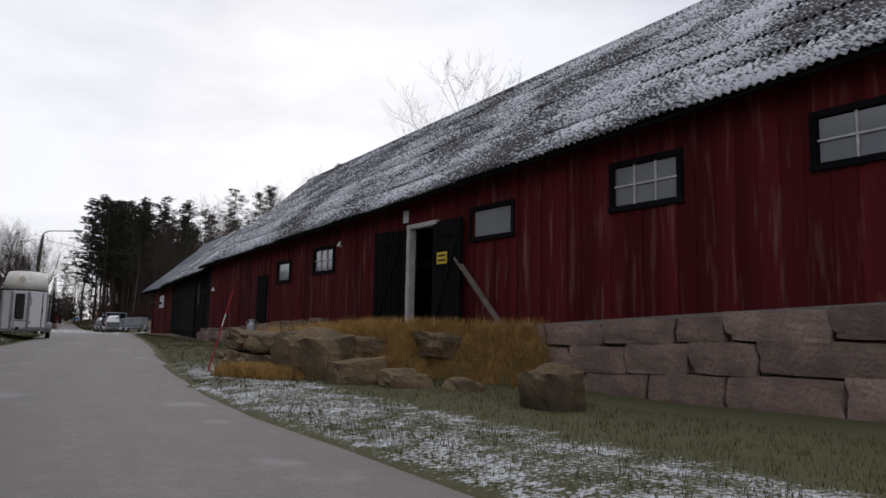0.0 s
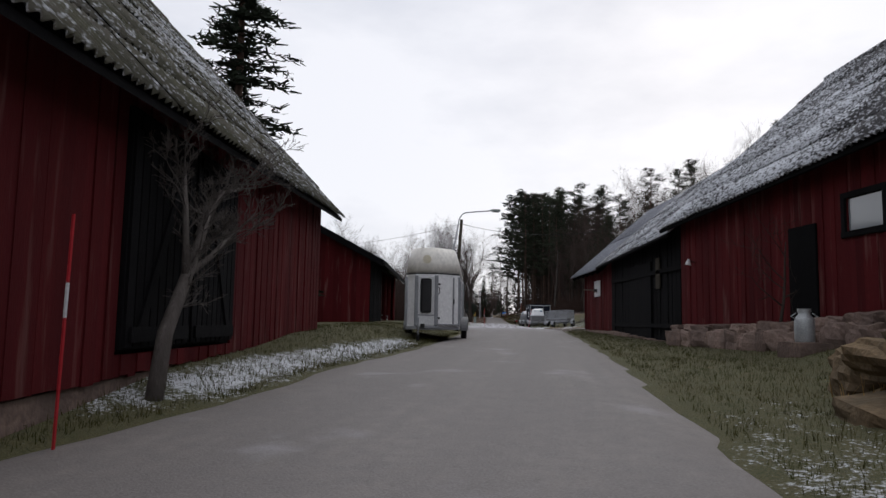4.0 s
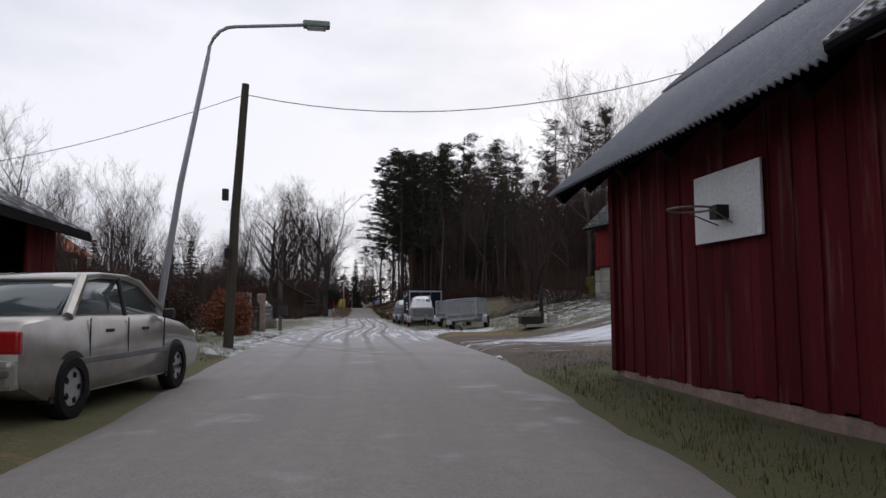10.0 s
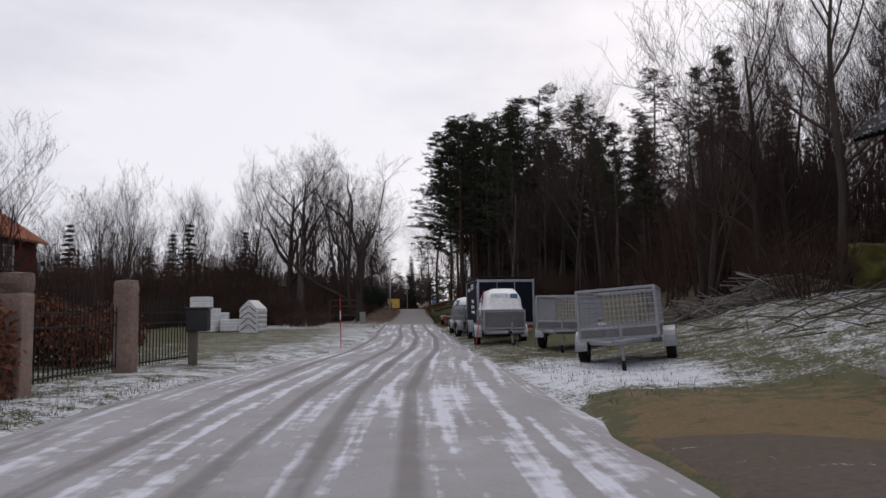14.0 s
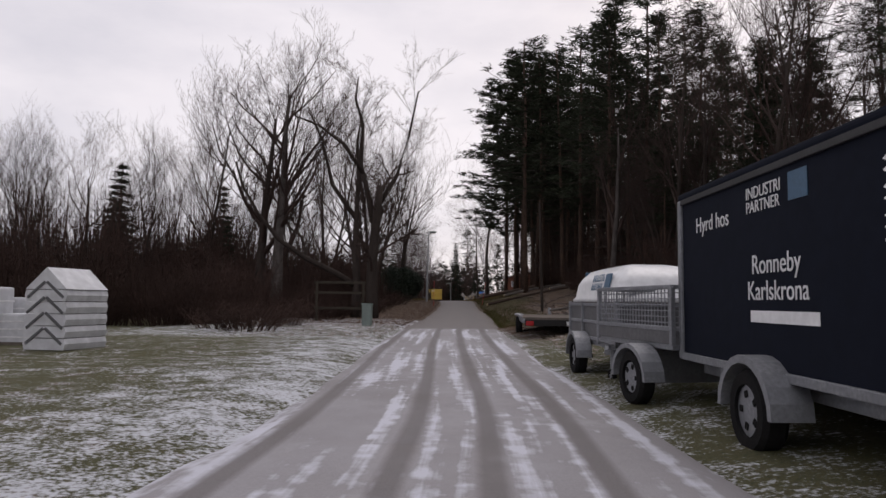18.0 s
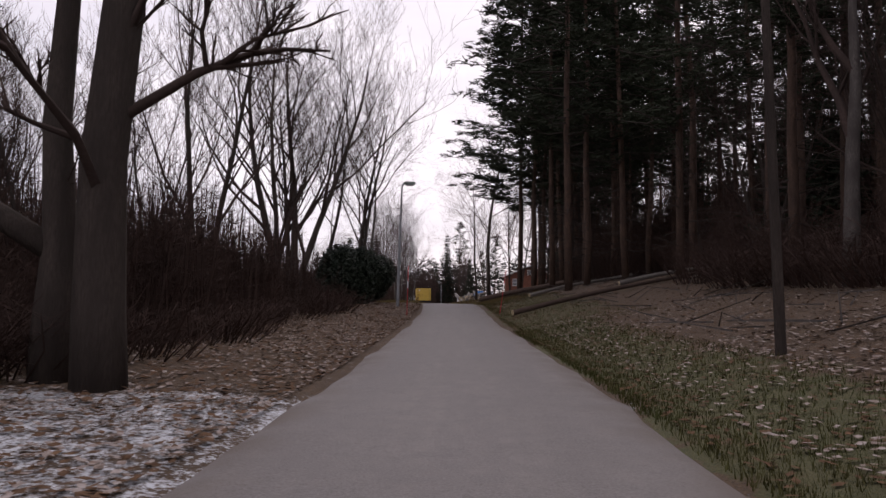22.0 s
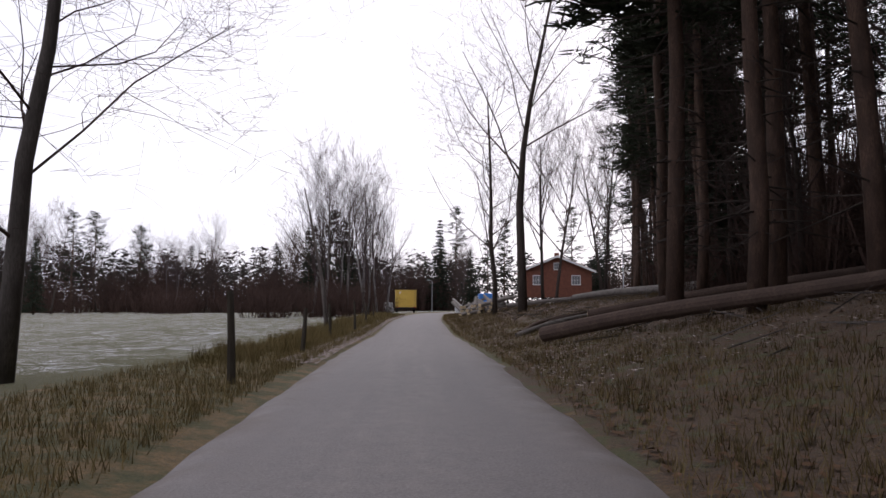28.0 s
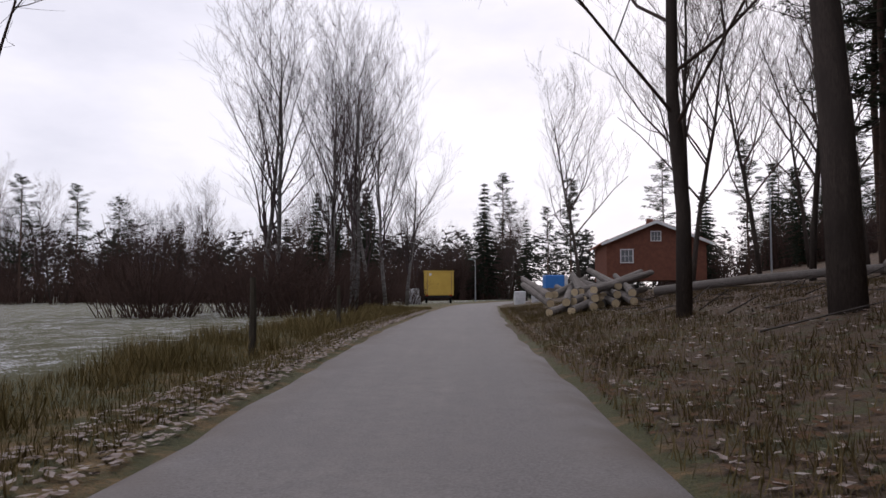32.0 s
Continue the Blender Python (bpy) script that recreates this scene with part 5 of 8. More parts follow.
def horse_trailer():
    t = thing("horse_trailer", -3.98, 27.4, .68, "white horse trailer with a cream fibreglass hood and grey corner posts", "trailer", -3.3)
    w = .79
    # plan outline: blunt rear, tapered nose to the south
    plan = [(-w, 1.95), (w, 1.95), (w, -1.91), (.16, -2.53), (-.44, -2.45), (-w, -1.95)]
    part("body", prism(plan, "z", .44, 1.95), PANEL, t)
    part("floor_frame", prism([(x * 1.02, y * 1.01) for x, y in plan], "z", .34, .43), GALV, t)
    part("waist_rail", prism([(x * 1.03, y * 1.012) for x, y in plan], "z", 1.92, 1.99), PANEL, t)
    part("rubber_strip", prism([(x * 1.036, y * 1.014) for x, y in plan], "z", 1.99, 2.03), BLACKPL, t)
    # hood: tall over the nose, sloping down to the rear
    hood = [(-w, 1.95, 2.13, 2.2), (w, 1.95, 2.13, 2.2), (w, -.5, 2.4, 2.72), (w, -1.91, 2.42, 2.8), (.16, -2.53, 2.4, 2.8), (-.44, -2.45, 2.4, 2.8), (-w, -1.95, 2.42, 2.8), (-w, -.5, 2.4, 2.72)]
    bm = bmesh.new()
    rings = [[bm.verts.new((x * fx, y * (fy if y < 0 else 1.0), (2.03, m, h)[k])) for x, y, m, h in hood] for k, (fx, fy) in enumerate(((1.03, 1.012), (.99, .985), (.84, .94)))]
    for a, b in zip(rings, rings[1:]):
        for i in range(8):
            bm.faces.new((a[i], a[(i + 1) % 8], b[(i + 1) % 8], b[i]))
    top = rings[2]
    bm.faces.new((top[0], top[1], top[2], top[7]))
    bm.faces.new((top[2], top[3], top[6], top[7]))
    bm.faces.new((top[3], top[4], top[5], top[6]))
    bm.faces.new(rings[0][::-1])
    bmesh.ops.recalc_face_normals(bm, faces=bm.faces)
    bmesh.ops.bevel(bm, geom=bm.edges[:], offset=.045, segments=2, affect="EDGES")
    smooth(part("hood", bm, CREAM, t, "cream fibreglass hood"))
    em = part("faded_emblem", pipe([(0, 0, 0), (0, -.012, 0)], .13, 20), YELLOW_PALE, t, "faded yellow round emblem")
    em.location, em.rotation_euler = (-.14, -2.47, 2.44), (radians(-4), 0, radians(-6))
    for x, y in plan:
        part("corner_post", block(x, y, 1.2, .11, .11, 1.5, .03), GALV, t)
    for y in (-1.0, -.25, .9):
        part("side_rib", block(w + .012, y, 1.2, .03, .07, 1.45, .008), GALV, t)
        part("side_rib", block(-w - .012, y, 1.2, .03, .07, 1.45, .008), GALV, t)
    # nose window and groom door
    win = part("front_window", block(0, 0, 0, .5, .05, 1.44, .015), WHITE, t)
    win.location, win.rotation_euler = (-.14, -2.5, 1.19), (0, 0, radians(-7.6))
    part("pane", block(0, -.03, .16, .33, .03, 1.02, .07), BLACKPL, win)
    part("sill_strip", block(0, -.028, -.42, .48, .02, .035, .006), GALV, win)
    q = part("groom_door", block(0, 0, 0, .84, .035, 1.44, .012), PANEL, t)
    q.location, q.rotation_euler = (.475 + .012, -2.22 - .012, 1.19), (0, 0, radians(44.5))
    part("door_frame", block(.2, -.02, 0, .05, .045, 1.44, .008), GALV, q)
    part("sill_strip", block(0, -.02, -.7, .84, .04, .05, .008), GALV, q)
    part("hinge", block(-.38, -.03, .5, .09, .03, .05, .005), IRON, q)
    part("hinge", block(-.38, -.03, -.5, .09, .03, .05, .005), IRON, q)
    part("latch", block(.2, -.05, 0, .04, .03, .16, .008), IRON, q)
    part("grab_handle", pipe([(-.4, -.02, .42), (-.4, -.08, .38), (-.4, -.08, .24), (-.4, -.02, .2)], .012, 6), IRON, q)
    for s in (1, -1):
        part("mudguard", prism([(.55 * math.cos(a) , .34 + .40 * math.sin(a)) for a in np.linspace(-.1, math.pi + .1, 14)] + [(.48 * math.cos(a), .34 + .34 * math.sin(a)) for a in np.linspace(math.pi + .1, -.1, 14)], "x", s * (w + .02), s * (w + .25)), GREY_PANEL, t)
        wheel(t, s * (w + .12), 0, .31, .31, .18, s)
        part("side_lamp", block(s * (w + .02), -1.75, .52, .03, .1, .05, .005), LAMP_ORANGE, t)
        part("drawbar", pipe([(s * .6, -1.6, .38), (-.14, -3.5, .42)], .05, 6), GALV, t)
        part("tail_lamp", block(s * .62, 1.98, .6, .22, .06, .12, .01), LAMP_RED, t)
    part("coupling", block(-.14, -3.6, .46, .1, .35, .12, .02), IRON, t)
    part("jockey_wheel", pipe([(-.3, -3.2, .7), (-.3, -3.2, .2)], .024, 8), GALV, t)
    wheel(t, -.3, -3.2, .11, .11, .07)
    part("ramp", block(0, 1.99, 1.2, 1.46, .05, 1.4, .02), PANEL, t)
    # faded writing on the side
    for i in range(4):
        part("faded_lettering", block(w + .004, .42, 1.62 - .1 * i, .004, .34 if i % 2 else .42, .045), GREY_PANEL, t)
horse_trailer()

def sedan():
    c = thing("sedan_car", -3.56, 38.6, .80, "beige four-door saloon car parked on gravel", "car", -9.8)
    # side profile (y, z): rear at -2.15, front at +2.15
    lower = [(-2.15, .40), (-2.18, .62), (-2.12, .93), (-1.55, .99), (-.9, 1.0), (.75, .99), (1.6, .88), (2.05, .74), (2.15, .55), (2.1, .32), (1.75, .24), (-1.75, .24)]
    def shell(profile, half, tuck, name, material, parent, bevel=.05):
        bm = bmesh.new()
        n = len(profile)
        cols = []
        for fx, k in ((-1, 1), (-.94, 0), (.94, 0), (1, 1)):
            cols.append([bm.verts.new((half * fx * (1 - tuck * max(0, z - .6)), y * (1 - .015 * k), z - (.03 * k if z > .6 else 0))) for y, z in profile])
        for a, b in zip(cols, cols[1:]):
            for i in range(n):
                bm.faces.new((a[i], a[(i + 1) % n], b[(i + 1) % n], b[i]))
        bm.faces.new(cols[0][::-1])
        bm.faces.new(cols[-1])
        bmesh.ops.recalc_face_normals(bm, faces=bm.faces)
        bmesh.ops.bevel(bm, geom=bm.edges[:], offset=bevel, segments=2, affect="EDGES", clamp_overlap=True)
        return smooth(part(name, bm, material, parent))
    shell(lower, .84, .10, "body", BEIGE, c, .03)
    shell([(-1.42, .97), (-.92, 1.36), (-.55, 1.41), (.1, 1.41), (.45, 1.36), (1.1, .97)], .76, .22, "cabin", CAR_GLASS, c, .02)
    shell([(-.98, 1.34), (-.55, 1.40), (.1, 1.40), (.5, 1.33), (.4, 1.425), (.0, 1.45), (-.5, 1.45), (-.9, 1.395)], .70, .05, "roof", BEIGE, c, .015)
    for s in (1, -1):
        for nm, a, b in (("rear_pillar", (-1.34, .98), (-.88, 1.38)), ("front_pillar", (1.08, .98), (.44, 1.38)), ("middle_pillar", (-.12, .98), (-.10, 1.40))):
            part(nm, pipe([(s * .775, a[0], a[1]), (s * .655, b[0], b[1])], (.06 if "rear" in nm else .035) if "mid" not in nm else .028, 6), BEIGE if "mid" not in nm else BLACKPL, c)
        part("roof_rail", pipe([(s * .665, -.93, 1.385), (s * .67, -.5, 1.425), (s * .67, .1, 1.425), (s * .665, .45, 1.375)], .022, 6), BEIGE, c)
        part("rub_strip", block(s * .835, -.1, .55, .025, 2.3, .06, .01), GREY_PANEL, c)
        for y in (-.55, .35):
            part("door_handle", block(s * .822, y, .83, .03, .16, .035, .01), BLACKPL, c)
        for y in (-.12, .9, -.98):
            part("door_seam", block(s * .828, y, .66, .012, .012, .6), BLACKPL, c)
        part("door_mirror", block(s * .90, .88, 1.0, .16, .1, .12, .03), BLACKPL, c)
        part("tail_lamp", block(s * .68, -2.14, .77, .28, .08, .2, .03), LAMP_RED, c, "red tail lamp")
        part("headlamp", block(s * .6, 2.08, .68, .4, .1, .15, .03), FIBRE, c)
        for y in (-1.32, 1.32):
            arch = prism([(y + .36 * math.cos(a), .30 + .36 * math.sin(a)) for a in np.linspace(0, math.pi, 14)] + [(y - .36, .2), (y + .36, .2)], "x", s * .70, s * .832)
            part("wheel_arch", arch, BLACKPL, c)
            wheel(c, s * .77, y, .31, .31, .2, s, ALLOY)
    part("rear_bumper", block(0, -2.17, .50, 1.62, .16, .26, .05), BEIGE, c)
    part("bumper_strip", block(0, -2.255, .52, 1.58, .02, .06, .008), GREY_PANEL, c)
    part("front_bumper", block(0, 2.14, .46, 1.6, .16, .28, .05), BEIGE, c)
    part("number_plate", block(0, -2.20, .78, .5, .02, .11, .006), WHITE, c, "white number plate with dark characters")
    for i in range(6):
        part("plate_mark", block(-.17 + .068 * i, -2.213, .78, .03, .006, .06), BLACKPL, c)
    part("plate_recess", block(0, -2.155, .79, .62, .04, .2, .02), BLACKPL, c)
    part("rear_badge", block(-.52, -2.14, .9, .2, .01, .03), GALV, c)
    part("boot_seam", block(0, -2.15, .665, 1.1, .02, .012), BLACKPL, c)
    c.scale = (.88, 1, 1)
sedan()

def lid_trailer(name, x, y, z, yaw, label, length=2.9, gate=False, lid=True, width=.56, wheel_y=0.0, rise=1.0, front_first=True):
    """A box trailer with ribbed steel sides and a white fibreglass lid; the drawbar points along local -y."""
    t = thing(name, x, y, z, label, "trailer", yaw)
    w, h0, h1 = width, .52, 1.08
    part("bed", block(0, 0, h0 - .03, 2 * w, length, .06, .008), GALV, t)
    for s in (1, -1):
        sd = part("side_panel", block(s * w, 0, (h0 + h1) / 2, .035, length, h1 - h0, .006), GREY_PANEL, t)
        for zz in (h0 + .04, (h0 + h1) / 2, h1 - .03):
            part("rail", block(s * (w + .025), 0, zz, .03, length + .02, .045, .008), GALV, sd)
        for yy in (-length / 2 + .03, -length * .17, length * .17, length / 2 - .03):
            part("stake_post", block(s * (w + .035), yy, (h0 + h1) / 2, .045, .06, h1 - h0 + .04, .008), GALV, sd)
        part("mudguard", prism([(wheel_y + .42 * math.cos(a), .28 + .37 * math.sin(a)) for a in np.linspace(0, math.pi, 12)] + [(wheel_y + .37 * math.cos(a), .28 + .32 * math.sin(a)) for a in np.linspace(math.pi, 0, 12)], "x", s * (w + .04), s * (w + .26)), GALV, t)
        wheel(t, s * (w + .15), wheel_y, .29, .29, .17, s)
        part("tail_lamp", block(s * .55, length / 2 + .05, h0 - .1, .22, .05, .1, .01), LAMP_RED, t)
        part("drawbar", pipe([(s * .55, -length / 2 + .1, h0 - .1), (0, -length / 2 - 1.1, h0 - .05)], .04, 6), GALV, t)
    for e in (-1, 1):
        ed = part("end_panel", block(0, e * length / 2, (h0 + h1) / 2, 2 * w, .035, h1 - h0, .006), GREY_PANEL, t)
        for zz in (h0 + .04, h1 - .03):
            part("rail", block(0, e * (length / 2 + .022), zz, 2 * w, .03, .045, .008), GALV, ed)
    part("lamp_bar", block(0, length / 2 + .03, h0 - .1, 1.4, .04, .14, .01), GALV, t)
    part("coupling", block(0, -length / 2 - 1.2, h0 - .04, .09, .3, .1, .02), IRON, t)
    part("jockey_wheel", pipe([(.12, -length / 2 - .75, .75), (.12, -length / 2 - .75, .12)], .028, 8), GALV, t)
    wheel(t, .12, -length / 2 - .75, .09, .09, .06)
    if lid:
        bm = bmesh.new()
        lev = [(h1 + .01, 1.06, 1.03), (h1 + .05, 1.06, 1.03), (h1 + .08, 1.0, .985), (h1 + .34 * rise, .95, .95), (h1 + .46 * rise, .86, .88), (h1 + .60 * rise, .70, .74), (h1 + .655 * rise, .45, .55)]
        k = 28
        rings = []
        for zz, fx, fy in lev:
            ring = []
            for i in range(k):
                a = 2 * math.pi * (i + .5) / k
                ca, sa = math.cos(a), math.sin(a)
                p = .22
                ring.append(bm.verts.new((w * fx * math.copysign(abs(ca) ** p, ca), length / 2 * fy * math.copysign(abs(sa) ** p, sa), zz)))
            rings.append(ring)
        for a, b in zip(rings, rings[1:]):
            for i in range(k):
                bm.faces.new((a[i], a[(i + 1) % k], b[(i + 1) % k], b[i]))
        bm.faces.new(rings[-1])
        bm.faces.new(rings[0][::-1])
        bmesh.ops.recalc_face_normals(bm, faces=bm.faces)
        top = smooth(part("lid", bm, FIBRE, t, "white fibreglass lid with printed name"))
        mark = [("end", -1), ("side", 1), ("side", -1)]
        for kind, s in mark:
            if kind == "end":
                m = pose(-.37, -length / 2 * .915 - .004, h1 + .41, 76, 0, 0)
                plate = pose(.29, -length / 2 * .915 - .012, h1 + .41, 76 - 90, 0, 0)
            else:
                m = pose(s * (w * .935 + .004), -.15 if s > 0 else .75, h1 + .39 * rise - .03, 76, 0, 90 * s)
                plate = pose(s * (w * .935 + .012), .78 if s > 0 else -.14, h1 + .40 * rise - .03, 76 - 90, 0, 90 * s)
            tx = text_mesh("INDUSTRI\nPARTNER", .115 if kind == "end" else .15)
            q = part("lettering", tx, None, top, "blue-grey printed lettering")
            q.matrix_basis = m
            q = part("emblem", block(0, 0, 0, .22 if kind == "end" else .3, .012, .17 if kind == "end" else .22, .004), BLUEGREY, top, "blue square emblem")
            q.matrix_basis = plate
    if gate:
        for i in range(9):
            part("gate_bar", block(-w + .08 + i * (2 * w - .16) / 8, length / 2 + .04, h1 + .38, .02, .02, .76), GALV, t)
        for zz in (h1, h1 + .38, h1 + .76):
            part("gate_rail", block(0, length / 2 + .04, zz, 2 * w, .035, .035), GALV, t)
    return t

TEXTS = {}
def text_mesh(words, size, material=None):
    if (words, size) not in TEXTS:
        cu = bpy.data.curves.new("lettering", "FONT")
        cu.body, cu.size, cu.extrude, cu.align_x, cu.align_y = words, size, .002, "LEFT", "CENTER"
        cu.space_line = .85
        ob = bpy.data.objects.new("lettering", cu)
        scene.collection.objects.link(ob)
        dg = bpy.context.evaluated_depsgraph_get()
        me = bpy.data.meshes.new_from_object(ob.evaluated_get(dg))
        bpy.data.objects.remove(ob)
        me.materials.clear()
        me.materials.append(material or BLUEGREY)
        TEXTS[(words, size)] = me
    return TEXTS[(words, size)]

lid_trailer("lid_trailer", 4.9, 70.05, .80, -3, "grey box trailer with a white fibreglass lid on snowy grass", 2.5)
lid_trailer("lid_trailer", 5.08, 79.1, .84, 180, "grey box trailer with white fibreglass lid behind a mesh trailer", 2.9, width=.6, wheel_y=-.3, rise=.8)

def cage_trailer(x, y, z, yaw, label, length=2.7, w=.76, top=1.5, lift=0.0, axle=.1):
    """A flat trailer with tall wire-mesh sides."""
    t = thing("mesh_trailer", x, y, z, label, "trailer", yaw, group="mesh-sided trailers")
    part("bed", block(0, 0, .52 + lift, 2 * w, length, .07, .01), GALV, t)
    def grid(nm, along, half, at, z0, z1):
        g = part(nm, block(*(at if along == "x" else at), .025, .025, .02), GALV, t)
        bm = bmesh.new()
        k = int(2 * half / .075)
        for i in range(k + 1):
            u = -half + 2 * half * i / k
            c = (u, at[1], (z0 + z1) / 2) if along == "x" else (at[0], u, (z0 + z1) / 2)
            box(bm, *c, .01, .01, z1 - z0)
        for j in range(8):
            zz = z0 + (z1 - z0) * j / 7
            box(bm, *((0, at[1], zz, 2 * half, .01, .01) if along == "x" else (at[0], 0, zz, .01, 2 * half, .01)))
        part("wire_mesh", bm, GALV, g)
        for zz in (z0, z1):
            part("rim_rail", block(*((0, at[1], zz, 2 * half, .045, .045) if along == "x" else (at[0], 0, zz, .045, 2 * half, .045)), .008), GALV, g)
    for s in (1, -1):
        part("low_side", block(s * w, 0, .62 + lift, .03, length, .15, .006), GREY_PANEL, t)
        part("low_end", block(0, s * length / 2, .62 + lift, 2 * w, .03, .15, .006), GREY_PANEL, t)
        grid("mesh_side", "y", length / 2, (s * w, 0, .7 + lift), .7 + lift, top)
        grid("mesh_end", "x", w, (0, s * length / 2, .7 + lift), .7 + lift, top)
        for e in (1, -1):
            part("corner_post", block(s * w, e * length / 2, (top + .53 + lift) / 2, .05, .05, top - .53 - lift, .008), GALV, t)
        part("mudguard", prism([(.42 * math.cos(a), .28 + .37 * math.sin(a)) for a in np.linspace(0, math.pi, 12)] + [(.37 * math.cos(a), .28 + .32 * math.sin(a)) for a in np.linspace(math.pi, 0, 12)], "x", s * (w + .03), s * (w + .25)), GALV, t).location = (0, axle, 0)
        part("axle_beam", block(s * .5 * w, axle, .4, w, .08, .1 + lift * 2, .01), GALV, t)
        wheel(t, s * (w + .14), axle, .29, .29, .17, s)
        part("drawbar", pipe([(s * .5, -length / 2 + .1, .46), (0, -length / 2 - 1.1, .48)], .04, 6), GALV, t)
    part("jockey_wheel", pipe([(.1, -length / 2 - .7, .75), (.1, -length / 2 - .7, .12)], .028, 8), GALV, t)
    wheel(t, .1, -length / 2 - .7, .09, .09, .06)
    return t
cage_trailer(5.85, 61.3, ground_z(5.85, 61.3) - .03, -24, "grey galvanised trailer with wire-mesh sides on rough grass", 2.5, .66, 1.36).rotation_euler.y = radians(-4)
cage_trailer(6.05, 66.0, ground_z(6.05, 66.0), -24, "grey galvanised mesh trailer parked behind a like one", 2.5, .62, 1.3)
cage_trailer(4.9, 76.75, .84, 188, "low grey trailer with a wire-mesh cage and drawbar", 1.9, .56, 1.24, .12, .42)

def box_trailer():
    t = thing("box_trailer", 5.5, 73.9, .82, "tall dark blue enclosed rental trailer with pale lettering", "trailer", -1)
    w, length, z0, z1 = .95, 3.6, .55, 2.12
    part("body", block(0, 0, (z0 + z1) / 2, 2 * w, length, z1 - z0, .02), NAVY, t)
    part("roof", block(0, .0, z1 + .03, 2 * w + .06, length + .06, .07, .025), NAVY, t)
    part("chassis", block(0, 0, z0 - .08, 1.5, length, .12, .01), GALV, t)
    for s in (1, -1):
        for e in (1, -1):
            part("corner_post", block(s * w, e * length / 2, (z0 + z1) / 2, .07, .07, z1 - z0, .015), GALV, t)
        part("bottom_rail", block(s * (w + .01), 0, z0 + .03, .03, length, .07, .008), GALV, t)
        part("top_rail", block(s * (w + .01), 0, z1 - .02, .03, length, .06, .008), BLACKPL, t)
        part("mudguard", prism([(.46 * math.cos(a), .30 + .42 * math.sin(a)) for a in np.linspace(0, math.pi, 12)] + [(.4 * math.cos(a), .30 + .36 * math.sin(a)) for a in np.linspace(math.pi, 0, 12)], "x", s * (w - .1), s * (w + .2)), GALV, t)
        wheel(t, s * (w + .08), 0, .31, .31, .19, s)
        part("tail_lamp", block(s * .8, -length / 2 - .03, z0 - .05, .22, .05, .1, .01), LAMP_RED, t)
    part("door_frame", block(0, -length / 2 - .01, z1 - .06, 2 * w, .05, .09, .01), GALV, t)
    part("door_frame", block(0, -length / 2 - .01, z0 + .05, 2 * w, .05, .09, .01), GALV, t)
    part("lock_bar", pipe([(-.3, -length / 2 - .05, z0 + .1), (-.3, -length / 2 - .05, z1 - .1)], .015, 6), GALV, t)
    part("lock_bar", pipe([(.3, -length / 2 - .05, z0 + .1), (.3, -length / 2 - .05, z1 - .1)], .015, 6), GALV, t)
    pale = PANEL
    for wds, size, y, z in (("Ronneby", .21, -.32, 1.39), ("Karlskrona", .21, -.24, 1.19), ("Hyrd hos", .2, .85, 1.82), ("INDUSTRI\nPARTNER", .13, -.24, 1.9)):
        me = text_mesh(wds, size, pale)
        for s in (-1,):
            q = part("lettering", me, None, t, "pale printed lettering")
            q.matrix_basis = pose(s * (w + .004), y + .55, z, 90, 0, -90)
    part("number_bar", block(-w - .003, -.24, 1.0, .004, 1.0, .09), pale, t, "pale bar of small print")
    q = part("lettering", text_mesh("www.", .22, pale), None, t, "pale printed lettering running downwards")
    q.matrix_basis = pose(-w - .004, -1.5, 1.95, 90, 90, -90)
    part("emblem", block(-w - .003, -.5, 1.92, .004, .26, .2), BLUEGREY, t)
    for i in range(6):
        part("rear_mark", block(-.1 + .08 * i, -length / 2 - .012, 1.75, .05, .004, .09), pale, t)
    part("drawbar", pipe([(0, length / 2 - .1, z0 - .08), (0, length / 2 + 1.2, z0 - .08)], .05, 6), GALV, t)
    part("jockey_wheel", pipe([(.12, length / 2 + .8, .8), (.12, length / 2 + .8, .12)], .028, 8), GALV, t)
box_trailer()

def car_transporter():
    t = thing("flatbed_trailer", 5.75, 89.0, .92, "low galvanised flatbed car transporter with red tail lamps", "trailer", -6)
    w, length = 1.0, 4.6
    part("deck", block(0, 0, .58, 2 * w, length, .06, .01), WOOD, t)
    for s in (1, -1):
        part("side_beam", block(s * (w - .03), 0, .53, .08, length, .14, .015), GALV, t)
        part("rub_rail", block(s * (w + .03), 0, .62, .05, length, .06, .01), GALV, t)
        for y in (.75, 1.5):
            wheel(t, s * (w + .0), y, .28, .28, .17, s)
        part("mudguard", block(s * (w + .0), 1.12, .62, .24, 1.6, .04, .015), GALV, t)
        part("tail_lamp", block(s * .82, -length / 2 - .04, .46, .2, .05, .12, .01), LAMP_RED, t, "red tail lamp")
        part("drawbar", pipe([(s * .7, length / 2 - .1, .5), (0, length / 2 + 1.4, .5)], .045, 6), GALV, t)
    part("lamp_bar", block(0, -length / 2 - .02, .47, 1.9, .04, .16, .01), IRON, t)
    part("number_plate", block(.35, -length / 2 - .05, .46, .48, .01, .1, .004), WHITE, t)
    part("winch_post", block(0, length / 2 - .1, .72, .1, .1, .22, .02), GALV, t)
    part("cross_beam", block(0, 0, .5, 1.9, .1, .1), GALV, t)
car_transporter()

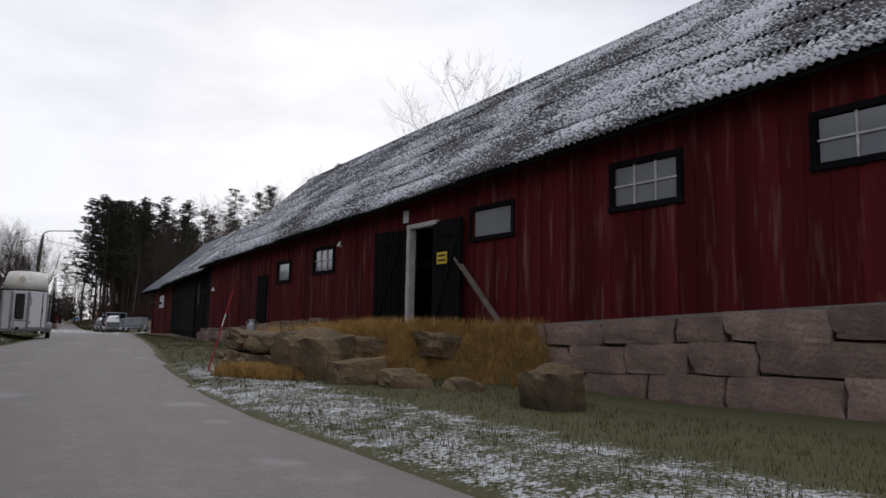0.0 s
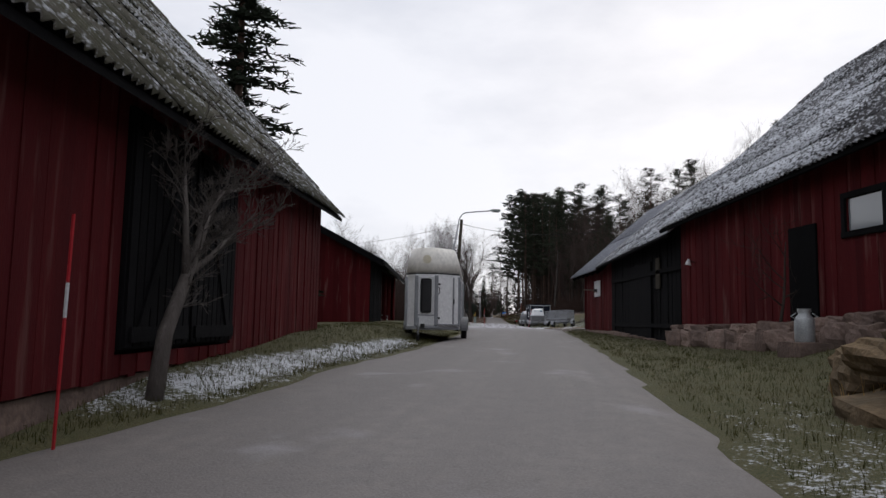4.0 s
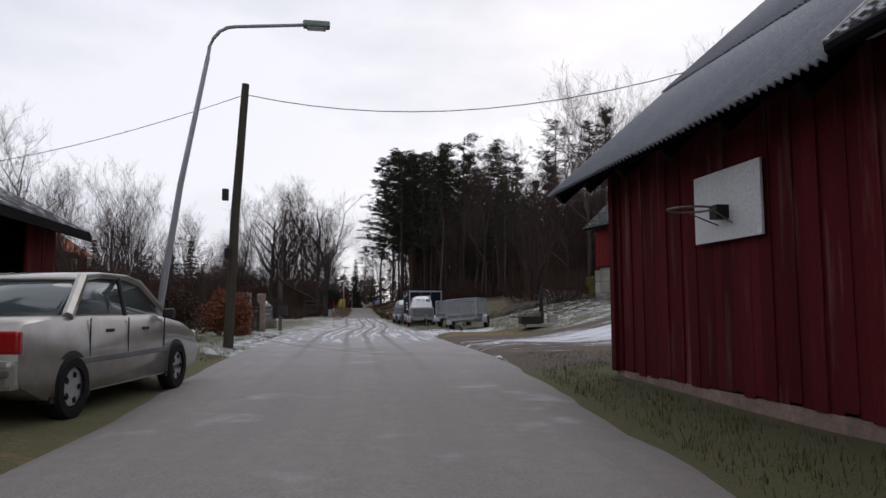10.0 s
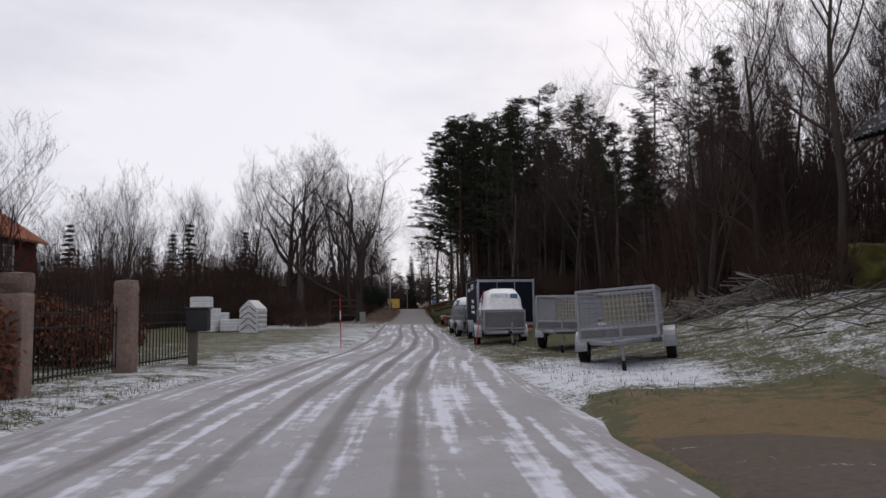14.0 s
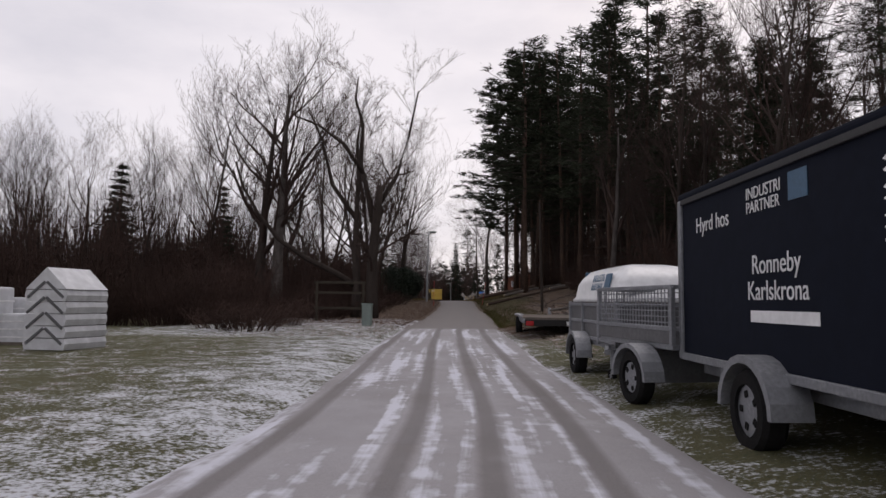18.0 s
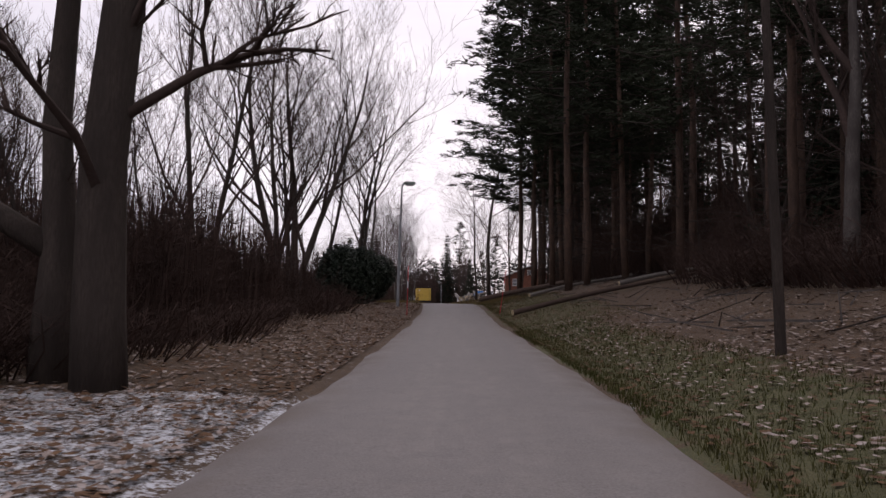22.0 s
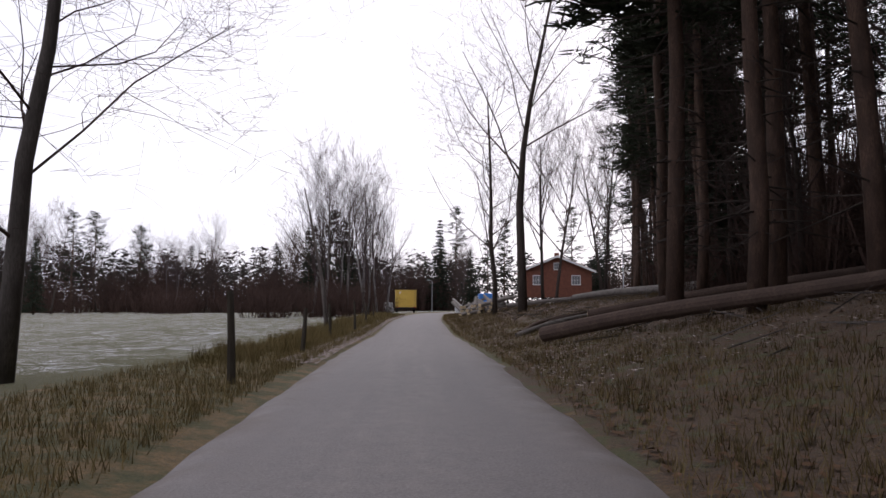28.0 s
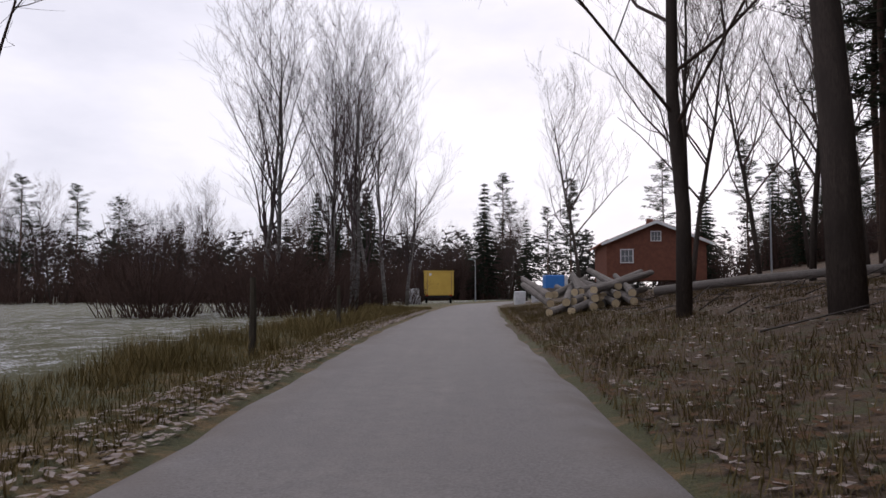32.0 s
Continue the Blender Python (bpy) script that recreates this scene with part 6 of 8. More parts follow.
def yellow_wagon():
    t = thing("site_wagon", 4.3, 222.6, ground_z(4.3, 221), "yellow site wagon parked at the road side", "wagon", 2)
    part("body", block(0, 0, 1.75, 2.6, 4.6, 2.1, .06), YELLOW, t)
    part("roof", block(0, 0, 2.84, 2.7, 4.7, .1, .03), YELLOW, t)
    part("chassis", block(0, 0, .6, 2.2, 4.7, .18, .01), IRON, t)
    part("warning_lamp", block(-.75, -2.33, 2.55, .22, .08, .22, .05), WHITE, t)
    door = part("rear_door", block(.3, -2.32, 1.7, 1.0, .03, 1.85, .01), YELLOW, t)
    part("handle", block(-.38, -.03, 0, .05, .05, .2, .01), IRON, door).location = (.3, -2.32, 1.7)
    for x in (-1.0, 1.1):
        part("panel_seam", block(x, -2.31, 1.75, .03, .015, 2.0), WOOD, t)
    for s in (1, -1):
        wheel(t, s * 1.1, .1, .36, .36, .22, s)
        part("tail_lamp", block(s * 1.05, -2.34, .72, .2, .05, .14, .01), LAMP_RED, t)
yellow_wagon()
for x, y, sc, lab in ((2.3, 216.0, 1.2, "white bulk sack beside the yellow wagon"), (2.75, 215.0, .6, "small white sack at the wagon"), (9.9, 204.5, .8, "pale heap of sacks at the road bend"), (11.0, 205.0, .6, "low pale sack at the road bend")):
    w2 = thing("white_sack", x, y, ground_z(x, y), lab, "sack")
    part("sack", rock_mesh("sack", 12, WRAP, 3, .1, .3), None, w2).matrix_basis = pose(0, 0, .5 * sc) @ Matrix.Diagonal((.9 * sc, .9 * sc, 1.1 * sc, 1))
w3 = thing("blue_cover", 14.2, 219, ground_z(14.2, 219), "bright blue tarpaulin stretched over a stack", "tarpaulin")
part("cover", block(0, 0, 1.35, 1.6, 2, 1.2, .1), BLUE, w3)
part("cover_side", block(.95, 0, 1.4, .3, 1.9, 1.0, .05), WRAP, w3)
part("base_board", block(0, 0, .4, 1.8, 2.4, .9, .02), WOOD, w3)

# ---- trees ----
def branch_tree(seed, height, trunk_r, spread=0.55, levels=4, kids=(5, 5, 4), first=0.3, lean=0.0, droop=0.0, up=0.55, stems=1, twig=0.006, trunk_share=0.85, limb=1.0):
    """Builds trunk and limb tubes: returns (trunk bmesh, crown bmesh)."""
    rng = random.Random(seed)
    trunk, crown = bmesh.new(), bmesh.new()
    def grow(start, way, length, r, level):
        seg = 6 if level == 0 else (4 if level < 3 else 2)
        pts, radii, d, p = [start.copy()], [r], way.normalized(), start.copy()
        end = r * (0.22 if level == 0 else 0.3)
        for i in range(seg):
            bend = Vector((rng.uniform(-1, 1), rng.uniform(-1, 1), rng.uniform(-.6, .8))) * (0.10 if level == 0 else 0.26)
            d = (d + bend + Vector((0, 0, (up if level else 0.2) * 0.22 - droop * 0.3 * (level > 1)))).normalized()
            p = p + d * (length / seg)
            pts.append(p.copy())
            radii.append(max(twig * .5, r + (end - r) * (i + 1) / seg))
        tube(trunk if level == 0 else crown, pts, radii, 8 if level == 0 else (5 if level == 1 else 3), level == 0)
        if level + 1 >= levels:
            return
        n = kids[min(level, len(kids) - 1)]
        for k in range(n):
            f = (first if level == 0 else 0.25) + (1 - (first if level == 0 else 0.25)) * (k + rng.random()) / n
            f = min(f, 0.98)
            x = f * seg
            i = min(int(x), seg - 1)
            q = pts[i].lerp(pts[i + 1], x - i)
            rr = radii[i] + (radii[i + 1] - radii[i]) * (x - i)
            axis = (pts[i + 1] - pts[i]).normalized()
            a = rng.uniform(0, 2 * math.pi)
            side = Vector((math.cos(a), math.sin(a), rng.uniform(-.1, .3)))
            side = (side - axis * side.dot(axis)).normalized()
            w = (axis * (1 - spread) + side * spread * 1.35 + Vector((0, 0, up * 0.35))).normalized()
            ln = length * rng.uniform(.38, .62) * (1 - 0.35 * f if level == 0 else 1.0)
            grow(q, w, ln, max(twig, rr * rng.uniform(.45, .65) * (limb if level == 0 else 1.0)), level + 1)
    for s in range(stems):
        a = rng.uniform(0, 6.28)
        base = Vector((math.cos(a), math.sin(a), 0)) * (0.0 if stems == 1 else rng.uniform(.1, .55))
        way = Vector((lean + (0 if stems == 1 else math.cos(a) * .22), (0 if stems == 1 else math.sin(a) * .22), 1))
        grow(base - Vector((0, 0, .25)), way, height * trunk_share * rng.uniform(.85, 1), trunk_r * (1 if stems == 1 else rng.uniform(.6, 1)), 0)
    return trunk, crown

def tufts(verts, faces, rng, c, size, blades=7, flat=0.6, length=0.5, wide=0.10):
    for _ in range(blades):
        a = rng.uniform(0, 2 * math.pi)
        z = rng.uniform(-.35, .75) * (1 - flat * .4)
        d = Vector((math.cos(a), math.sin(a), z)).normalized() * size * length * rng.uniform(.6, 1.2)
        s = d.cross(Vector((rng.uniform(-1, 1), rng.uniform(-1, 1), rng.uniform(-1, 1)))).normalized() * size * wide
        o = c + Vector((rng.uniform(-1, 1), rng.uniform(-1, 1), rng.uniform(-1, 1) * .5)) * size * .35
        k = len(verts)
        verts += [tuple(o - s * .6), tuple(o + s * .6), tuple(o + d + s * .25), tuple(o + d * 1.12), tuple(o + d - s * .25)]
        faces.append((k, k + 1, k + 2, k + 3, k + 4))

def two_tone(name, bm, limb_mat, verts, faces, leaf_mat):
    """One crown mesh: limb tubes and needles, each with its own material."""
    bm.verts.index_update()
    lv = [tuple(v.co) for v in bm.verts]
    lf = [tuple(v.index for v in f.verts) for f in bm.faces]
    bm.free()
    n = len(lv)
    me = bpy.data.meshes.new(name)
    me.from_pydata(lv + verts, [], lf + [tuple(i + n for i in f) for f in faces])
    me.materials.append(limb_mat)
    me.materials.append(leaf_mat)
    me.polygons.foreach_set("material_index", [0] * len(lf) + [1] * len(faces))
    return me

def pine_tree(seed, height, r, crown_from=0.55, reach=2.6, west=0.0):
    """Scots pine: bare lower trunk with dead stubs, crown of uneven needle clumps."""
    rng = random.Random(seed)
    trunk, limbs = bmesh.new(), bmesh.new()
    pts, rad, x, y = [], [], 0.0, 0.0
    for i in range(9):
        f = i / 8
        x += rng.uniform(-.12, .12)
        y += rng.uniform(-.12, .12)
        pts.append((x, y, -.3 + height * f))
        rad.append(r * (1 - .82 * f) + .015)
    tube(trunk, pts, rad, 8)
    def at(f):
        q = f * 8
        i = min(int(q), 7)
        return Vector(pts[i]).lerp(Vector(pts[i + 1]), q - i)
    verts, faces = [], []
    n = 78 if west else 50 if reach < 4.5 else 42
    for k in range(n):
        f = crown_from + (1 - crown_from) * (k + rng.random()) / n
        p = at(min(.995, f))
        a = rng.gauss(math.pi, .7) if rng.random() < west else rng.uniform(0, 2 * math.pi)
        g = (f - crown_from) / (1 - crown_from)
        ln = reach * (1.0 - (.72 - .3 * west) * g ** 1.4) * (.55 + .45 * min(1, g * 5)) * rng.uniform(.45 + .3 * west, 1.2 - .1 * west)
        d = Vector((math.cos(a), math.sin(a), rng.uniform(-.12, .38)))
        e = p + d * ln
        m = p.lerp(e, .5) - Vector((0, 0, .1 * ln))
        tube(limbs, [p, m, e], [.045, .03, .012], 3, False)
        for j in range(10 if west else 6):
            c = p.lerp(m, .6).lerp(e, j / (9 if west else 5)) + Vector((rng.uniform(-.4, .4), rng.uniform(-.4, .4), rng.uniform(-.05, .35)))
            tufts(verts, faces, rng, c, .74, 18 if west else 13, .7, .5, .1 if west else .075)
    for k in range(40):
        f = rng.uniform(.08, crown_from + .1)
        p = at(f)
        a = rng.uniform(0, 2 * math.pi)
        e = p + Vector((math.cos(a), math.sin(a), rng.uniform(-.4, .2))) * rng.uniform(.5, 2.4)
        tube(limbs, [p, e], [.024, .007], 3, False)
        for _ in range(3):
            q = p.lerp(e, rng.uniform(.3, .95))
            tube(limbs, [q, q + Vector((rng.uniform(-.4, .4), rng.uniform(-.4, .4), rng.uniform(-.4, .1)))], [.009, .004], 3, False)
    return trunk, two_tone("crown", limbs, BARK, verts, faces, NEEDLE)

def spruce_tree(seed, height, r, base=0.08, reach=2.4):
    """Spruce: tiers of drooping needled boughs down to near the ground."""
    rng = random.Random(seed)
    trunk, limbs = bmesh.new(), bmesh.new()
    tube(trunk, [(0, 0, -.3), (.05, .02, height * .5), (0, 0, height)], [r, r * .6, .02], 8)
    verts, faces = [], []
    tiers = int(height / .5)
    for t in range(tiers):
        f = base + (1 - base) * (t + .5) / tiers
        z = height * f
        ln0 = reach * (1 - f) ** .8 + .12
        for k in range(11 if f < .7 else 6):
            a = rng.uniform(0, 2 * math.pi)
            ln = ln0 * rng.uniform(.55, 1.15)
            dr = Vector((math.cos(a), math.sin(a), 0))
            p, e = Vector((0, 0, z)), dr * ln + Vector((0, 0, z - .28 * ln + rng.uniform(-.1, .15)))
            tube(limbs, [p, e], [.025, .006], 3, False)
            steps = max(2, int(ln / .34))
            for j in range(steps):
                c = p.lerp(e, (j + .7) / steps)
                tufts(verts, faces, rng, c - Vector((0, 0, .06)), .5, 9, 1.0, .6, .13)
    return trunk, two_tone("crown", limbs, BARK, verts, faces, NEEDLE_SPRUCE)

def make_tree(name, label, x, y, yaw, trunk, crown, trunk_mat, crown_mat, limbs=None, scale=1.0):
    t = thing(name, x, y, ground_z(x, y), label, "tree", yaw)
    part("trunk", to_mesh("trunk", trunk, trunk_mat), None, t)
    if limbs is not None:
        part("limbs", to_mesh("limbs", limbs, trunk_mat), None, t)
    part("crown", crown if isinstance(crown, bpy.types.Mesh) else to_mesh("crown", crown, crown_mat), None, t)
    for o in t.children:
        smooth(o)
    t.scale = (scale,) * 3
    return t

def plant(src, x, y, yaw=0.0, s=1.0, sink=0.0, tilt=0.0, label="", z=None, sz=None):
    m = pose(x, y, (ground_z(x, y) if z is None else z) - sink, tilt, 0, yaw)
    t = copy_thing(src, m)
    t.scale = (s, s, sz or s)
    if label:
        t["label"] = label
    return t

PINES = [make_tree("pine_tree", "tall Scots pine with bare lower trunk", 40 + i * 6, 96 + i * 4, 40 * i, *(lambda q: (q[0], q[1], PINE_BARK, NEEDLE))(pine_tree(100 + i, 19, .165, cf, rc))) for i, (cf, rc) in enumerate(((.42, 3.0), (.5, 2.8), (.3, 4.2), (.38, 3.0), (.36, 5.2)))]
SPRUCES = [make_tree("spruce_tree", "dark spruce with drooping boughs", 44 + i * 6, 120 + i * 4, 70 * i, *(lambda q: (q[0], q[1], PINE_BARK, NEEDLE_SPRUCE))(spruce_tree(200 + i, h, .17, .06, rc))) for i, (h, rc) in enumerate(((14, 2.5), (10, 2.3)))]
def bare(name, label, x, y, yaw, args, tm=BARK, cm=TWIG):
    a, c = branch_tree(*args[0], **args[1])
    return make_tree(name, label, x, y, yaw, a, c, tm, cm)
BARES = [bare("bare_tree", "leafless deciduous tree with fine twigs", 60, 90, 0, ((301, 11, .17), dict(levels=5, kids=(11, 6, 5, 4), first=.25, spread=.5, up=.6))),
         bare("bare_tree", "leafless tree with several grey stems", 66, 94, 0, ((302, 10, .13), dict(levels=5, kids=(7, 5, 5, 3), first=.25, stems=4, spread=.45, up=.75))),
         bare("bare_tree", "tall slender leafless tree", 72, 98, 0, ((303, 14, .14), dict(levels=5, kids=(14, 6, 5, 3), first=.3, spread=.45, up=.7)))]
BIRCHES = [bare("birch_tree", "leafless birch with fine hanging twigs", 78, 100, 0, ((311, 11, .13), dict(levels=5, kids=(12, 6, 5, 4), first=.22, spread=.42, up=.75, droop=.5, twig=.004)), BIRCH, TWIG_BIRCH),
           bare("birch_tree", "leafless birch with fine twigs", 84, 104, 0, ((312, 12, .11), dict(levels=5, kids=(13, 6, 5, 4), first=.25, spread=.36, up=.85, droop=.3, twig=.004)), BIRCH, TWIG_BIRCH)]

def bush_mesh(seed, radius, height, stems, material):
    rng = random.Random(seed)
    bm = bmesh.new()
    for _ in range(stems):
        a, q = rng.uniform(0, 6.28), rng.random() ** .5 * radius
        p = Vector((math.cos(a) * q * .6, math.sin(a) * q * .6, -.1))
        d = Vector((math.cos(a) * .45, math.sin(a) * .45, 1)).normalized()
        e = p + d * height * rng.uniform(.5, 1.05)
        m = p.lerp(e, .5) + Vector((rng.uniform(-.2, .2), rng.uniform(-.2, .2), 0))
        tube(bm, [p, m, e], [.016, .011, .004], 3, False)
        for _ in range(5):
            f = rng.uniform(.25, .95)
            s = p.lerp(m, f * 2) if f < .5 else m.lerp(e, f * 2 - 1)
            t = s + Vector((rng.uniform(-1, 1), rng.uniform(-1, 1), rng.uniform(.1, .9))) * .42 * height * rng.uniform(.3, .8)
            tube(bm, [s, t], [.007, .003], 3, False)
    return to_mesh("crown", bm, material)

def bush(name, label, x, y, mesh):
    b = thing(name, x, y, ground_z(x, y), label, "bush")
    part("crown", mesh, None, b)
    return b
BUSHES = [bush("brush_bush", "leafless brown thicket of thin stems", 60 + 4 * i, 70, bush_mesh(400 + i, 1.3, 2.2, 70, BRUSH)) for i in range(3)]

def mass_mesh(seed, radius, height, stems, material):
    """A dense stand of saplings and twigs."""
    rng = random.Random(seed)
    bm = bmesh.new()
    for _ in range(stems):
        a, q = rng.uniform(0, 6.28), rng.random() ** .5 * radius
        p = Vector((math.cos(a) * q, math.sin(a) * q, -.2))
        h = height * rng.uniform(.45, 1.0)
        e = p + Vector((rng.uniform(-.6, .6), rng.uniform(-.6, .6), h))
        tube(bm, [p, e], [.035, .006], 3, False)
        for _ in range(9):
            s = p.lerp(e, rng.uniform(.12, .95))
            t = s + Vector((rng.uniform(-1, 1), rng.uniform(-1, 1), rng.uniform(.0, .9))) * rng.uniform(.5, 1.3)
            tube(bm, [s, t], [.012, .004], 3, False)
            for _ in range(2):
                u = s.lerp(t, rng.uniform(.3, .9))
                tube(bm, [u, u + Vector((rng.uniform(-1, 1), rng.uniform(-1, 1), rng.uniform(-.2, .9))) * .5], [.006, .003], 3, False)
    return to_mesh("crown", bm, material)
MASSES = [bush("sapling_thicket", "dense brown stand of leafless saplings", 74 + 7 * i, 70, mass_mesh(450 + i, 2.4, 8.5, 90, BRUSH)) for i in range(2)]

# roadside trees that can be told apart
def gnarled(name, label, x, y, paths, seed, twigs=7, reach=1.6, tm=BARK, cm=TWIG, fine=.006):
    """A crooked tree from drawn limbs: each path is (points, first radius, last radius), in metres from the foot."""
    rng = random.Random(seed)
    trunk, crown = bmesh.new(), bmesh.new()
    def spray(p, way, length, r, level):
        e = p + way.normalized() * length
        m = p.lerp(e, .5) + Vector((rng.uniform(-1, 1), rng.uniform(-1, 1), rng.uniform(-.3, .8))) * length * .12
        tube(crown, [p, m, e], [r, r * .7, max(.003, r * .35)], 4 if r > .02 else 3, False)
        if level == 0:
            return
        for _ in range(5):
            q = p.lerp(m, rng.random()) if rng.random() < .35 else m.lerp(e, rng.random())
            d = way.normalized() + Vector((rng.uniform(-1, 1), rng.uniform(-1, 1), rng.uniform(-.5, .9))) * .9
            spray(q, d, length * rng.uniform(.35, .62), max(fine * .6, r * .5), level - 1)
    for pts, r0, r1 in paths:
        pts = [Vector(p) for p in pts]
        n = len(pts) - 1
        tube(trunk, pts, [r0 + (r1 - r0) * i / n for i in range(n + 1)], 9)
        for k in range(twigs):
            f = n * (.3 + .7 * (k + rng.random()) / twigs)
            i = min(int(f), n - 1)
            axis = (pts[i + 1] - pts[i]).normalized()
            a = rng.uniform(0, 6.28)
            d = axis * .6 + Vector((math.cos(a), math.sin(a), rng.uniform(.0, .7)))
            spray(pts[i].lerp(pts[i + 1], f - i), d, reach * rng.uniform(.5, 1.1), max(fine * 2, r1 * rng.uniform(.3, .6)), 3)
    return make_tree(name, label, x, y, 0, trunk, crown, tm, cm)
gnarled("old_tree", "big gnarled leafless tree with a broken-off trunk", -.3, 99.7, [
    ([(.05, 0, -.3), (0, 0, .8), (-.03, .02, 2.3), (.1, 0, 3.9), (.2, -.1, 4.9), (.28, -.1, 5.8)], .29, .15),
    ([(.1, 0, 3.8), (-.2, .2, 5.2), (-.6, .1, 6.8), (-.55, .3, 8.6), (-.9, .2, 9.8), (-.8, .3, 10.8)], .15, .03),
    ([(-.5, .1, 6.4), (-1.3, -.3, 7.6), (-2.4, -.4, 8.4), (-3.4, -.8, 8.7)], .1, .03),
    ([(.0, .1, 4.6), (1.0, .5, 6.4), (1.5, .8, 8.3), (1.9, .9, 10.4)], .11, .03)], 211, 8, 1.9)
gnarled("old_tree", "gnarled leafless tree with a long low sweeping limb", -1.05, 100.3, [
    ([(0, 0, -.3), (.0, 0, .7), (.03, 0, 1.5), (-.07, 0, 2.9), (-.05, .1, 4.6), (.04, .1, 6.3), (-.1, .3, 8.0), (.1, .4, 9.4)], .24, .03),
    ([(.03, 0, 1.4), (-.95, 0, 2.0), (-2.2, -.1, 2.6), (-3.4, -.2, 3.4), (-4.3, -.4, 4.5), (-5.0, -.5, 5.7), (-5.3, -.7, 6.8)], .15, .04),
    ([(-2.2, -.1, 2.6), (-2.5, .3, 3.6), (-3.2, .5, 4.1), (-2.9, .6, 4.9)], .09, .03),
    ([(-.05, .1, 4.4), (-1.2, .4, 6.0), (-1.7, .5, 8.0), (-2.4, .4, 9.6)], .12, .03)], 212, 8, 1.9)
def single(name, label, x, y, yaw, args, tm=BARK, cm=TWIG):
    return bare(name, label, x, y, yaw, args, tm, cm)
single("old_tree", "old leafless tree with crooked upright limbs", -4.6, 100.5, 140, ((29, 13.5, .30), dict(levels=5, kids=(12, 6, 5, 4), first=.24, spread=.5, up=.6)), BARK_PALE, TWIG)
single("old_tree", "tall leafless tree with crooked limbs", -5.6, 101.0, 70, ((33, 12.5, .27), dict(levels=5, kids=(12, 6, 5, 4), first=.26, spread=.52, up=.55)), BARK, TWIG)
single("ash_tree", "leafless ash with several upright stems", -4.8, 118.0, 0, ((37, 14, .15), dict(levels=5, kids=(9, 6, 5, 3), first=.22, spread=.4, up=.8, stems=2)), BARK, TWIG)
single("ash_tree", "leafless tree with many upright stems beside the evergreen", -2.5, 122.6, 90, ((41, 14.5, .2), dict(levels=5, kids=(10, 6, 5, 3), first=.2, spread=.45, up=.7, stems=5)), BARK, TWIG)
single("ash_tree", "leafless ash leaning over the evergreen", -.7, 129.0, 30, ((43, 14, .17), dict(levels=5, kids=(11, 6, 5, 3), first=.3, spread=.5, up=.6, stems=2)), BARK, TWIG)
single("roadside_birch", "leafless birch with a bent trunk at the field edge", -.55, 141.0, 200, ((46, 12.5, .15), dict(levels=5, kids=(18, 8, 5, 4), first=.2, spread=.62, up=.3, droop=.4, lean=-.08, twig=.004, limb=.36)), BARK_PALE, TWIG)
single("field_tree", "young leafless tree beside the ditch", 1.0, 164.8, 30, ((49, 8.8, .12), dict(levels=5, kids=(14, 5, 4, 3), first=.25, spread=.55, up=.5, twig=.004, limb=.55)), BARK_PALE, TWIG)
single("maple_tree", "tall leafless roadside tree", 10.75, 167.9, 10, ((53, 21, .26), dict(levels=5, kids=(13, 7, 5, 3), first=.38, spread=.55, up=.45, limb=.55)), BARK, TWIG)
single("maple_tree", "slender leafless roadside tree", 9.75, 171.6, 80, ((57, 16.5, .16), dict(levels=5, kids=(17, 7, 5, 3), first=.26, spread=.6, up=.3, limb=.6)), BARK, TWIG)

single("forked_tree", "pale leafless tree with a forked trunk at the wood edge", 12.2, 107.1, 60, ((61, 12, .19), dict(levels=5, kids=(6, 5, 4, 3), first=.22, spread=.4, up=.9, limb=1.3)), BARK_PALE, TWIG)
single("forked_tree", "slender pale leafless tree on the slope", 15.4, 104.0, 10, ((63, 11, .14), dict(levels=5, kids=(8, 5, 4, 3), first=.3, spread=.45, up=.7)), BARK_PALE, TWIG)
single("bank_tree", "leaning leafless tree behind the evergreen bush", -2.6, 133.0, 0, ((65, 13, .15), dict(levels=5, kids=(10, 6, 4, 3), first=.35, spread=.5, up=.6, lean=.12, limb=.7)), BARK, TWIG)
single("bank_tree", "slim leafless tree above the field corner", -4.6, 128.5, 0, ((67, 12, .13), dict(levels=5, kids=(10, 6, 4, 3), first=.35, spread=.5, up=.6, lean=.2, limb=.7)), BARK, TWIG)

rng = random.Random(99)
# pines at the edge of the wood, then the wood behind
for x, y, k, s in ((10.3, 125.5, 4, 1.1), (13.9, 128.8, 2, 1.1), (11.7, 145.0, 3, 1.12), (12.5, 145.8, 2, 1.15), (13.6, 144.0, 0, 1.2), (13.4, 154.2, 4, 1.15), (14.4, 157.2, 3, 1.12), (15.0, 155.4, 1, 1.1), (12.7, 133.2, 2, 1.15),
                   (13.4, 140.2, 0, 1.2), (11.9, 129.6, 3, 1.1), (14.6, 134.0, 1, 1.15), (13.2, 119.4, 2, 1.0), (14.4, 114.4, 1, 1.0), (15.6, 124.0, 0, 1.1), (13.0, 111.0, 3, .9), (16.2, 150.2, 0, 1.2), (17.4, 160.5, 3, 1.1), (19.4, 168.0, 2, 1.1), (21.4, 173.0, 0, 1.1), (23.4, 179.0, 2, 1.1), (16.4, 139.0, 2, 1.15), (19.6, 176.5, 3, 1.1), (21.2, 182.0, 1, 1.1), (22.4, 186.0, 2, 1.1), (24.6, 190.0, 0, 1.1), (20.4, 172.4, 1, 1.1), (26.0, 185.0, 4, 1.0), (28.0, 191.0, 2, 1.1), (25.0, 180.0, 0, 1.1)):
    plant(PINES[k], x, y, rng.uniform(0, 360), s, tilt=rng.uniform(-2.5, 2.5))
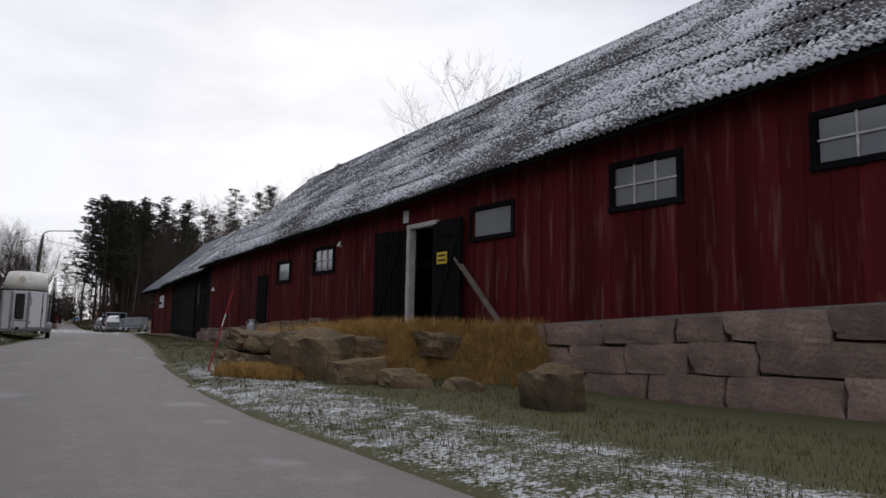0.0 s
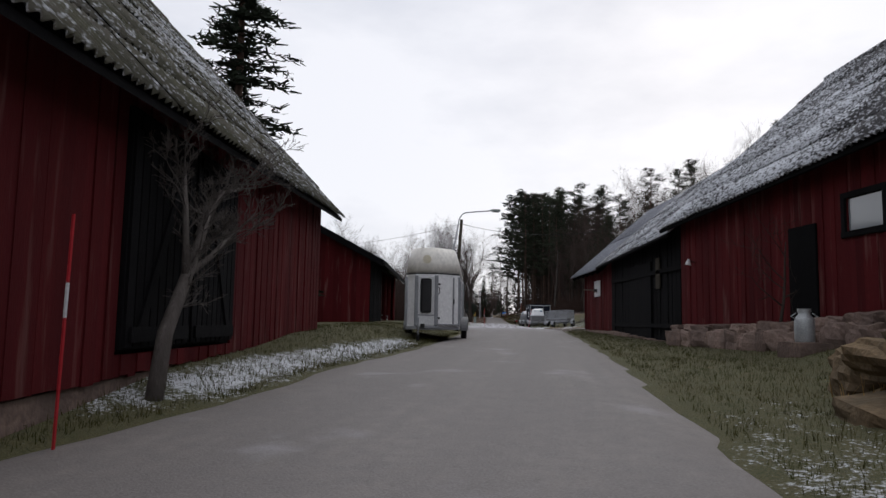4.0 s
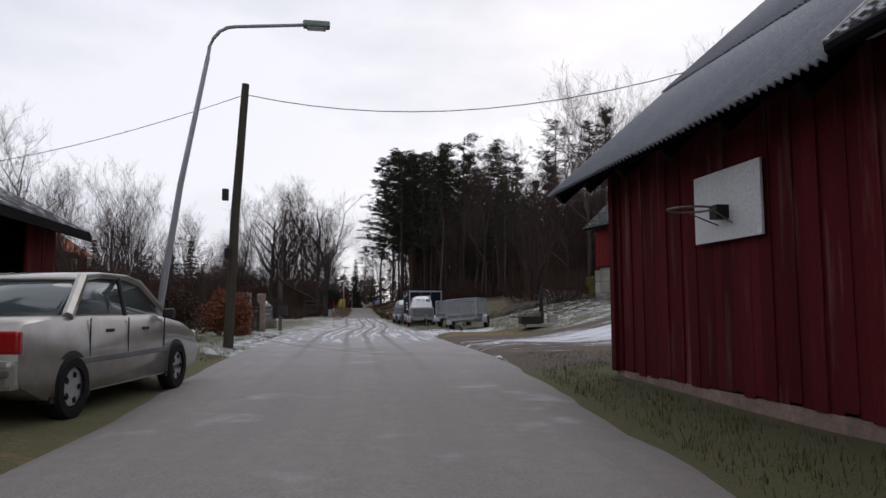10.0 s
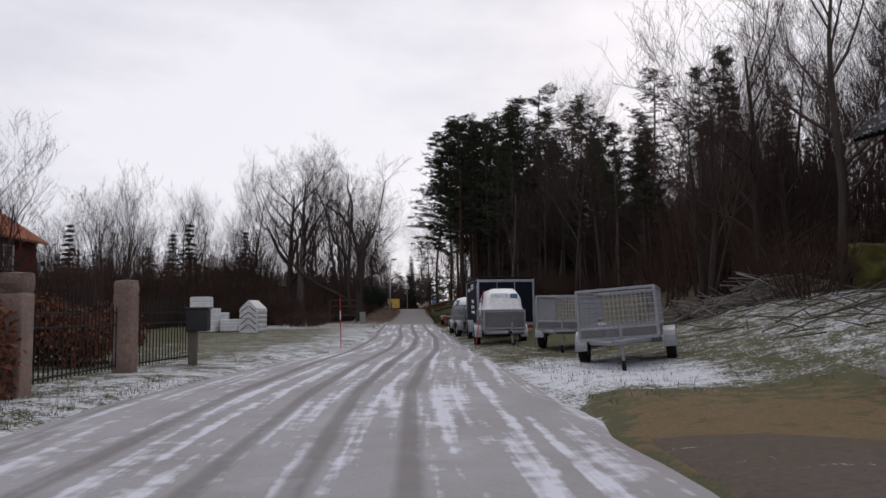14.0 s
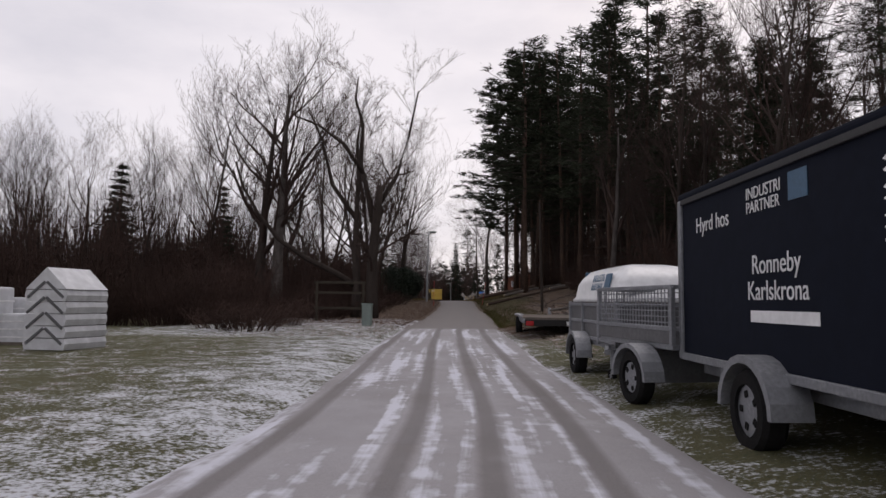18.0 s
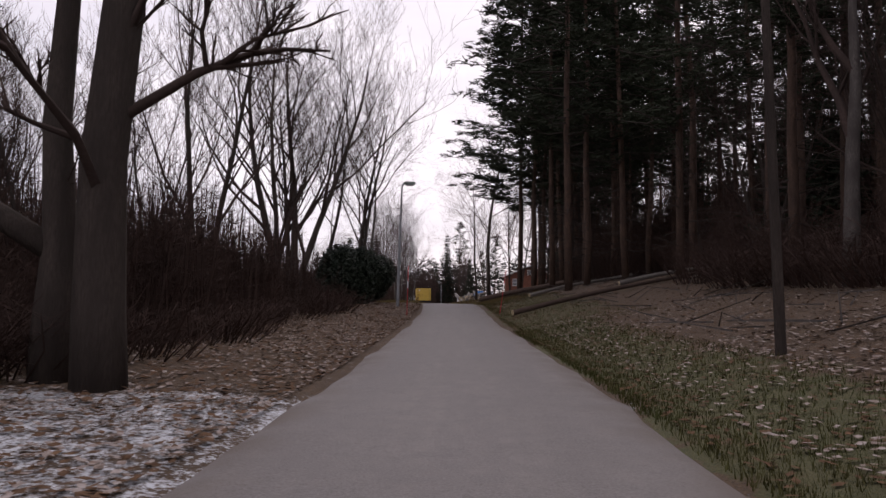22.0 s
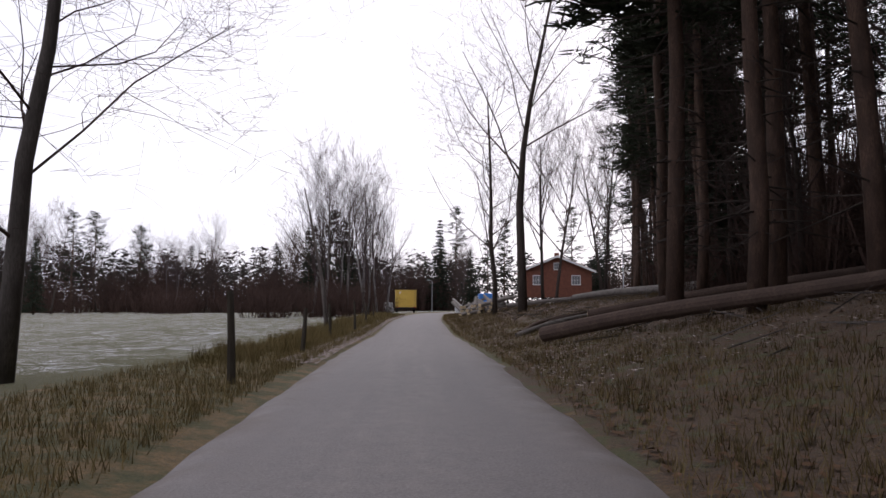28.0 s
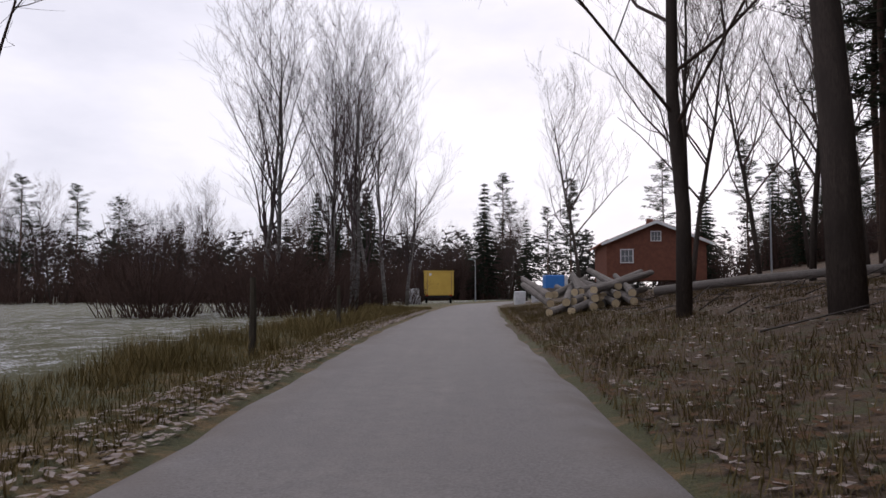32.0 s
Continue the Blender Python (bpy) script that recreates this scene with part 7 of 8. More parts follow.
make_tree("pine_tree", "wide-crowned Scots pine reaching over the road from the wood edge", 11.0, 147.5, 0, *(lambda q: (q[0], q[1], PINE_BARK, NEEDLE))(pine_tree(141, 24, .2, .3, 5.6, .6)))
make_tree("pine_tree", "Scots pine with layered boughs at the wood edge", 11.6, 137.0, 20, *(lambda q: (q[0], q[1], PINE_BARK, NEEDLE))(pine_tree(142, 23, .19, .4, 4.2, .5)))
count = 0
while count < 185:
    y = rng.uniform(66, 188)
    x = lerp(ROAD_R, y) + (9.0 + .28 * max(0, y - 160) if y > 108 else 8.5) + rng.random() ** 1.3 * 32
    if (9 < x < 19 and y < 66) or (y > 176 and x > 36):
        continue
    kind = rng.random()
    if y < 110:
        if kind < .2:
            plant(rng.choice(PINES), x, y, rng.uniform(0, 360), rng.uniform(.38, .55))
        elif x < 26:
            plant(rng.choice(BARES), x, y, rng.uniform(0, 360), rng.uniform(.65, .9))
    elif kind < .66 and x < 34:
        plant(rng.choice(PINES), x, y, rng.uniform(0, 360), rng.uniform(.75, 1.1), tilt=rng.uniform(-3, 3))
    elif kind < .78:
        plant(rng.choice(SPRUCES), x, y, rng.uniform(0, 360), rng.uniform(.7, 1.2))
    else:
        plant(rng.choice(BARES), x, y, rng.uniform(0, 360), rng.uniform(.8, 1.25))
    count += 1
for _ in range(9):
    plant(rng.choice(PINES), rng.uniform(15, 24), rng.uniform(94, 112), rng.uniform(0, 360), rng.uniform(.45, .62), tilt=rng.uniform(-3, 3))
# wood behind the stone barn and beyond the long barn
for _ in range(26):
    x, y = rng.uniform(22, 46), rng.uniform(60, 92)
    plant(rng.choice(BARES), x, y, rng.uniform(0, 360), rng.uniform(.8, 1.05))
for x, y, s in ((13.5, 66, 1.0), (21.5, 68, 1.1), (11.5, 70, .9), (25, 63, 1.1), (14.5, 72, 1.1), (23, 66, 1.2), (17.5, 69, 1.2)):
    plant(BARES[rng.randrange(2)], x, y, rng.uniform(0, 360), s * .95)
plant(BIRCHES[0], 15.2, 21.0, 30, 1.3)
plant(BIRCHES[1], 22, 12, 60, 1.0)
# spruce and trees west of the road
plant(SPRUCES[0], -11.0, 27.5, 0, 1.25)
for x, y, k, s in ((-9.5, 62, 1, .62), (-13, 66, 0, .6), (-11, 72, 1, .7), (-17, 72, 1, .8), (-15, 100, 1, .7), (-20, 108, 2, .7), (-10, 112, 1, .75), (-26, 104, 0, .7), (-6.5, 69, 1, .45), (-8, 54, 1, .5), (-11, 56, 0, .62), (-7, 118, 1, .9), (-5, 108, 1, .7), (-9, 104, 2, .8)):
    plant(BARES[k], x, y, rng.uniform(0, 360), s)
for x, y, s in ((-17, 112, .75), (-11.5, 116, .8), (-23, 125, .7), (-14, 106, .78), (-24, 108, .8), (-9.5, 110, .55)):
    plant(SPRUCES[1], x, y, rng.uniform(0, 360), s)
# far tree lines round the field and beyond the houses
for _ in range(150):
    x = rng.uniform(-120, 18)
    y = 262 + rng.uniform(-12, 30) - .1 * abs(x + 30) + (8 if x > 4 else 0)
    r = rng.random()
    plant(rng.choice(BARES[1:] + BIRCHES) if r < .76 else (SPRUCES[0] if r < .9 else PINES[2]), x, y, rng.uniform(0, 360), rng.uniform(.75, 1.25))
for _ in range(44):
    y = rng.uniform(262, 300)
    plant(rng.choice(PINES + SPRUCES) if rng.random() < .65 else rng.choice(BARES), lerp(ROAD_R, y) + 4 + rng.random() * 70, y, rng.uniform(0, 360), rng.uniform(.7, 1.1))
for _ in range(40):
    y = rng.uniform(135, 255)
    x = -44 - rng.random() * 50
    plant(rng.choice(BARES + SPRUCES[:1]), x, y, rng.uniform(0, 360), rng.uniform(.7, 1.1))
for x, y, k, s in ((-3.0, 190, 0, 1.12), (-1.8, 187, 1, 1.1), (-.5, 194, 1, 1.22), (1.0, 190, 0, 1.15), (1.9, 197, 1, 1.1), (2.5, 205, 0, 1.05), (.4, 202, 0, 1.1), (1.6, 186.5, 1, .85), (-2.2, 201, 1, 1.15)):
    plant(BIRCHES[k], x, y, rng.uniform(0, 360), s)
for x, y, s in ((16, 190, 1.15), (18.5, 197, 1.2), (21, 189, 1.1), (24, 201, 1.2), (14.2, 206, 1.0), (27.5, 196, 1.2), (30, 207, 1.1), (33, 199, 1.2)):
    plant(BARES[2], x, y, rng.uniform(0, 360), s)
for x, y, s in ((14.5, 243, .7), (17.5, 247, .62), (20, 244, .78), (30, 240, .8), (33, 236, .72), (36, 243, .85), (39, 232, .8), (28, 212, .55)):
    plant(rng.choice(SPRUCES[:1] + PINES[2:4]), x, y, rng.uniform(0, 360), s)
# thickets
for _ in range(50):
    y = rng.uniform(122, 185)
    plant(rng.choice(MASSES), lerp(ROAD_R, y) + 10.5 + .25 * max(0, y - 160) + rng.random() * 26, y, rng.uniform(0, 360), 1.2, sz=rng.uniform(.55, .95))
for _ in range(84):
    y = rng.uniform(60, 178)
    x = lerp(ROAD_R, y) + 11.5 + .25 * max(0, y - 160) + rng.random() ** 1.2 * 30
    if x < 20 and y < 64:
        continue
    plant(rng.choice(MASSES), x, y, rng.uniform(0, 360), 1.15, sz=rng.uniform(.5, .9))
for _ in range(66):
    x = rng.uniform(-120, 12)
    plant(rng.choice(MASSES), x, rng.uniform(254, 270), rng.uniform(0, 360), 1.8, sz=rng.uniform(.6, 1.1))
for _ in range(40):
    x, y = rng.uniform(20, 66), rng.uniform(200, 252)
    if x > 34 or (y > 240 and x > lerp(ROAD_R, y) + 5):
        plant(rng.choice(MASSES), x, y, rng.uniform(0, 360), 1.5, sz=rng.uniform(.4, .75))
for _ in range(22):
    plant(rng.choice(PINES + SPRUCES), rng.uniform(32, 66), rng.uniform(200, 250), rng.uniform(0, 360), rng.uniform(.5, .75))
for _ in range(46):
    y = rng.uniform(92, 131)
    plant(rng.choice(MASSES), lerp(ROAD_L, y) - 8.5 - rng.random() * 24, y, rng.uniform(0, 360), 1.0, sz=rng.uniform(.35, .75))
for _ in range(13):
    y = rng.uniform(106, 119)
    plant(rng.choice(MASSES), lerp(ROAD_L, y) - 4.6 - rng.random() * 5, y, rng.uniform(0, 360), .8, sz=rng.uniform(.3, .6))
for _ in range(40):
    y = rng.uniform(70, 100)
    x = -13 - rng.random() * 22 + 4 * ease(90, 98, y)
    plant(rng.choice(MASSES), x, y, rng.uniform(0, 360), .9, sz=rng.uniform(.4, .72))
for _ in range(36):
    y = rng.uniform(93, 116)
    plant(rng.choice(BUSHES), lerp(ROAD_R, y) + 6.5 + rng.random() * 6, y, rng.uniform(0, 360), rng.uniform(.8, 1.4), sz=rng.uniform(.4, .8))
for _ in range(16):
    x, y = rng.uniform(-30, -9), rng.uniform(94, 130)
    plant(rng.choice(BARES), x, y, rng.uniform(0, 360), rng.uniform(.5, .8))
for _ in range(110):
    y = rng.uniform(88, 130)
    d = 4.0 + rng.random() ** 1.5 * 20
    plant(rng.choice(BUSHES), lerp(ROAD_L, y) - d, y, rng.uniform(0, 360), rng.uniform(.7, 1.2), sz=rng.uniform(.3, .5) if d < 5.5 else rng.uniform(.6, 1.1))
for _ in range(90):
    y = rng.uniform(62, 170)
    x = lerp(ROAD_R, y) + 7.5 + rng.random() * 16
    plant(rng.choice(BUSHES), x, y, rng.uniform(0, 360), rng.uniform(.7, 1.4))
for _ in range(60):
    x, y = rng.uniform(-30, -4), rng.uniform(66, 108)
    if x > -14 and 66 < y < 92:
        continue
    plant(rng.choice(BUSHES), x, y, rng.uniform(0, 360), rng.uniform(.7, 1.3))
def far_wood():
    """The wooded rise that closes the view behind the bend."""
    rg = random.Random(77)
    verts, faces = [], []
    for _ in range(620):
        x, y = rg.uniform(-150, 170), rg.uniform(288, 330)
        h, z0 = rg.uniform(8, 15), ground_z(x, y) - .5
        for _ in range(38):
            f = rg.random() ** .8
            wd = (1 - f) * 2.6 + .3
            c = Vector((x + rg.uniform(-wd, wd), y + rg.uniform(-wd, wd), z0 + f * h))
            tufts(verts, faces, rg, c, 2.2, 2, .5, .5, .16)
    ob = new("far_wood", raw_mesh("far_wood", verts, faces, BRUSH_DARK))
    tagged(ob, "dense dark mixed wood beyond the bend", "wood", kind="stuff")
far_wood()
THIN_BUSH = [bush_mesh(420 + i, 1.3, 2.2, 30, BRUSH) for i in range(3)]
def undergrowth(name, label, spots):
    """Many thin bushes in one mesh: spots are (x, y, width, height)."""
    rg = random.Random(len(spots))
    forms = []
    for me in THIN_BUSH:
        co = np.empty(len(me.vertices) * 3, np.float32)
        me.vertices.foreach_get("co", co)
        forms.append((co.reshape(-1, 3), [tuple(p.vertices) for p in me.polygons]))
    verts, faces = [], []
    for x, y, w, h in spots:
        co, fs = forms[rg.randrange(3)]
        a = rg.uniform(0, 6.28)
        turn = np.array([[math.cos(a) * w, math.sin(a) * w, 0], [-math.sin(a) * w, math.cos(a) * w, 0], [0, 0, h]])
        k = len(verts)
        verts += (co @ turn + (x, y, ground_z(x, y))).tolist()
        faces += [tuple(i + k for i in f) for f in fs]
    tagged(new(name, raw_mesh(name, verts, faces, BRUSH)), label, "undergrowth", kind="stuff")
spots = []
for _ in range(170):
    y = rng.uniform(97, 132)
    d = 2.9 + rng.random() ** 1.2 * 7
    if abs(y - 122.5) > 3 or d > 4:
        spots.append((lerp(ROAD_L, y) - d, y, rng.uniform(.6, 1.0), rng.uniform(.3, .55) if d < 4.2 else rng.uniform(.5, 1.0)))
undergrowth("verge_undergrowth", "brown leafless undergrowth behind the leafy verge", spots)
undergrowth("field_undergrowth", "brown leafless scrub along the far field edge", [(rng.uniform(-100, 2), rng.uniform(240, 254), q, q) for q in [rng.uniform(1.6, 2.8) for _ in range(70)]])
spots = []
for _ in range(50):
    y = rng.uniform(180, 214)
    q = rng.uniform(1.0, 1.7)
    spots.append((lerp(ROAD_L, y) - 3.0 - rng.random() * 8, y, q, q))
undergrowth("roadside_undergrowth", "brown leafless scrub under the birches", spots)
for o in PINES + SPRUCES + BARES + BIRCHES + BUSHES + MASSES:
    o.location.z = ground_z(o.location.x, o.location.y)

def leaf_bush(name, label, x, y, sx, sy, sz, material, n, size, seed, category="bush"):
    """A dense bush of many small leaves with an uneven outline."""
    rg = random.Random(seed)
    b = thing(name, x, y, ground_z(x, y), label, category)
    verts, faces = [], []
    lobes = [(Vector((rg.uniform(-.6, .6) * sx, rg.uniform(-.6, .6) * sy, rg.uniform(.25, .7) * sz)), rg.uniform(.35, .6)) for _ in range(14)]
    for _ in range(n):
        c, q = rg.choice(lobes)
        d = Vector((rg.gauss(0, 1), rg.gauss(0, 1), rg.gauss(0, 1))).normalized() * (rg.random() ** .35)
        p = c + Vector((d.x * q * sx, d.y * q * sy, d.z * q * sz * .8))
        p.z = max(.02, p.z)
        u = Vector((rg.uniform(-1, 1), rg.uniform(-1, 1), rg.uniform(-1, 1))).normalized()
        v = u.cross(Vector((rg.uniform(-1, 1), rg.uniform(-1, 1), rg.uniform(-1, 1)))).normalized()
        s = size * rg.uniform(.6, 1.3)
        k = len(verts)
        verts += [tuple(p - u * s), tuple(p + v * s * .45), tuple(p + u * s), tuple(p - v * s * .45)]
        faces.append((k, k + 1, k + 2, k + 3))
    part("leaves", raw_mesh("leaves", verts, faces, material), None, b)
    bm = bmesh.new()
    for _ in range(14):
        c, q = rg.choice(lobes)
        tube(bm, [(rg.uniform(-.2, .2) * sx, rg.uniform(-.2, .2) * sy, -.1), tuple(c * .6), tuple(c)], [.05, .035, .012], 4, False)
    part("stem", bm, BARK, b)
    return b
leaf_bush("evergreen_bush", "large dark evergreen bush overgrown with ivy", .1, 126.3, 1.95, 2.0, 2.75, IVY, 46000, .075, 71)
leaf_bush("hedge", "russet beech hedge clipped beside the gate", -4.05, 57.3, .8, 1.1, 1.7, HEDGE, 9000, .06, 72, "hedge")
leaf_bush("hedge", "russet beech hedge behind the gate", -5.0, 63.2, 1.3, 1.6, 1.5, HEDGE, 9000, .06, 73, "hedge")
leaf_bush("garden_bush", "brown leafless garden shrub with a few leaves", -4.9, 52.0, 1.0, 1.2, 1.7, BRUSH, 4200, .05, 74)

# shrub by the west barn door and by the east wall
gnarled("wall_shrub", "bare twisted pale shrub against the red barn wall", -6.6, 10.95, [
    ([(0, 0, -.15), (0, .23, .65), (.05, .64, 1.3), (.05, 1.0, 1.75), (0, 1.35, 2.1)], .095, .04),
    ([(.05, .64, 1.3), (.1, 1.25, 1.55), (.1, 2.1, 1.95)], .05, .02),
    ([(.05, .6, 1.25), (0, .62, 2.0), (-.05, .66, 2.45)], .045, .018),
    ([(0, 1.0, 1.75), (.05, 1.7, 2.4), (.05, 2.5, 2.6)], .04, .015)], 213, 9, .75, BARK_PALE, BARK_PALE, .005)
single("wall_shrub", "thin bare climbing shrub on the long barn wall", wall_a(18.6) - .35, 18.6, 40, ((83, 3.0, .05), dict(levels=4, kids=(7, 4, 3), first=.25, spread=.6, up=.4, twig=.005)), BARK, BARK)

# ---- boulders of the terrace ----
def boulder_wall():
    g = "terrace boulders"
    meshes = [rock_mesh("boulder", 500 + i, BOULDER, 6, .26, .12) for i in range(7)]
    rg = random.Random(3)
    def lay(x, y, z, a, b, c, turn=20, lab="brown mossy boulder in the terrace edge"):
        t = new("boulder", meshes[rg.randrange(7)])
        t.matrix_world = pose(x, y, z, rg.uniform(-7, 7), rg.uniform(-7, 7), rg.uniform(-turn, turn)) @ Matrix.Diagonal((a, b, c, 1))
        tagged(t, lab, "boulder", g)
    # the big block, then two courses of slabs running north from it
    lay(.55, 5.1, .5, 1.2, 1.75, 1.35, 6, "large flat-faced boulder in the terrace wall")
    for y, w, h in ((6.55, 1.2, .62), (7.75, 1.25, .55), (8.95, 1.15, .6), (10.1, 1.2, .55), (11.2, .95, .5)):
        x = lerp(TERRACE, y) - .15
        lay(x, y, .38, 1.0, w, h, 8)
    for y, w, h in ((6.3, 1.5, .52), (7.7, 1.3, .46), (9.2, 1.6, .5), (10.7, 1.3, .44)):
        x = lerp(TERRACE, y) + .02
        lay(x, y, .93, 1.0, w, h, 6, "flat slab on top of the terrace wall")
    # stones half sunk in the straw bank
    for x, y, z, a, b, c in ((.95, 3.9, .3, 1.0, .9, .75), (1.45, 4.5, .85, .8, .75, .5), (1.5, 3.1, .2, .9, .8, .6), (2.6, 3.7, .95, .8, .7, .5), (2.3, 2.3, .15, .7, .6, .45), (1.95, -.6, .3, .75, .75, .85), (1.2, 11.9, .65, .9, .9, .6), (1.9, 13.2, .75, .8, .9, .55)):
        lay(x, y, z, a, b, c, 25, "rough boulder sunk in the straw bank")
boulder_wall()

# ---- small things along the way ----
def snow_stake(x, y, label, h=1.75, tilt=0.0, roll=0.0):
    s = thing("snow_stake", x, y, ground_z(x, y), label, "snow stake", group="snow stakes")
    s.matrix_world = s.matrix_world @ pose(0, 0, 0, roll, tilt, 0)
    part("lower_pole", pipe([(0, 0, -.1), (0, 0, h * .55)], .014, 6), STAKE_RED, s)
    part("band", pipe([(0, 0, h * .55), (0, 0, h * .7)], .0145, 6), WHITE, s, "white reflective band")
    part("upper_pole", pipe([(0, 0, h * .7), (0, 0, h)], .014, 6), STAKE_RED, s)
snow_stake(-1.1, 7.0, "red snow stake leaning at the verge", 1.85, 14)
snow_stake(-6.5, 9.0, "upright red snow stake on the grass", 1.7, 1)
snow_stake(0.0, 70.3, "upright red snow stake on the frosty verge", 1.55, -1)
snow_stake(3.92, 68.5, "leaning red snow stake by the trailers", 1.65, 9)
snow_stake(2.62, 117.7, "red snow stake in leaf litter", 1.75, 1)
snow_stake(6.05, 118.6, "leaning red snow stake on the mossy verge", 1.65, 8)

def street_lamp(x, y, h, arm, label, lean=0.0, yaw=0, head_l=.55):
    s = thing("street_lamp", x, y, ground_z(x, y), label, "street lamp", yaw)
    part("pole", pipe([(0, 0, -.2), (lean * .5, 0, h * .5), (lean, 0, h * .9)] , [.075, .06, .045], 10), GALV, s)
    pts = [(lean + arm * (1 - math.cos(a)) * .28, 0, h * .9 + h * .1 * math.sin(a)) for a in np.linspace(0, math.pi / 2, 6)] + [(lean + arm, 0, h + .12)]
    part("arm", pipe(pts, .035, 8), GALV, s)
    hd = part("lamp_head", block(lean + arm + head_l / 2, 0, h + .14, head_l, .22, .13, .04), CABINET, s)
    part("lens", block(lean + arm + head_l / 2, 0, h + .06, head_l * .7, .17, .05, .02), PANE, hd)
street_lamp(-3.92, 44.2, 6.5, 1.85, "tall grey street lamp with a long curved arm", .92)
street_lamp(2.15, 123.0, 5.25, .1, "slim galvanised street lamp with a short head", .1, 10, .5)
street_lamp(29.2, 211, 7.0, .5, "distant slim street lamp near the cottage", 0, 160, .5)
street_lamp(8.2, 238, 4.6, .3, "distant slim street lamp by the bend", 0, 180, .5)

pole = thing("utility_pole", -3.05, 48.6, ground_z(-3.05, 48.6), "weathered wooden utility pole with a small box", "utility pole")
part("pole", pipe([(0, 0, -.3), (.12, 0, 3.4), (.32, 0, 6.85)], [.13, .115, .095], 10), WOOD_POLE, pole)
part("meter_box", block(-.12, -.1, 3.9, .16, .14, .3, .02), IRON, pole)
part("meter_box", block(-.05, -.1, 2.4, .14, .12, .25, .02), IRON, pole)
def cable(a, b, sag, label):
    c = new("cable", to_mesh("cable", pipe([tuple(Vector(a).lerp(Vector(b), f) - Vector((0, 0, sag * 4 * f * (1 - f)))) for f in np.linspace(0, 1, 17)], .012, 4), IRON))
    tagged(c, label, "cable")
cable((-2.73, 48.6, 7.45), (-20, 60, 7.0), .7, "overhead cable sagging towards the farmhouse")
cable((-2.73, 48.6, 7.45), (10.5, 42.0, 8.0), 1.2, "overhead cable sagging towards the barns")
pole2 = thing("utility_pole", 7.35, 100.8, ground_z(7.35, 100.8), "slender wooden utility pole at the wood edge", "utility pole")
part("pole", pipe([(0, 0, -.3), (-.12, 0, 5.0)], [.068, .05], 8), BARK, pole2)

def milk_can():
    x, y = 2.75, 16.6
    c = thing("milk_can", x, y, 1.02, "old zinc milk churn on a stone", "milk churn")
    bm = bmesh.new()
    prof = [(.16, 0), (.17, .03), (.17, .38), (.155, .43), (.10, .5), (.10, .55)]
    rings = [[bm.verts.new((r * math.cos(2 * math.pi * i / 20), r * math.sin(2 * math.pi * i / 20), z)) for i in range(20)] for r, z in prof]
    for a, b in zip(rings, rings[1:]):
        for i in range(20):
            bm.faces.new((a[i], a[(i + 1) % 20], b[(i + 1) % 20], b[i]))
    bm.faces.new(rings[0][::-1])
    smooth(part("body", bm, ZINC, c))
    part("lid", pipe([(0, 0, .54), (0, 0, .6)], .115, 16), ZINC, c)
    for s in (1, -1):
        part("handle", pipe([(s * .16, 0, .42), (s * .24, 0, .46), (s * .15, 0, .52)], .012, 6), ZINC, c)
    st = new("boulder", rock_mesh("boulder", 555, STONE, 3, .08, .35))
    st.matrix_world = pose(x, y, .78) @ Matrix.Diagonal((.62, .9, .5, 1))
    tagged(st, "flat granite stone carrying a milk churn", "boulder", "terrace boulders")
milk_can()

pl = thing("plank", 1.2, 1.2, .2, "weathered plank leaning on the barn wall", "plank")
plank_a, plank_b = Vector((4.45, 3.2, .72)), Vector((4.5, 5.95, 3.08))
part("board", block(0, 0, 0, (plank_b - plank_a).length, .15, .05, .006), WOOD, pl)
mid = (plank_a + plank_b) / 2
pl.matrix_world = Matrix.Translation(mid) @ (plank_b - plank_a).to_track_quat("X", "Z").to_matrix().to_4x4()
sg = thing("warning_sign", wall_a(6.45) - .22, 6.45, 3.12, "yellow enamel warning sign with two lines of small print", "sign", 94.8 + 180)
part("plate", block(0, 0, 0, .42, .015, .3, .004), YELLOW_SIGN, sg)
for i in range(2):
    part("print_bar", block(0, -.012, .06 - .12 * i, .32, .006, .05), BLACKPL, sg)
nt = thing("notice", wall_a(8.3) - .08, 8.35, 4.42, "white paper notice under the eave", "notice", 94.8 + 180)
part("sheet", block(0, 0, 0, .26, .012, .34, .003), WHITE, nt)
for x, y, z in ((wall_a(11.85) - .1, 11.85, 3.95), (wall_a(23.3) - .1, 23.3, 3.0)):
    wlamp = thing("wall_lamp", x, y, z, "small white wall lamp on the barn", "wall lamp")
    part("arm", pipe([(.1, 0, 0), (-.1, 0, .06)], .014, 6), IRON, wlamp)
    part("shade", pipe([(-.1, 0, .1), (-.12, 0, -.06)], [.03, .09], 10), WHITE, wlamp)

def chair(x, y, yaw, label):
    c = thing("garden_chair", x, y, .88, label, "chair", yaw, group="white garden chairs")
    part("seat", block(0, 0, .42, .46, .44, .03, .01), WHITE_WORN, c)
    back = part("backrest", block(0, .2, .68, .46, .025, .05, .008), WHITE_WORN, c)
    for i in range(7):
        part("slat", block(-.2 + i * .066, .2, .62, .025, .02, .42, .006), WHITE_WORN, back)
    part("top_rail", block(0, .2, .86, .48, .03, .05, .012), WHITE_WORN, back)
    for sx in (1, -1):
        part("arm", pipe([(sx * .24, .2, .64), (sx * .26, 0, .66), (sx * .25, -.2, .6), (sx * .24, -.2, .42)], .016, 6), WHITE_WORN, c)
        for sy in (1, -1):
            part("leg", pipe([(sx * .2, sy * .19, .42), (sx * .24, sy * .24, 0)], .016, 6), WHITE_WORN, c)
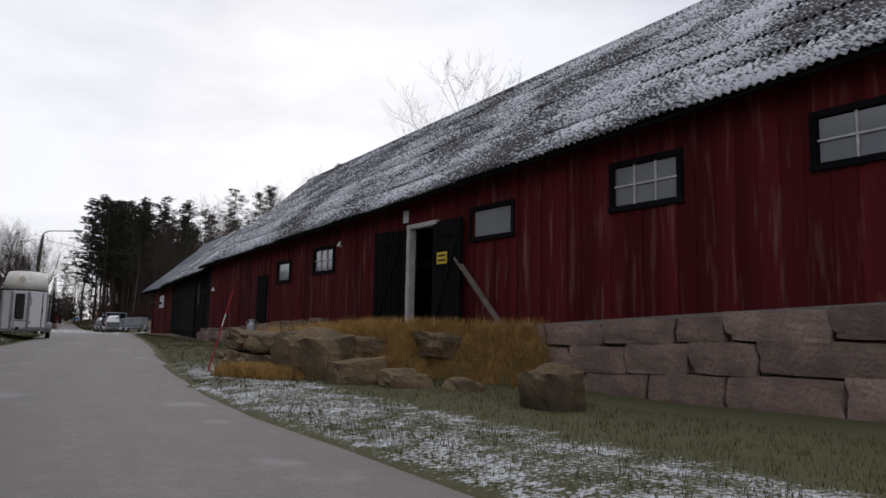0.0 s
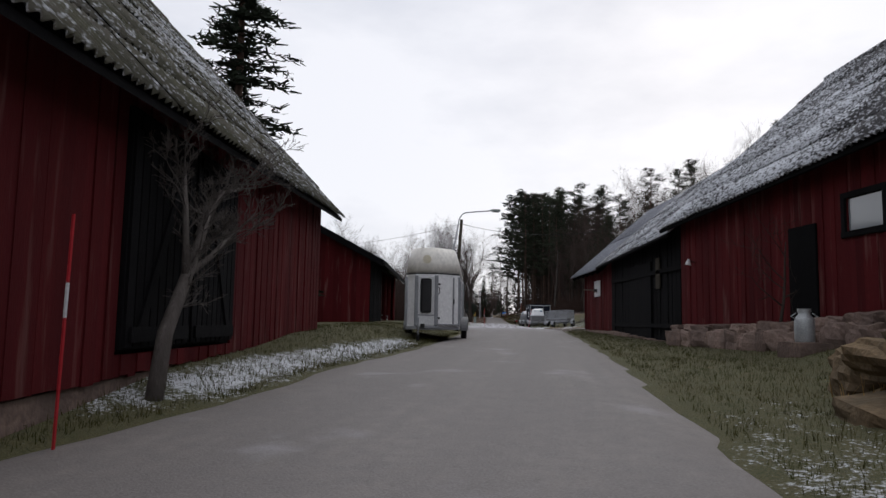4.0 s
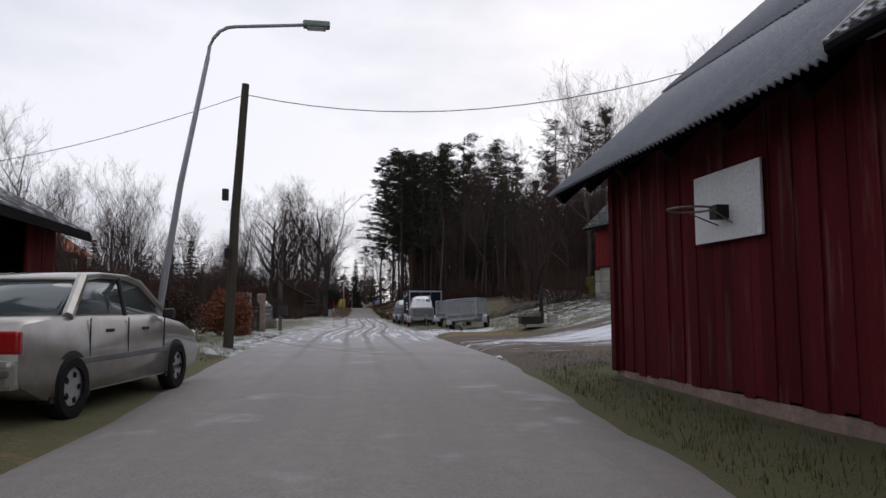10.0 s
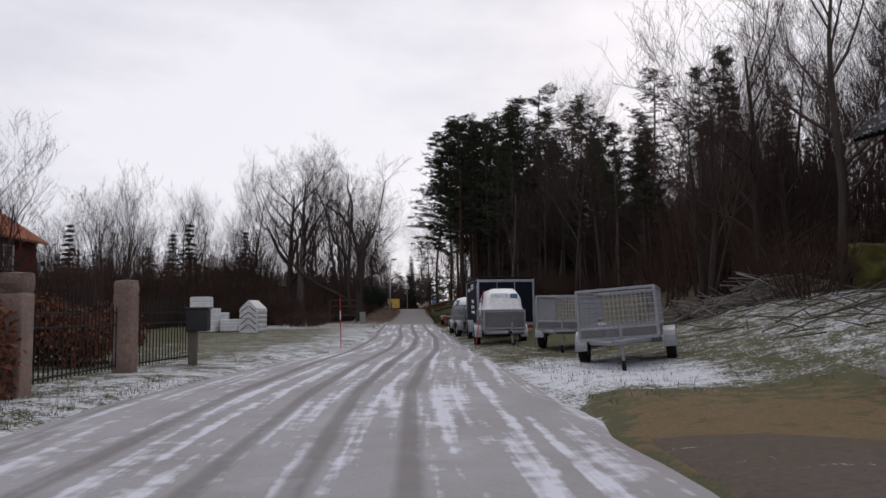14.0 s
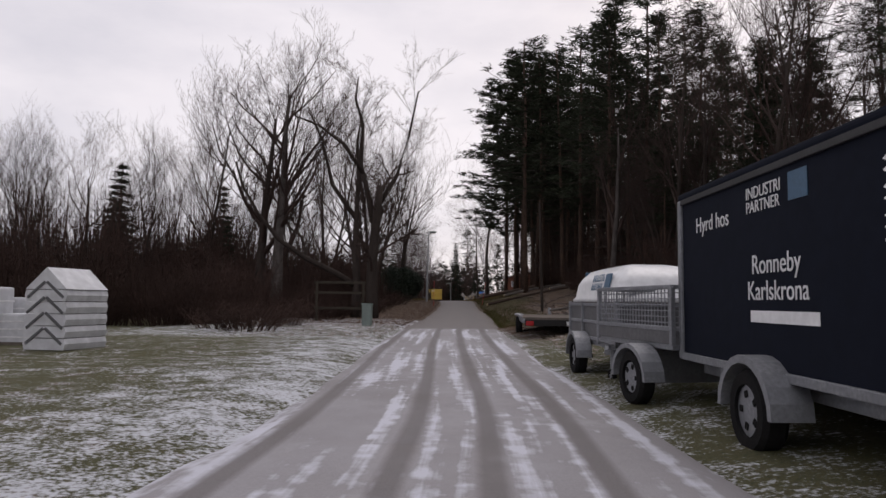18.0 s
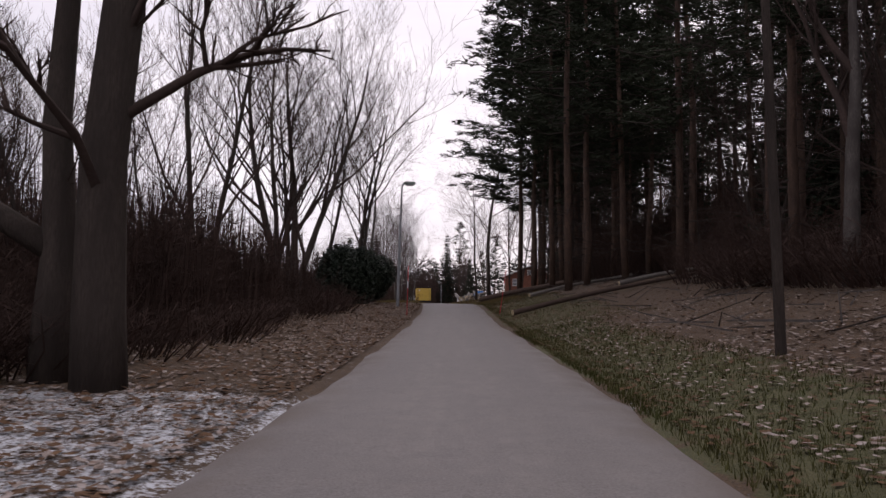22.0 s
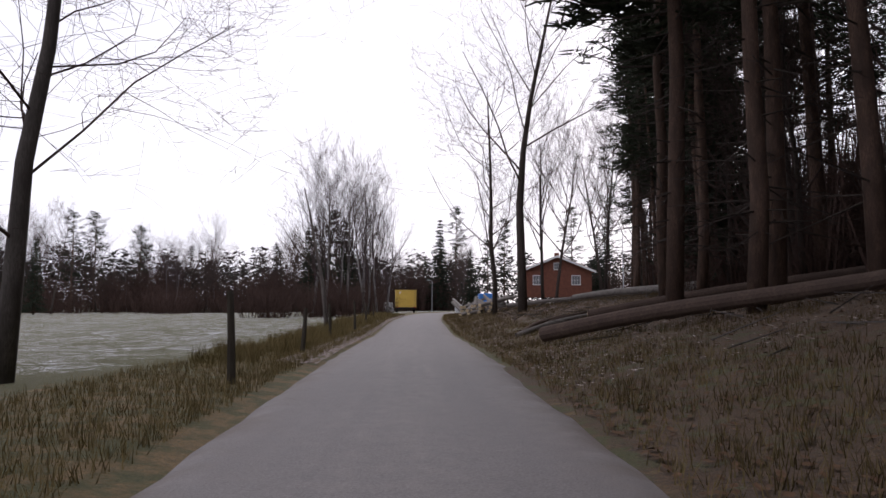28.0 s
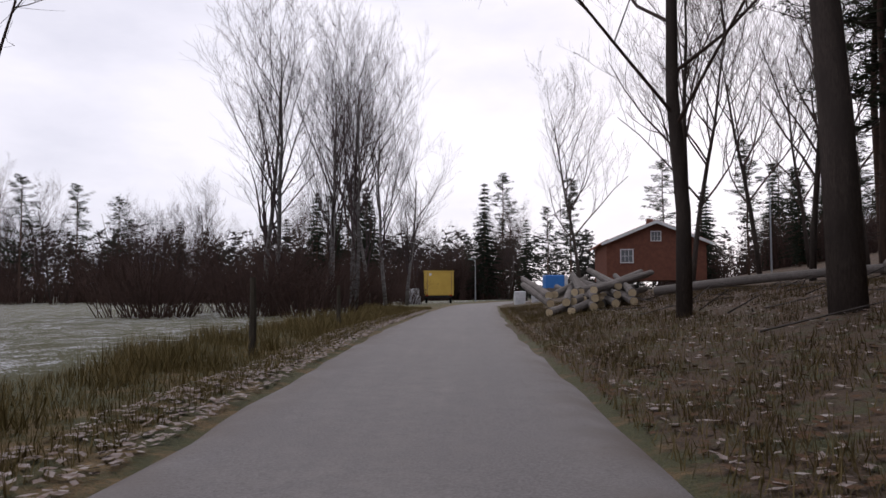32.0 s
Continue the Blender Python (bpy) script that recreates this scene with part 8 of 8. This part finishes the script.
chair(-7.2, 41.6, 70, "white slatted garden chair in the car port")
chair(-7.1, 42.9, 78, "white slatted garden chair facing the lane")

def pallets():
    p = thing("pallet_stack", -4.75, 31.7, ground_z(-4.75, 31.7), "stack of greenish wooden pallets on gravel", "pallets", 6)
    for k in range(5):
        z = k * .15
        for i in range(7):
            part("deck_board", block(0, -.54 + i * .18, z + .13, .8, .12, .022), PALLET, p)
        for i in range(3):
            part("bearer", block(-.35 + i * .35, 0, z + .06, .1, 1.2, .1), PALLET, p)
pallets()

def gate_post(x, y, label, h=1.35):
    g = thing("gate_post", x, y, ground_z(x, y), label, "gate post", group="stone gate posts")
    part("shaft", block(0, 0, h / 2 - .1, .34, .34, h + .2, .03), STONE, g)
    cap = part("cap", rock_mesh("cap", int(x * 7 + y), STONE, 3, .12, .1), None, g)
    cap.matrix_basis = pose(0, 0, h + .12) @ Matrix.Diagonal((.36, .36, .3, 1))
gate_post(-3.55, 58.0, "square granite gate post with a rough cap stone")
gate_post(-3.25, 61.2, "square granite gate post by the iron gate")
def iron_gate(x0, y0, x1, y1, label):
    a, b = Vector((x0, y0, 0)), Vector((x1, y1, 0))
    L = (b - a).length
    g = thing("iron_gate", (x0 + x1) / 2, (y0 + y1) / 2, ground_z((x0 + x1) / 2, (y0 + y1) / 2), label, "gate", math.degrees(math.atan2((b - a).y, (b - a).x)))
    for z in (.15, .85, 1.05):
        part("rail", block(0, 0, z, L, .03, .03, .005), IRON, g)
    n = int(L / .12)
    for i in range(n + 1):
        u = -L / 2 + L * i / n
        part("bar", block(u, 0, .62 + .12 * math.sin(math.pi * i / n), .016, .016, 1.06 + .24 * math.sin(math.pi * i / n)), IRON, g)
iron_gate(-3.5, 58.3, -3.3, 60.9, "black wrought iron double gate between granite posts")
iron_gate(-3.1, 61.5, -2.75, 63.4, "black wrought iron fence panel beyond the gate post")
fp = thing("wooden_post", -2.55, 63.0, ground_z(-2.55, 63), "short mossy wooden post carrying a letter box", "post")
part("post", block(0, 0, .4, .16, .16, 1.0, .02), WOOD, fp)
lb = thing("letter_box", -2.45, 63.0, ground_z(-2.55, 63) + .68, "dark grey letter box on a wooden post", "letter box")
part("case", block(0, 0, .22, .42, .32, .44, .03), BLACKPL, lb)
part("lid", block(0, 0, .46, .46, .36, .04, .012), BLACKPL, lb)
bp = thing("blue_pot", -6.9, 62.0, ground_z(-6.9, 62), "blue plastic bucket on the frosty grass", "bucket")
part("bucket", pipe([(0, 0, 0), (0, 0, .32)], [.15, .2], 14), BLUEGREY, bp)

def bales():
    rg = random.Random(8)
    for x, y, a, b, c, lab in ((-7.2, 83.2, 1.25, 1.1, 1.15, "stack of goods wrapped in white plastic"), (-7.35, 83.2, .95, .9, .55, "smaller white-wrapped pack on top of a stack"), (-6.0, 83.4, .85, .8, .62, "low white crate on the grass"), (-6.55, 84.2, .5, .7, .95, "white wrapped pack behind the stack")):
        z = ground_z(x, y) + (1.15 if c == .55 else 0)
        t = thing("wrapped_stack", x, y, z, lab, "wrapped goods", rg.uniform(-6, 6), group="white wrapped stacks")
        part("wrap", block(0, 0, c / 2, a, b, c, .05), WRAP, t)
        part("pallet", block(0, 0, .02, a + .05, b + .05, .08), WOOD, t)
        for i in range(3):
            part("strap", block(0, 0, c * (i + 1) / 4, a + .012, b + .012, .03, .004), PANEL, t)
    t = thing("kit_house", -4.75, 82.3, ground_z(-4.75, 82.3), "small white house-shaped stack of ridged panels", "stack", -14)
    for k in range(5):
        part("panel", prism([(-.42, .22 * k), (.42, .22 * k), (.45, .22 * k + .11), (.42, .22 * k + .205), (-.42, .22 * k + .205), (-.45, .22 * k + .11)], "y", -.55, .55), WRAP, t)
    part("top", prism([(-.44, 1.1), (.44, 1.1), (.0, 1.5)], "y", -.55, .55), WRAP, t)
    for k in range(4):
        for s in (1, -1):
            part("chevron", block(s * .2, -.56, .25 + .28 * k, .46, .02, .05, .004, Matrix.Rotation(radians(38 * s), 4, "Y")), GREY_PANEL, t)
bales()

def pump():
    x, y = 7.2, 54.8
    z = ground_z(x, y)
    p = thing("hand_pump", x, y, z, "old black iron hand pump on a stone slab", "pump")
    part("slab", block(0, 0, .05, 1.5, 1.1, .14, .03), STONE_PALE, p)
    part("barrel", pipe([(0, 0, .1), (0, 0, 1.0)], [.085, .075], 12), IRON, p)
    part("head", pipe([(0, 0, .98), (0, 0, 1.28)], [.11, .09], 12), IRON, p)
    part("spout", pipe([(0, 0, .82), (-.2, -.05, .8), (-.27, -.06, .68)], .035, 8), IRON, p)
    part("handle", pipe([(.02, 0, 1.22), (.22, .02, 1.05), (.3, .03, .72)], .022, 8), IRON, p)
    part("finial", pipe([(0, 0, 1.28), (0, 0, 1.48)], [.05, .012], 8), IRON, p)
    q = thing("planter", x - .55, y - .35, z + .1, "dark planter with dry frosted flowers", "planter")
    part("trough", block(0, 0, .13, .75, .42, .28, .03), IRON, q)
    rg = random.Random(4)
    verts, faces = [], []
    for _ in range(160):
        tufts(verts, faces, rg, Vector((rg.uniform(-.34, .34), rg.uniform(-.18, .18), .3 + rg.random() * .16)), .14, 2, 0, .6, .2)
    part("dry_planting", raw_mesh("dry_planting", verts, faces, LEAF_RIME), None, q)
    r = thing("stone_trough", x + .35, y - .15, z + .1, "small pale stone trough beside the pump", "trough")
    part("trough", block(0, 0, .16, .3, .34, .34, .02), STONE_PALE, r)
pump()
st = thing("root_stump", 11.0, 51.6, ground_z(11.0, 51.6), "dark upturned root stump in the grass", "stump")
sb = bmesh.new()
rg = random.Random(6)
for i in range(60):
    a, b = rg.uniform(0, 6.28), rg.uniform(.1, 1.2)
    tube(sb, [(0, 0, .1), (.25 * math.cos(a), .25 * math.sin(a), .25 * b), (.55 * math.cos(a), .55 * math.sin(a), .6 * b)], [.07, .045, .012], 4, False)
part("root_plate", sb, BARK, st)

cb = thing("cable_cabinet", .08, 92.6, ground_z(.1, 92.6), "small grey-green cable cabinet at the verge", "cable cabinet", -8)
part("case", block(0, 0, .34, .32, .22, .76, .02), CABINET, cb)
part("lid", block(0, 0, .73, .36, .26, .05, .012), CABINET, cb)
part("door", block(0, -.115, .36, .27, .012, .6, .006), CABINET, cb)
fr = thing("timber_rack", -1.3, 96.5, ground_z(-1.3, 96.5), "dark weathered timber rack behind the verge", "rack", 6)
for x in (-.9, .9):
    part("upright", block(x, 0, .7, .09, .09, 1.7, .01), WOOD_POLE, fr)
for z in (.5, 1.1, 1.5):
    part("rail", block(0, 0, z, 2.0, .06, .1, .01), WOOD_POLE, fr)

# fence posts along the field
for i, (x, y, h, tl) in enumerate(((2.6, 140.5, 1.2, -2), (2.5, 147.2, 1.0, 4), (2.2, 155.4, 1.15, -2), (2.64, 160.6, 1.25, -3), (2.6, 168.3, 1.1, 1), (2.6, 176.0, 1.0, 3))):
    f = thing("fence_post", x, y, ground_z(x, y), "weathered split fence post at the field edge", "fence post", group="field fence posts")
    f.matrix_world = f.matrix_world @ pose(0, 0, 0, 0, tl, 20 * i)
    part("post", pipe([(0, 0, -.2), (.01, 0, h * .5), (0, .01, h)], [.06, .052, .042], 7), WOOD_POLE, f)

# felled trunks
def felled(a, b, r0, r1, label, material=LOG, cut=True):
    a, b = Vector(a), Vector(b)
    t = thing("felled_trunk", *a, label, "log", group="felled trunks")
    t.matrix_world = Matrix.Translation(a)
    pts = [(b - a) * f + Vector((0, 0, .06 * math.sin(f * 5))) for f in np.linspace(0, 1, 8)]
    part("trunk", pipe(pts, list(np.linspace(r0, r1, 8)), 12), material, t)
    d = (b - a).normalized()
    if cut:
        part("cut_face", pipe([tuple(-d * .012), tuple(d * .01)], r0 * .93, 12), CUT, t, "pale sawn face")
def on(x, y, r, up=0.0):
    return (x, y, ground_z(x, y) + r * .85 + up)
felled(on(6.25, 116.5, .1, .06), on(15.4, 120.0, .1, .25), .095, .06, "thin felled trunk lying up the mossy bank")
felled(on(11.3, 121.2, .1, .05), on(17.0, 122.0, .1, .3), .1, .06, "thin pale felled stem on the bank", LOG_PALE)
felled(on(8.6, 127.5, .1, .05), on(15.0, 131.5, .1, .2), .09, .06, "thin pale felled stem below the pines", LOG_PALE)
felled(on(8.0, 147.7, .18, .12), on(13.5, 142.2, .16, .25), .18, .15, "thick felled trunk reaching up the bank")
felled(on(10.2, 152.0, .14, .1), on(17.5, 146.5, .14, .4), .14, .12, "felled trunk lying higher on the bank")
felled(on(14.7, 173.4, .18, .15), on(17.4, 160.6, .18, .1), .17, .2, "felled trunk lying across the slope", LOG_PALE)
felled(on(11.6, 180.0, .14, .2), on(20.5, 176.0, .14, .2), .14, .12, "long felled trunk beyond the bare trees", LOG_PALE)
felled(on(8.1, 152.5, .07), on(11.7, 154.6, .06, .1), .085, .06, "fallen limb in the leaf litter", LOG_PALE, False)
felled(on(8.3, 152.9, .06, .04), on(10.6, 157.2, .05, .12), .07, .045, "crooked fallen limb on the verge", LOG, False)
felled(on(9.0, 153.6, .05, .05), on(11.9, 156.6, .05, .06), .06, .04, "thin fallen limb across another", LOG, False)
rg = random.Random(17)
for i in range(26):
    k, j = i % 9, i // 9
    y = 179.0 + rg.uniform(-.9, .9) + .5 * j
    x = 8.2 + k * .3 + .15 * j + rg.uniform(-.12, .12)
    z = ground_z(x, y) + .14 + j * .24
    ang = rg.uniform(-.1, .75)
    ln = rg.uniform(.8, 1.25)
    t = thing("pile_log", x, y, z, "pale grey log in a roadside timber pile", "log", group="timber pile")
    part("trunk", pipe([(0, 0, 0), (math.sin(ang) * 2.4 * ln, math.cos(ang) * 2.4 * ln, .3), (math.sin(ang) * 4.6 * ln, math.cos(ang) * 4.6 * ln, .6)], [.13, .12, .1], 10), LOG_PALE, t)
    part("cut_face", pipe([(-math.sin(ang) * .012, -math.cos(ang) * .012, 0), (math.sin(ang) * .01, math.cos(ang) * .01, 0)], .122, 10), CUT, t)

# cut branches heaped below the stone barn, and a mossy boulder
rg = random.Random(29)
for x0, y0, wide, high, n, lab in ((12.6, 67.6, 1.9, .95, 120, "heap of cut grey branches on the slope"), (9.8, 66.4, 1.7, .35, 70, "low scatter of cut branches in brown grass"), (7.2, 91.2, 1.3, .6, 60, "heap of cut branches behind the flatbed trailer")):
    bm, z0 = bmesh.new(), ground_z(x0, y0)
    for _ in range(n):
        a, q = rg.uniform(0, 6.28), rg.random() ** .7
        c = Vector((math.cos(a) * q * wide, math.sin(a) * q * wide * .7, 0))
        c.z = ground_z(x0 + c.x, y0 + c.y) - z0 + high * (1 - q) * rg.random() + .03
        d = Vector((rg.uniform(-1, 1), rg.uniform(-1, 1), rg.uniform(-.25, .3))).normalized() * rg.uniform(.4, 1.1)
        k = Vector((rg.uniform(-.1, .1), rg.uniform(-.1, .1), rg.uniform(0, .12)))
        r = rg.uniform(.012, .035)
        tube(bm, [c - d, c + k, c + d], [r, r * .8, r * .4], 5)
    t = new("brush_pile", to_mesh("brush_pile", bm, LOG_PALE))
    t.location = (x0, y0, z0)
    tagged(t, lab, "branches", group="brush piles", kind="stuff")
ob = new("boulder", rock_mesh("boulder", 531, MOSS, 6, .26, .12))
ob.matrix_world = pose(13.9, 64.6, ground_z(13.9, 64.6) + .35, 0, 0, 30) @ Matrix.Diagonal((2.0, 1.5, 1.5, 1))
tagged(ob, "boulder overgrown with yellow-green moss beside the barn", "boulder")

# parked far off
wc = thing("white_van", -24.5, 168, ground_z(-24.5, 168), "distant white pickup van beyond the thicket", "van", 80)
part("body", block(0, 0, .85, 1.9, 5.2, .8, .12), PANEL, wc)
cab = part("cab", block(0, 1.0, 1.55, 1.7, 1.5, .8, .2), PANEL, wc)
part("window", block(.86, 1.0, 1.6, .03, 1.0, .45, .05), BLACKPL, cab)
for s in (1, -1):
    for y in (-1.5, 1.5):
        wheel(wc, s * .8, y, .34, .34, .2, s)

# ---- loose ground cover ----
def scatter(name, label, spots, shape, material, category):
    verts, faces = [], []
    rg = random.Random(len(spots))
    for x, y in spots:
        shape(verts, faces, rg, x, y, ground_z(x, y))
    ob = new(name, raw_mesh(name, verts, faces, material))
    tagged(ob, label, category, kind="stuff")

def blade(h0, h1, w):
    def make(verts, faces, rg, x, y, z):
        for _ in range(3):
            a, h = rg.uniform(0, 6.28), rg.uniform(h0, h1)
            dx, dy = math.cos(a), math.sin(a)
            px, py = x + rg.uniform(-.08, .08), y + rg.uniform(-.08, .08)
            b = rg.uniform(.2, .9) * h
            k = len(verts)
            verts += [(px - dy * w, py + dx * w, z - .02), (px + dy * w, py - dx * w, z - .02), (px + dx * b, py + dy * b, z + h)]
            faces.append((k, k + 1, k + 2))
    return make
def leaf(s0, s1):
    def make(verts, faces, rg, x, y, z):
        a, s = rg.uniform(0, 6.28), rg.uniform(s0, s1)
        u, v = Vector((math.cos(a), math.sin(a), rg.uniform(-.2, .3))) * s, Vector((-math.sin(a), math.cos(a), rg.uniform(-.25, .3))) * s * .6
        c = Vector((x, y, z + .03))
        k = len(verts)
        verts += [tuple(c - u), tuple(c + v), tuple(c + u), tuple(c - v)]
        faces.append((k, k + 1, k + 2, k + 3))
    return make
rg = random.Random(55)
def verge_spots(n, y0, y1, side, d0, d1, power=1.6):
    out = []
    for _ in range(n):
        y = rg.uniform(y0, y1)
        d = d0 + (d1 - d0) * rg.random() ** power
        out.append((lerp(ROAD_R, y) + d, y) if side > 0 else (lerp(ROAD_L, y) - d, y))
    return [(x, y) for x, y in out if not (side > 0 and y < 40 and x > 3.1)]
scatter("straw_grass", "tall dry straw grass on the terrace", [(lerp(TERRACE, y) + rg.uniform(-1.9, .3), y) for y in [rg.uniform(2.2, 6.4) for _ in range(15000)]] + [(rg.uniform(.5, 3.5), rg.uniform(6, 12)) for _ in range(500)], blade(.1, .34, .008), DRYGRASS, "grass")
scatter("verge_grass", "short winter grass along the lane", verge_spots(15000, -6, 44, 1, .1, 5.0, 1.2) + verge_spots(9000, 6, 34, -1, .1, 4) + verge_spots(1500, 44, 60, -1, .1, 5) + verge_spots(1200, 56, 70, 1, .3, 8) + verge_spots(8000, 110, 134, 1, .2, 3.6) + verge_spots(8000, 93, 111, 1, .05, 2.2), blade(.03, .085, .005), GREENGRASS, "grass")
scatter("ditch_grass", "brown tussocky grass along the field ditch", verge_spots(19000, 131, 196, -1, .3, 2.6, 1.3) + verge_spots(8000, 130, 196, 1, .1, 2.6, 1.3), blade(.05, .17, .005), DITCHGRASS, "grass")
scatter("tussock_grass", "taller withered tussocks by the field ditch", [(x, y) for x, y in verge_spots(18000, 144, 192, -1, .9, 2.9, 1.0) if noise.noise(Vector((x * .8, y * .8, 4.0))) > .12], blade(.14, .42, .006), DITCHGRASS, "grass")
scatter("slope_grass", "dark withered grass tufts on the cleared slope", [(x, y) for x, y in verge_spots(30000, 134, 192, 1, .5, 10, 1.2) if noise.noise(Vector((x * .9, y * .9, 7.0))) > -.05], blade(.05, .2, .006), SLOPEGRASS, "grass")
scatter("fallen_leaves", "brown fallen leaves", verge_spots(34000, 88, 192, 1, .1, 11, 1.3) + verge_spots(18000, 94, 133, -1, .1, 6, 1.3), leaf(.025, .06), LEAF_DRY, "leaves")
scatter("rimed_leaves", "rime-whitened fallen leaves", verge_spots(11000, 86, 132, -1, .1, 5, 1.3) + verge_spots(6500, 80, 112, 1, .6, 7, 1.3) + verge_spots(7000, 86, 103, 1, 2.0, 8, 1.0) + verge_spots(10000, 140, 192, 1, .3, 9, 1.3) + verge_spots(7000, 144, 192, -1, .02, .75, 1.0), leaf(.025, .055), LEAF_RIME, "leaves")
bm = bmesh.new()
for _ in range(760):
    if rg.random() < .3:
        x, y = rg.uniform(8.5, 13), rg.uniform(56, 72)
    else:
        y = rg.uniform(80, 186)
        x = lerp(ROAD_R, y) + 2.5 + rg.random() * 9
    a, ln = rg.uniform(0, 6.28), rg.uniform(.5, 1.8)
    z = ground_z(x, y)
    tube(bm, [(x, y, z + .03), (x + math.cos(a) * ln, y + math.sin(a) * ln, ground_z(x + math.cos(a) * ln, y + math.sin(a) * ln) + rg.uniform(.03, .4))], [.018, .008], 3, False)
tagged(new("brushwood", to_mesh("brushwood", bm, BARK_PALE)), "cut branches strewn over the slope", "branches", kind="stuff")
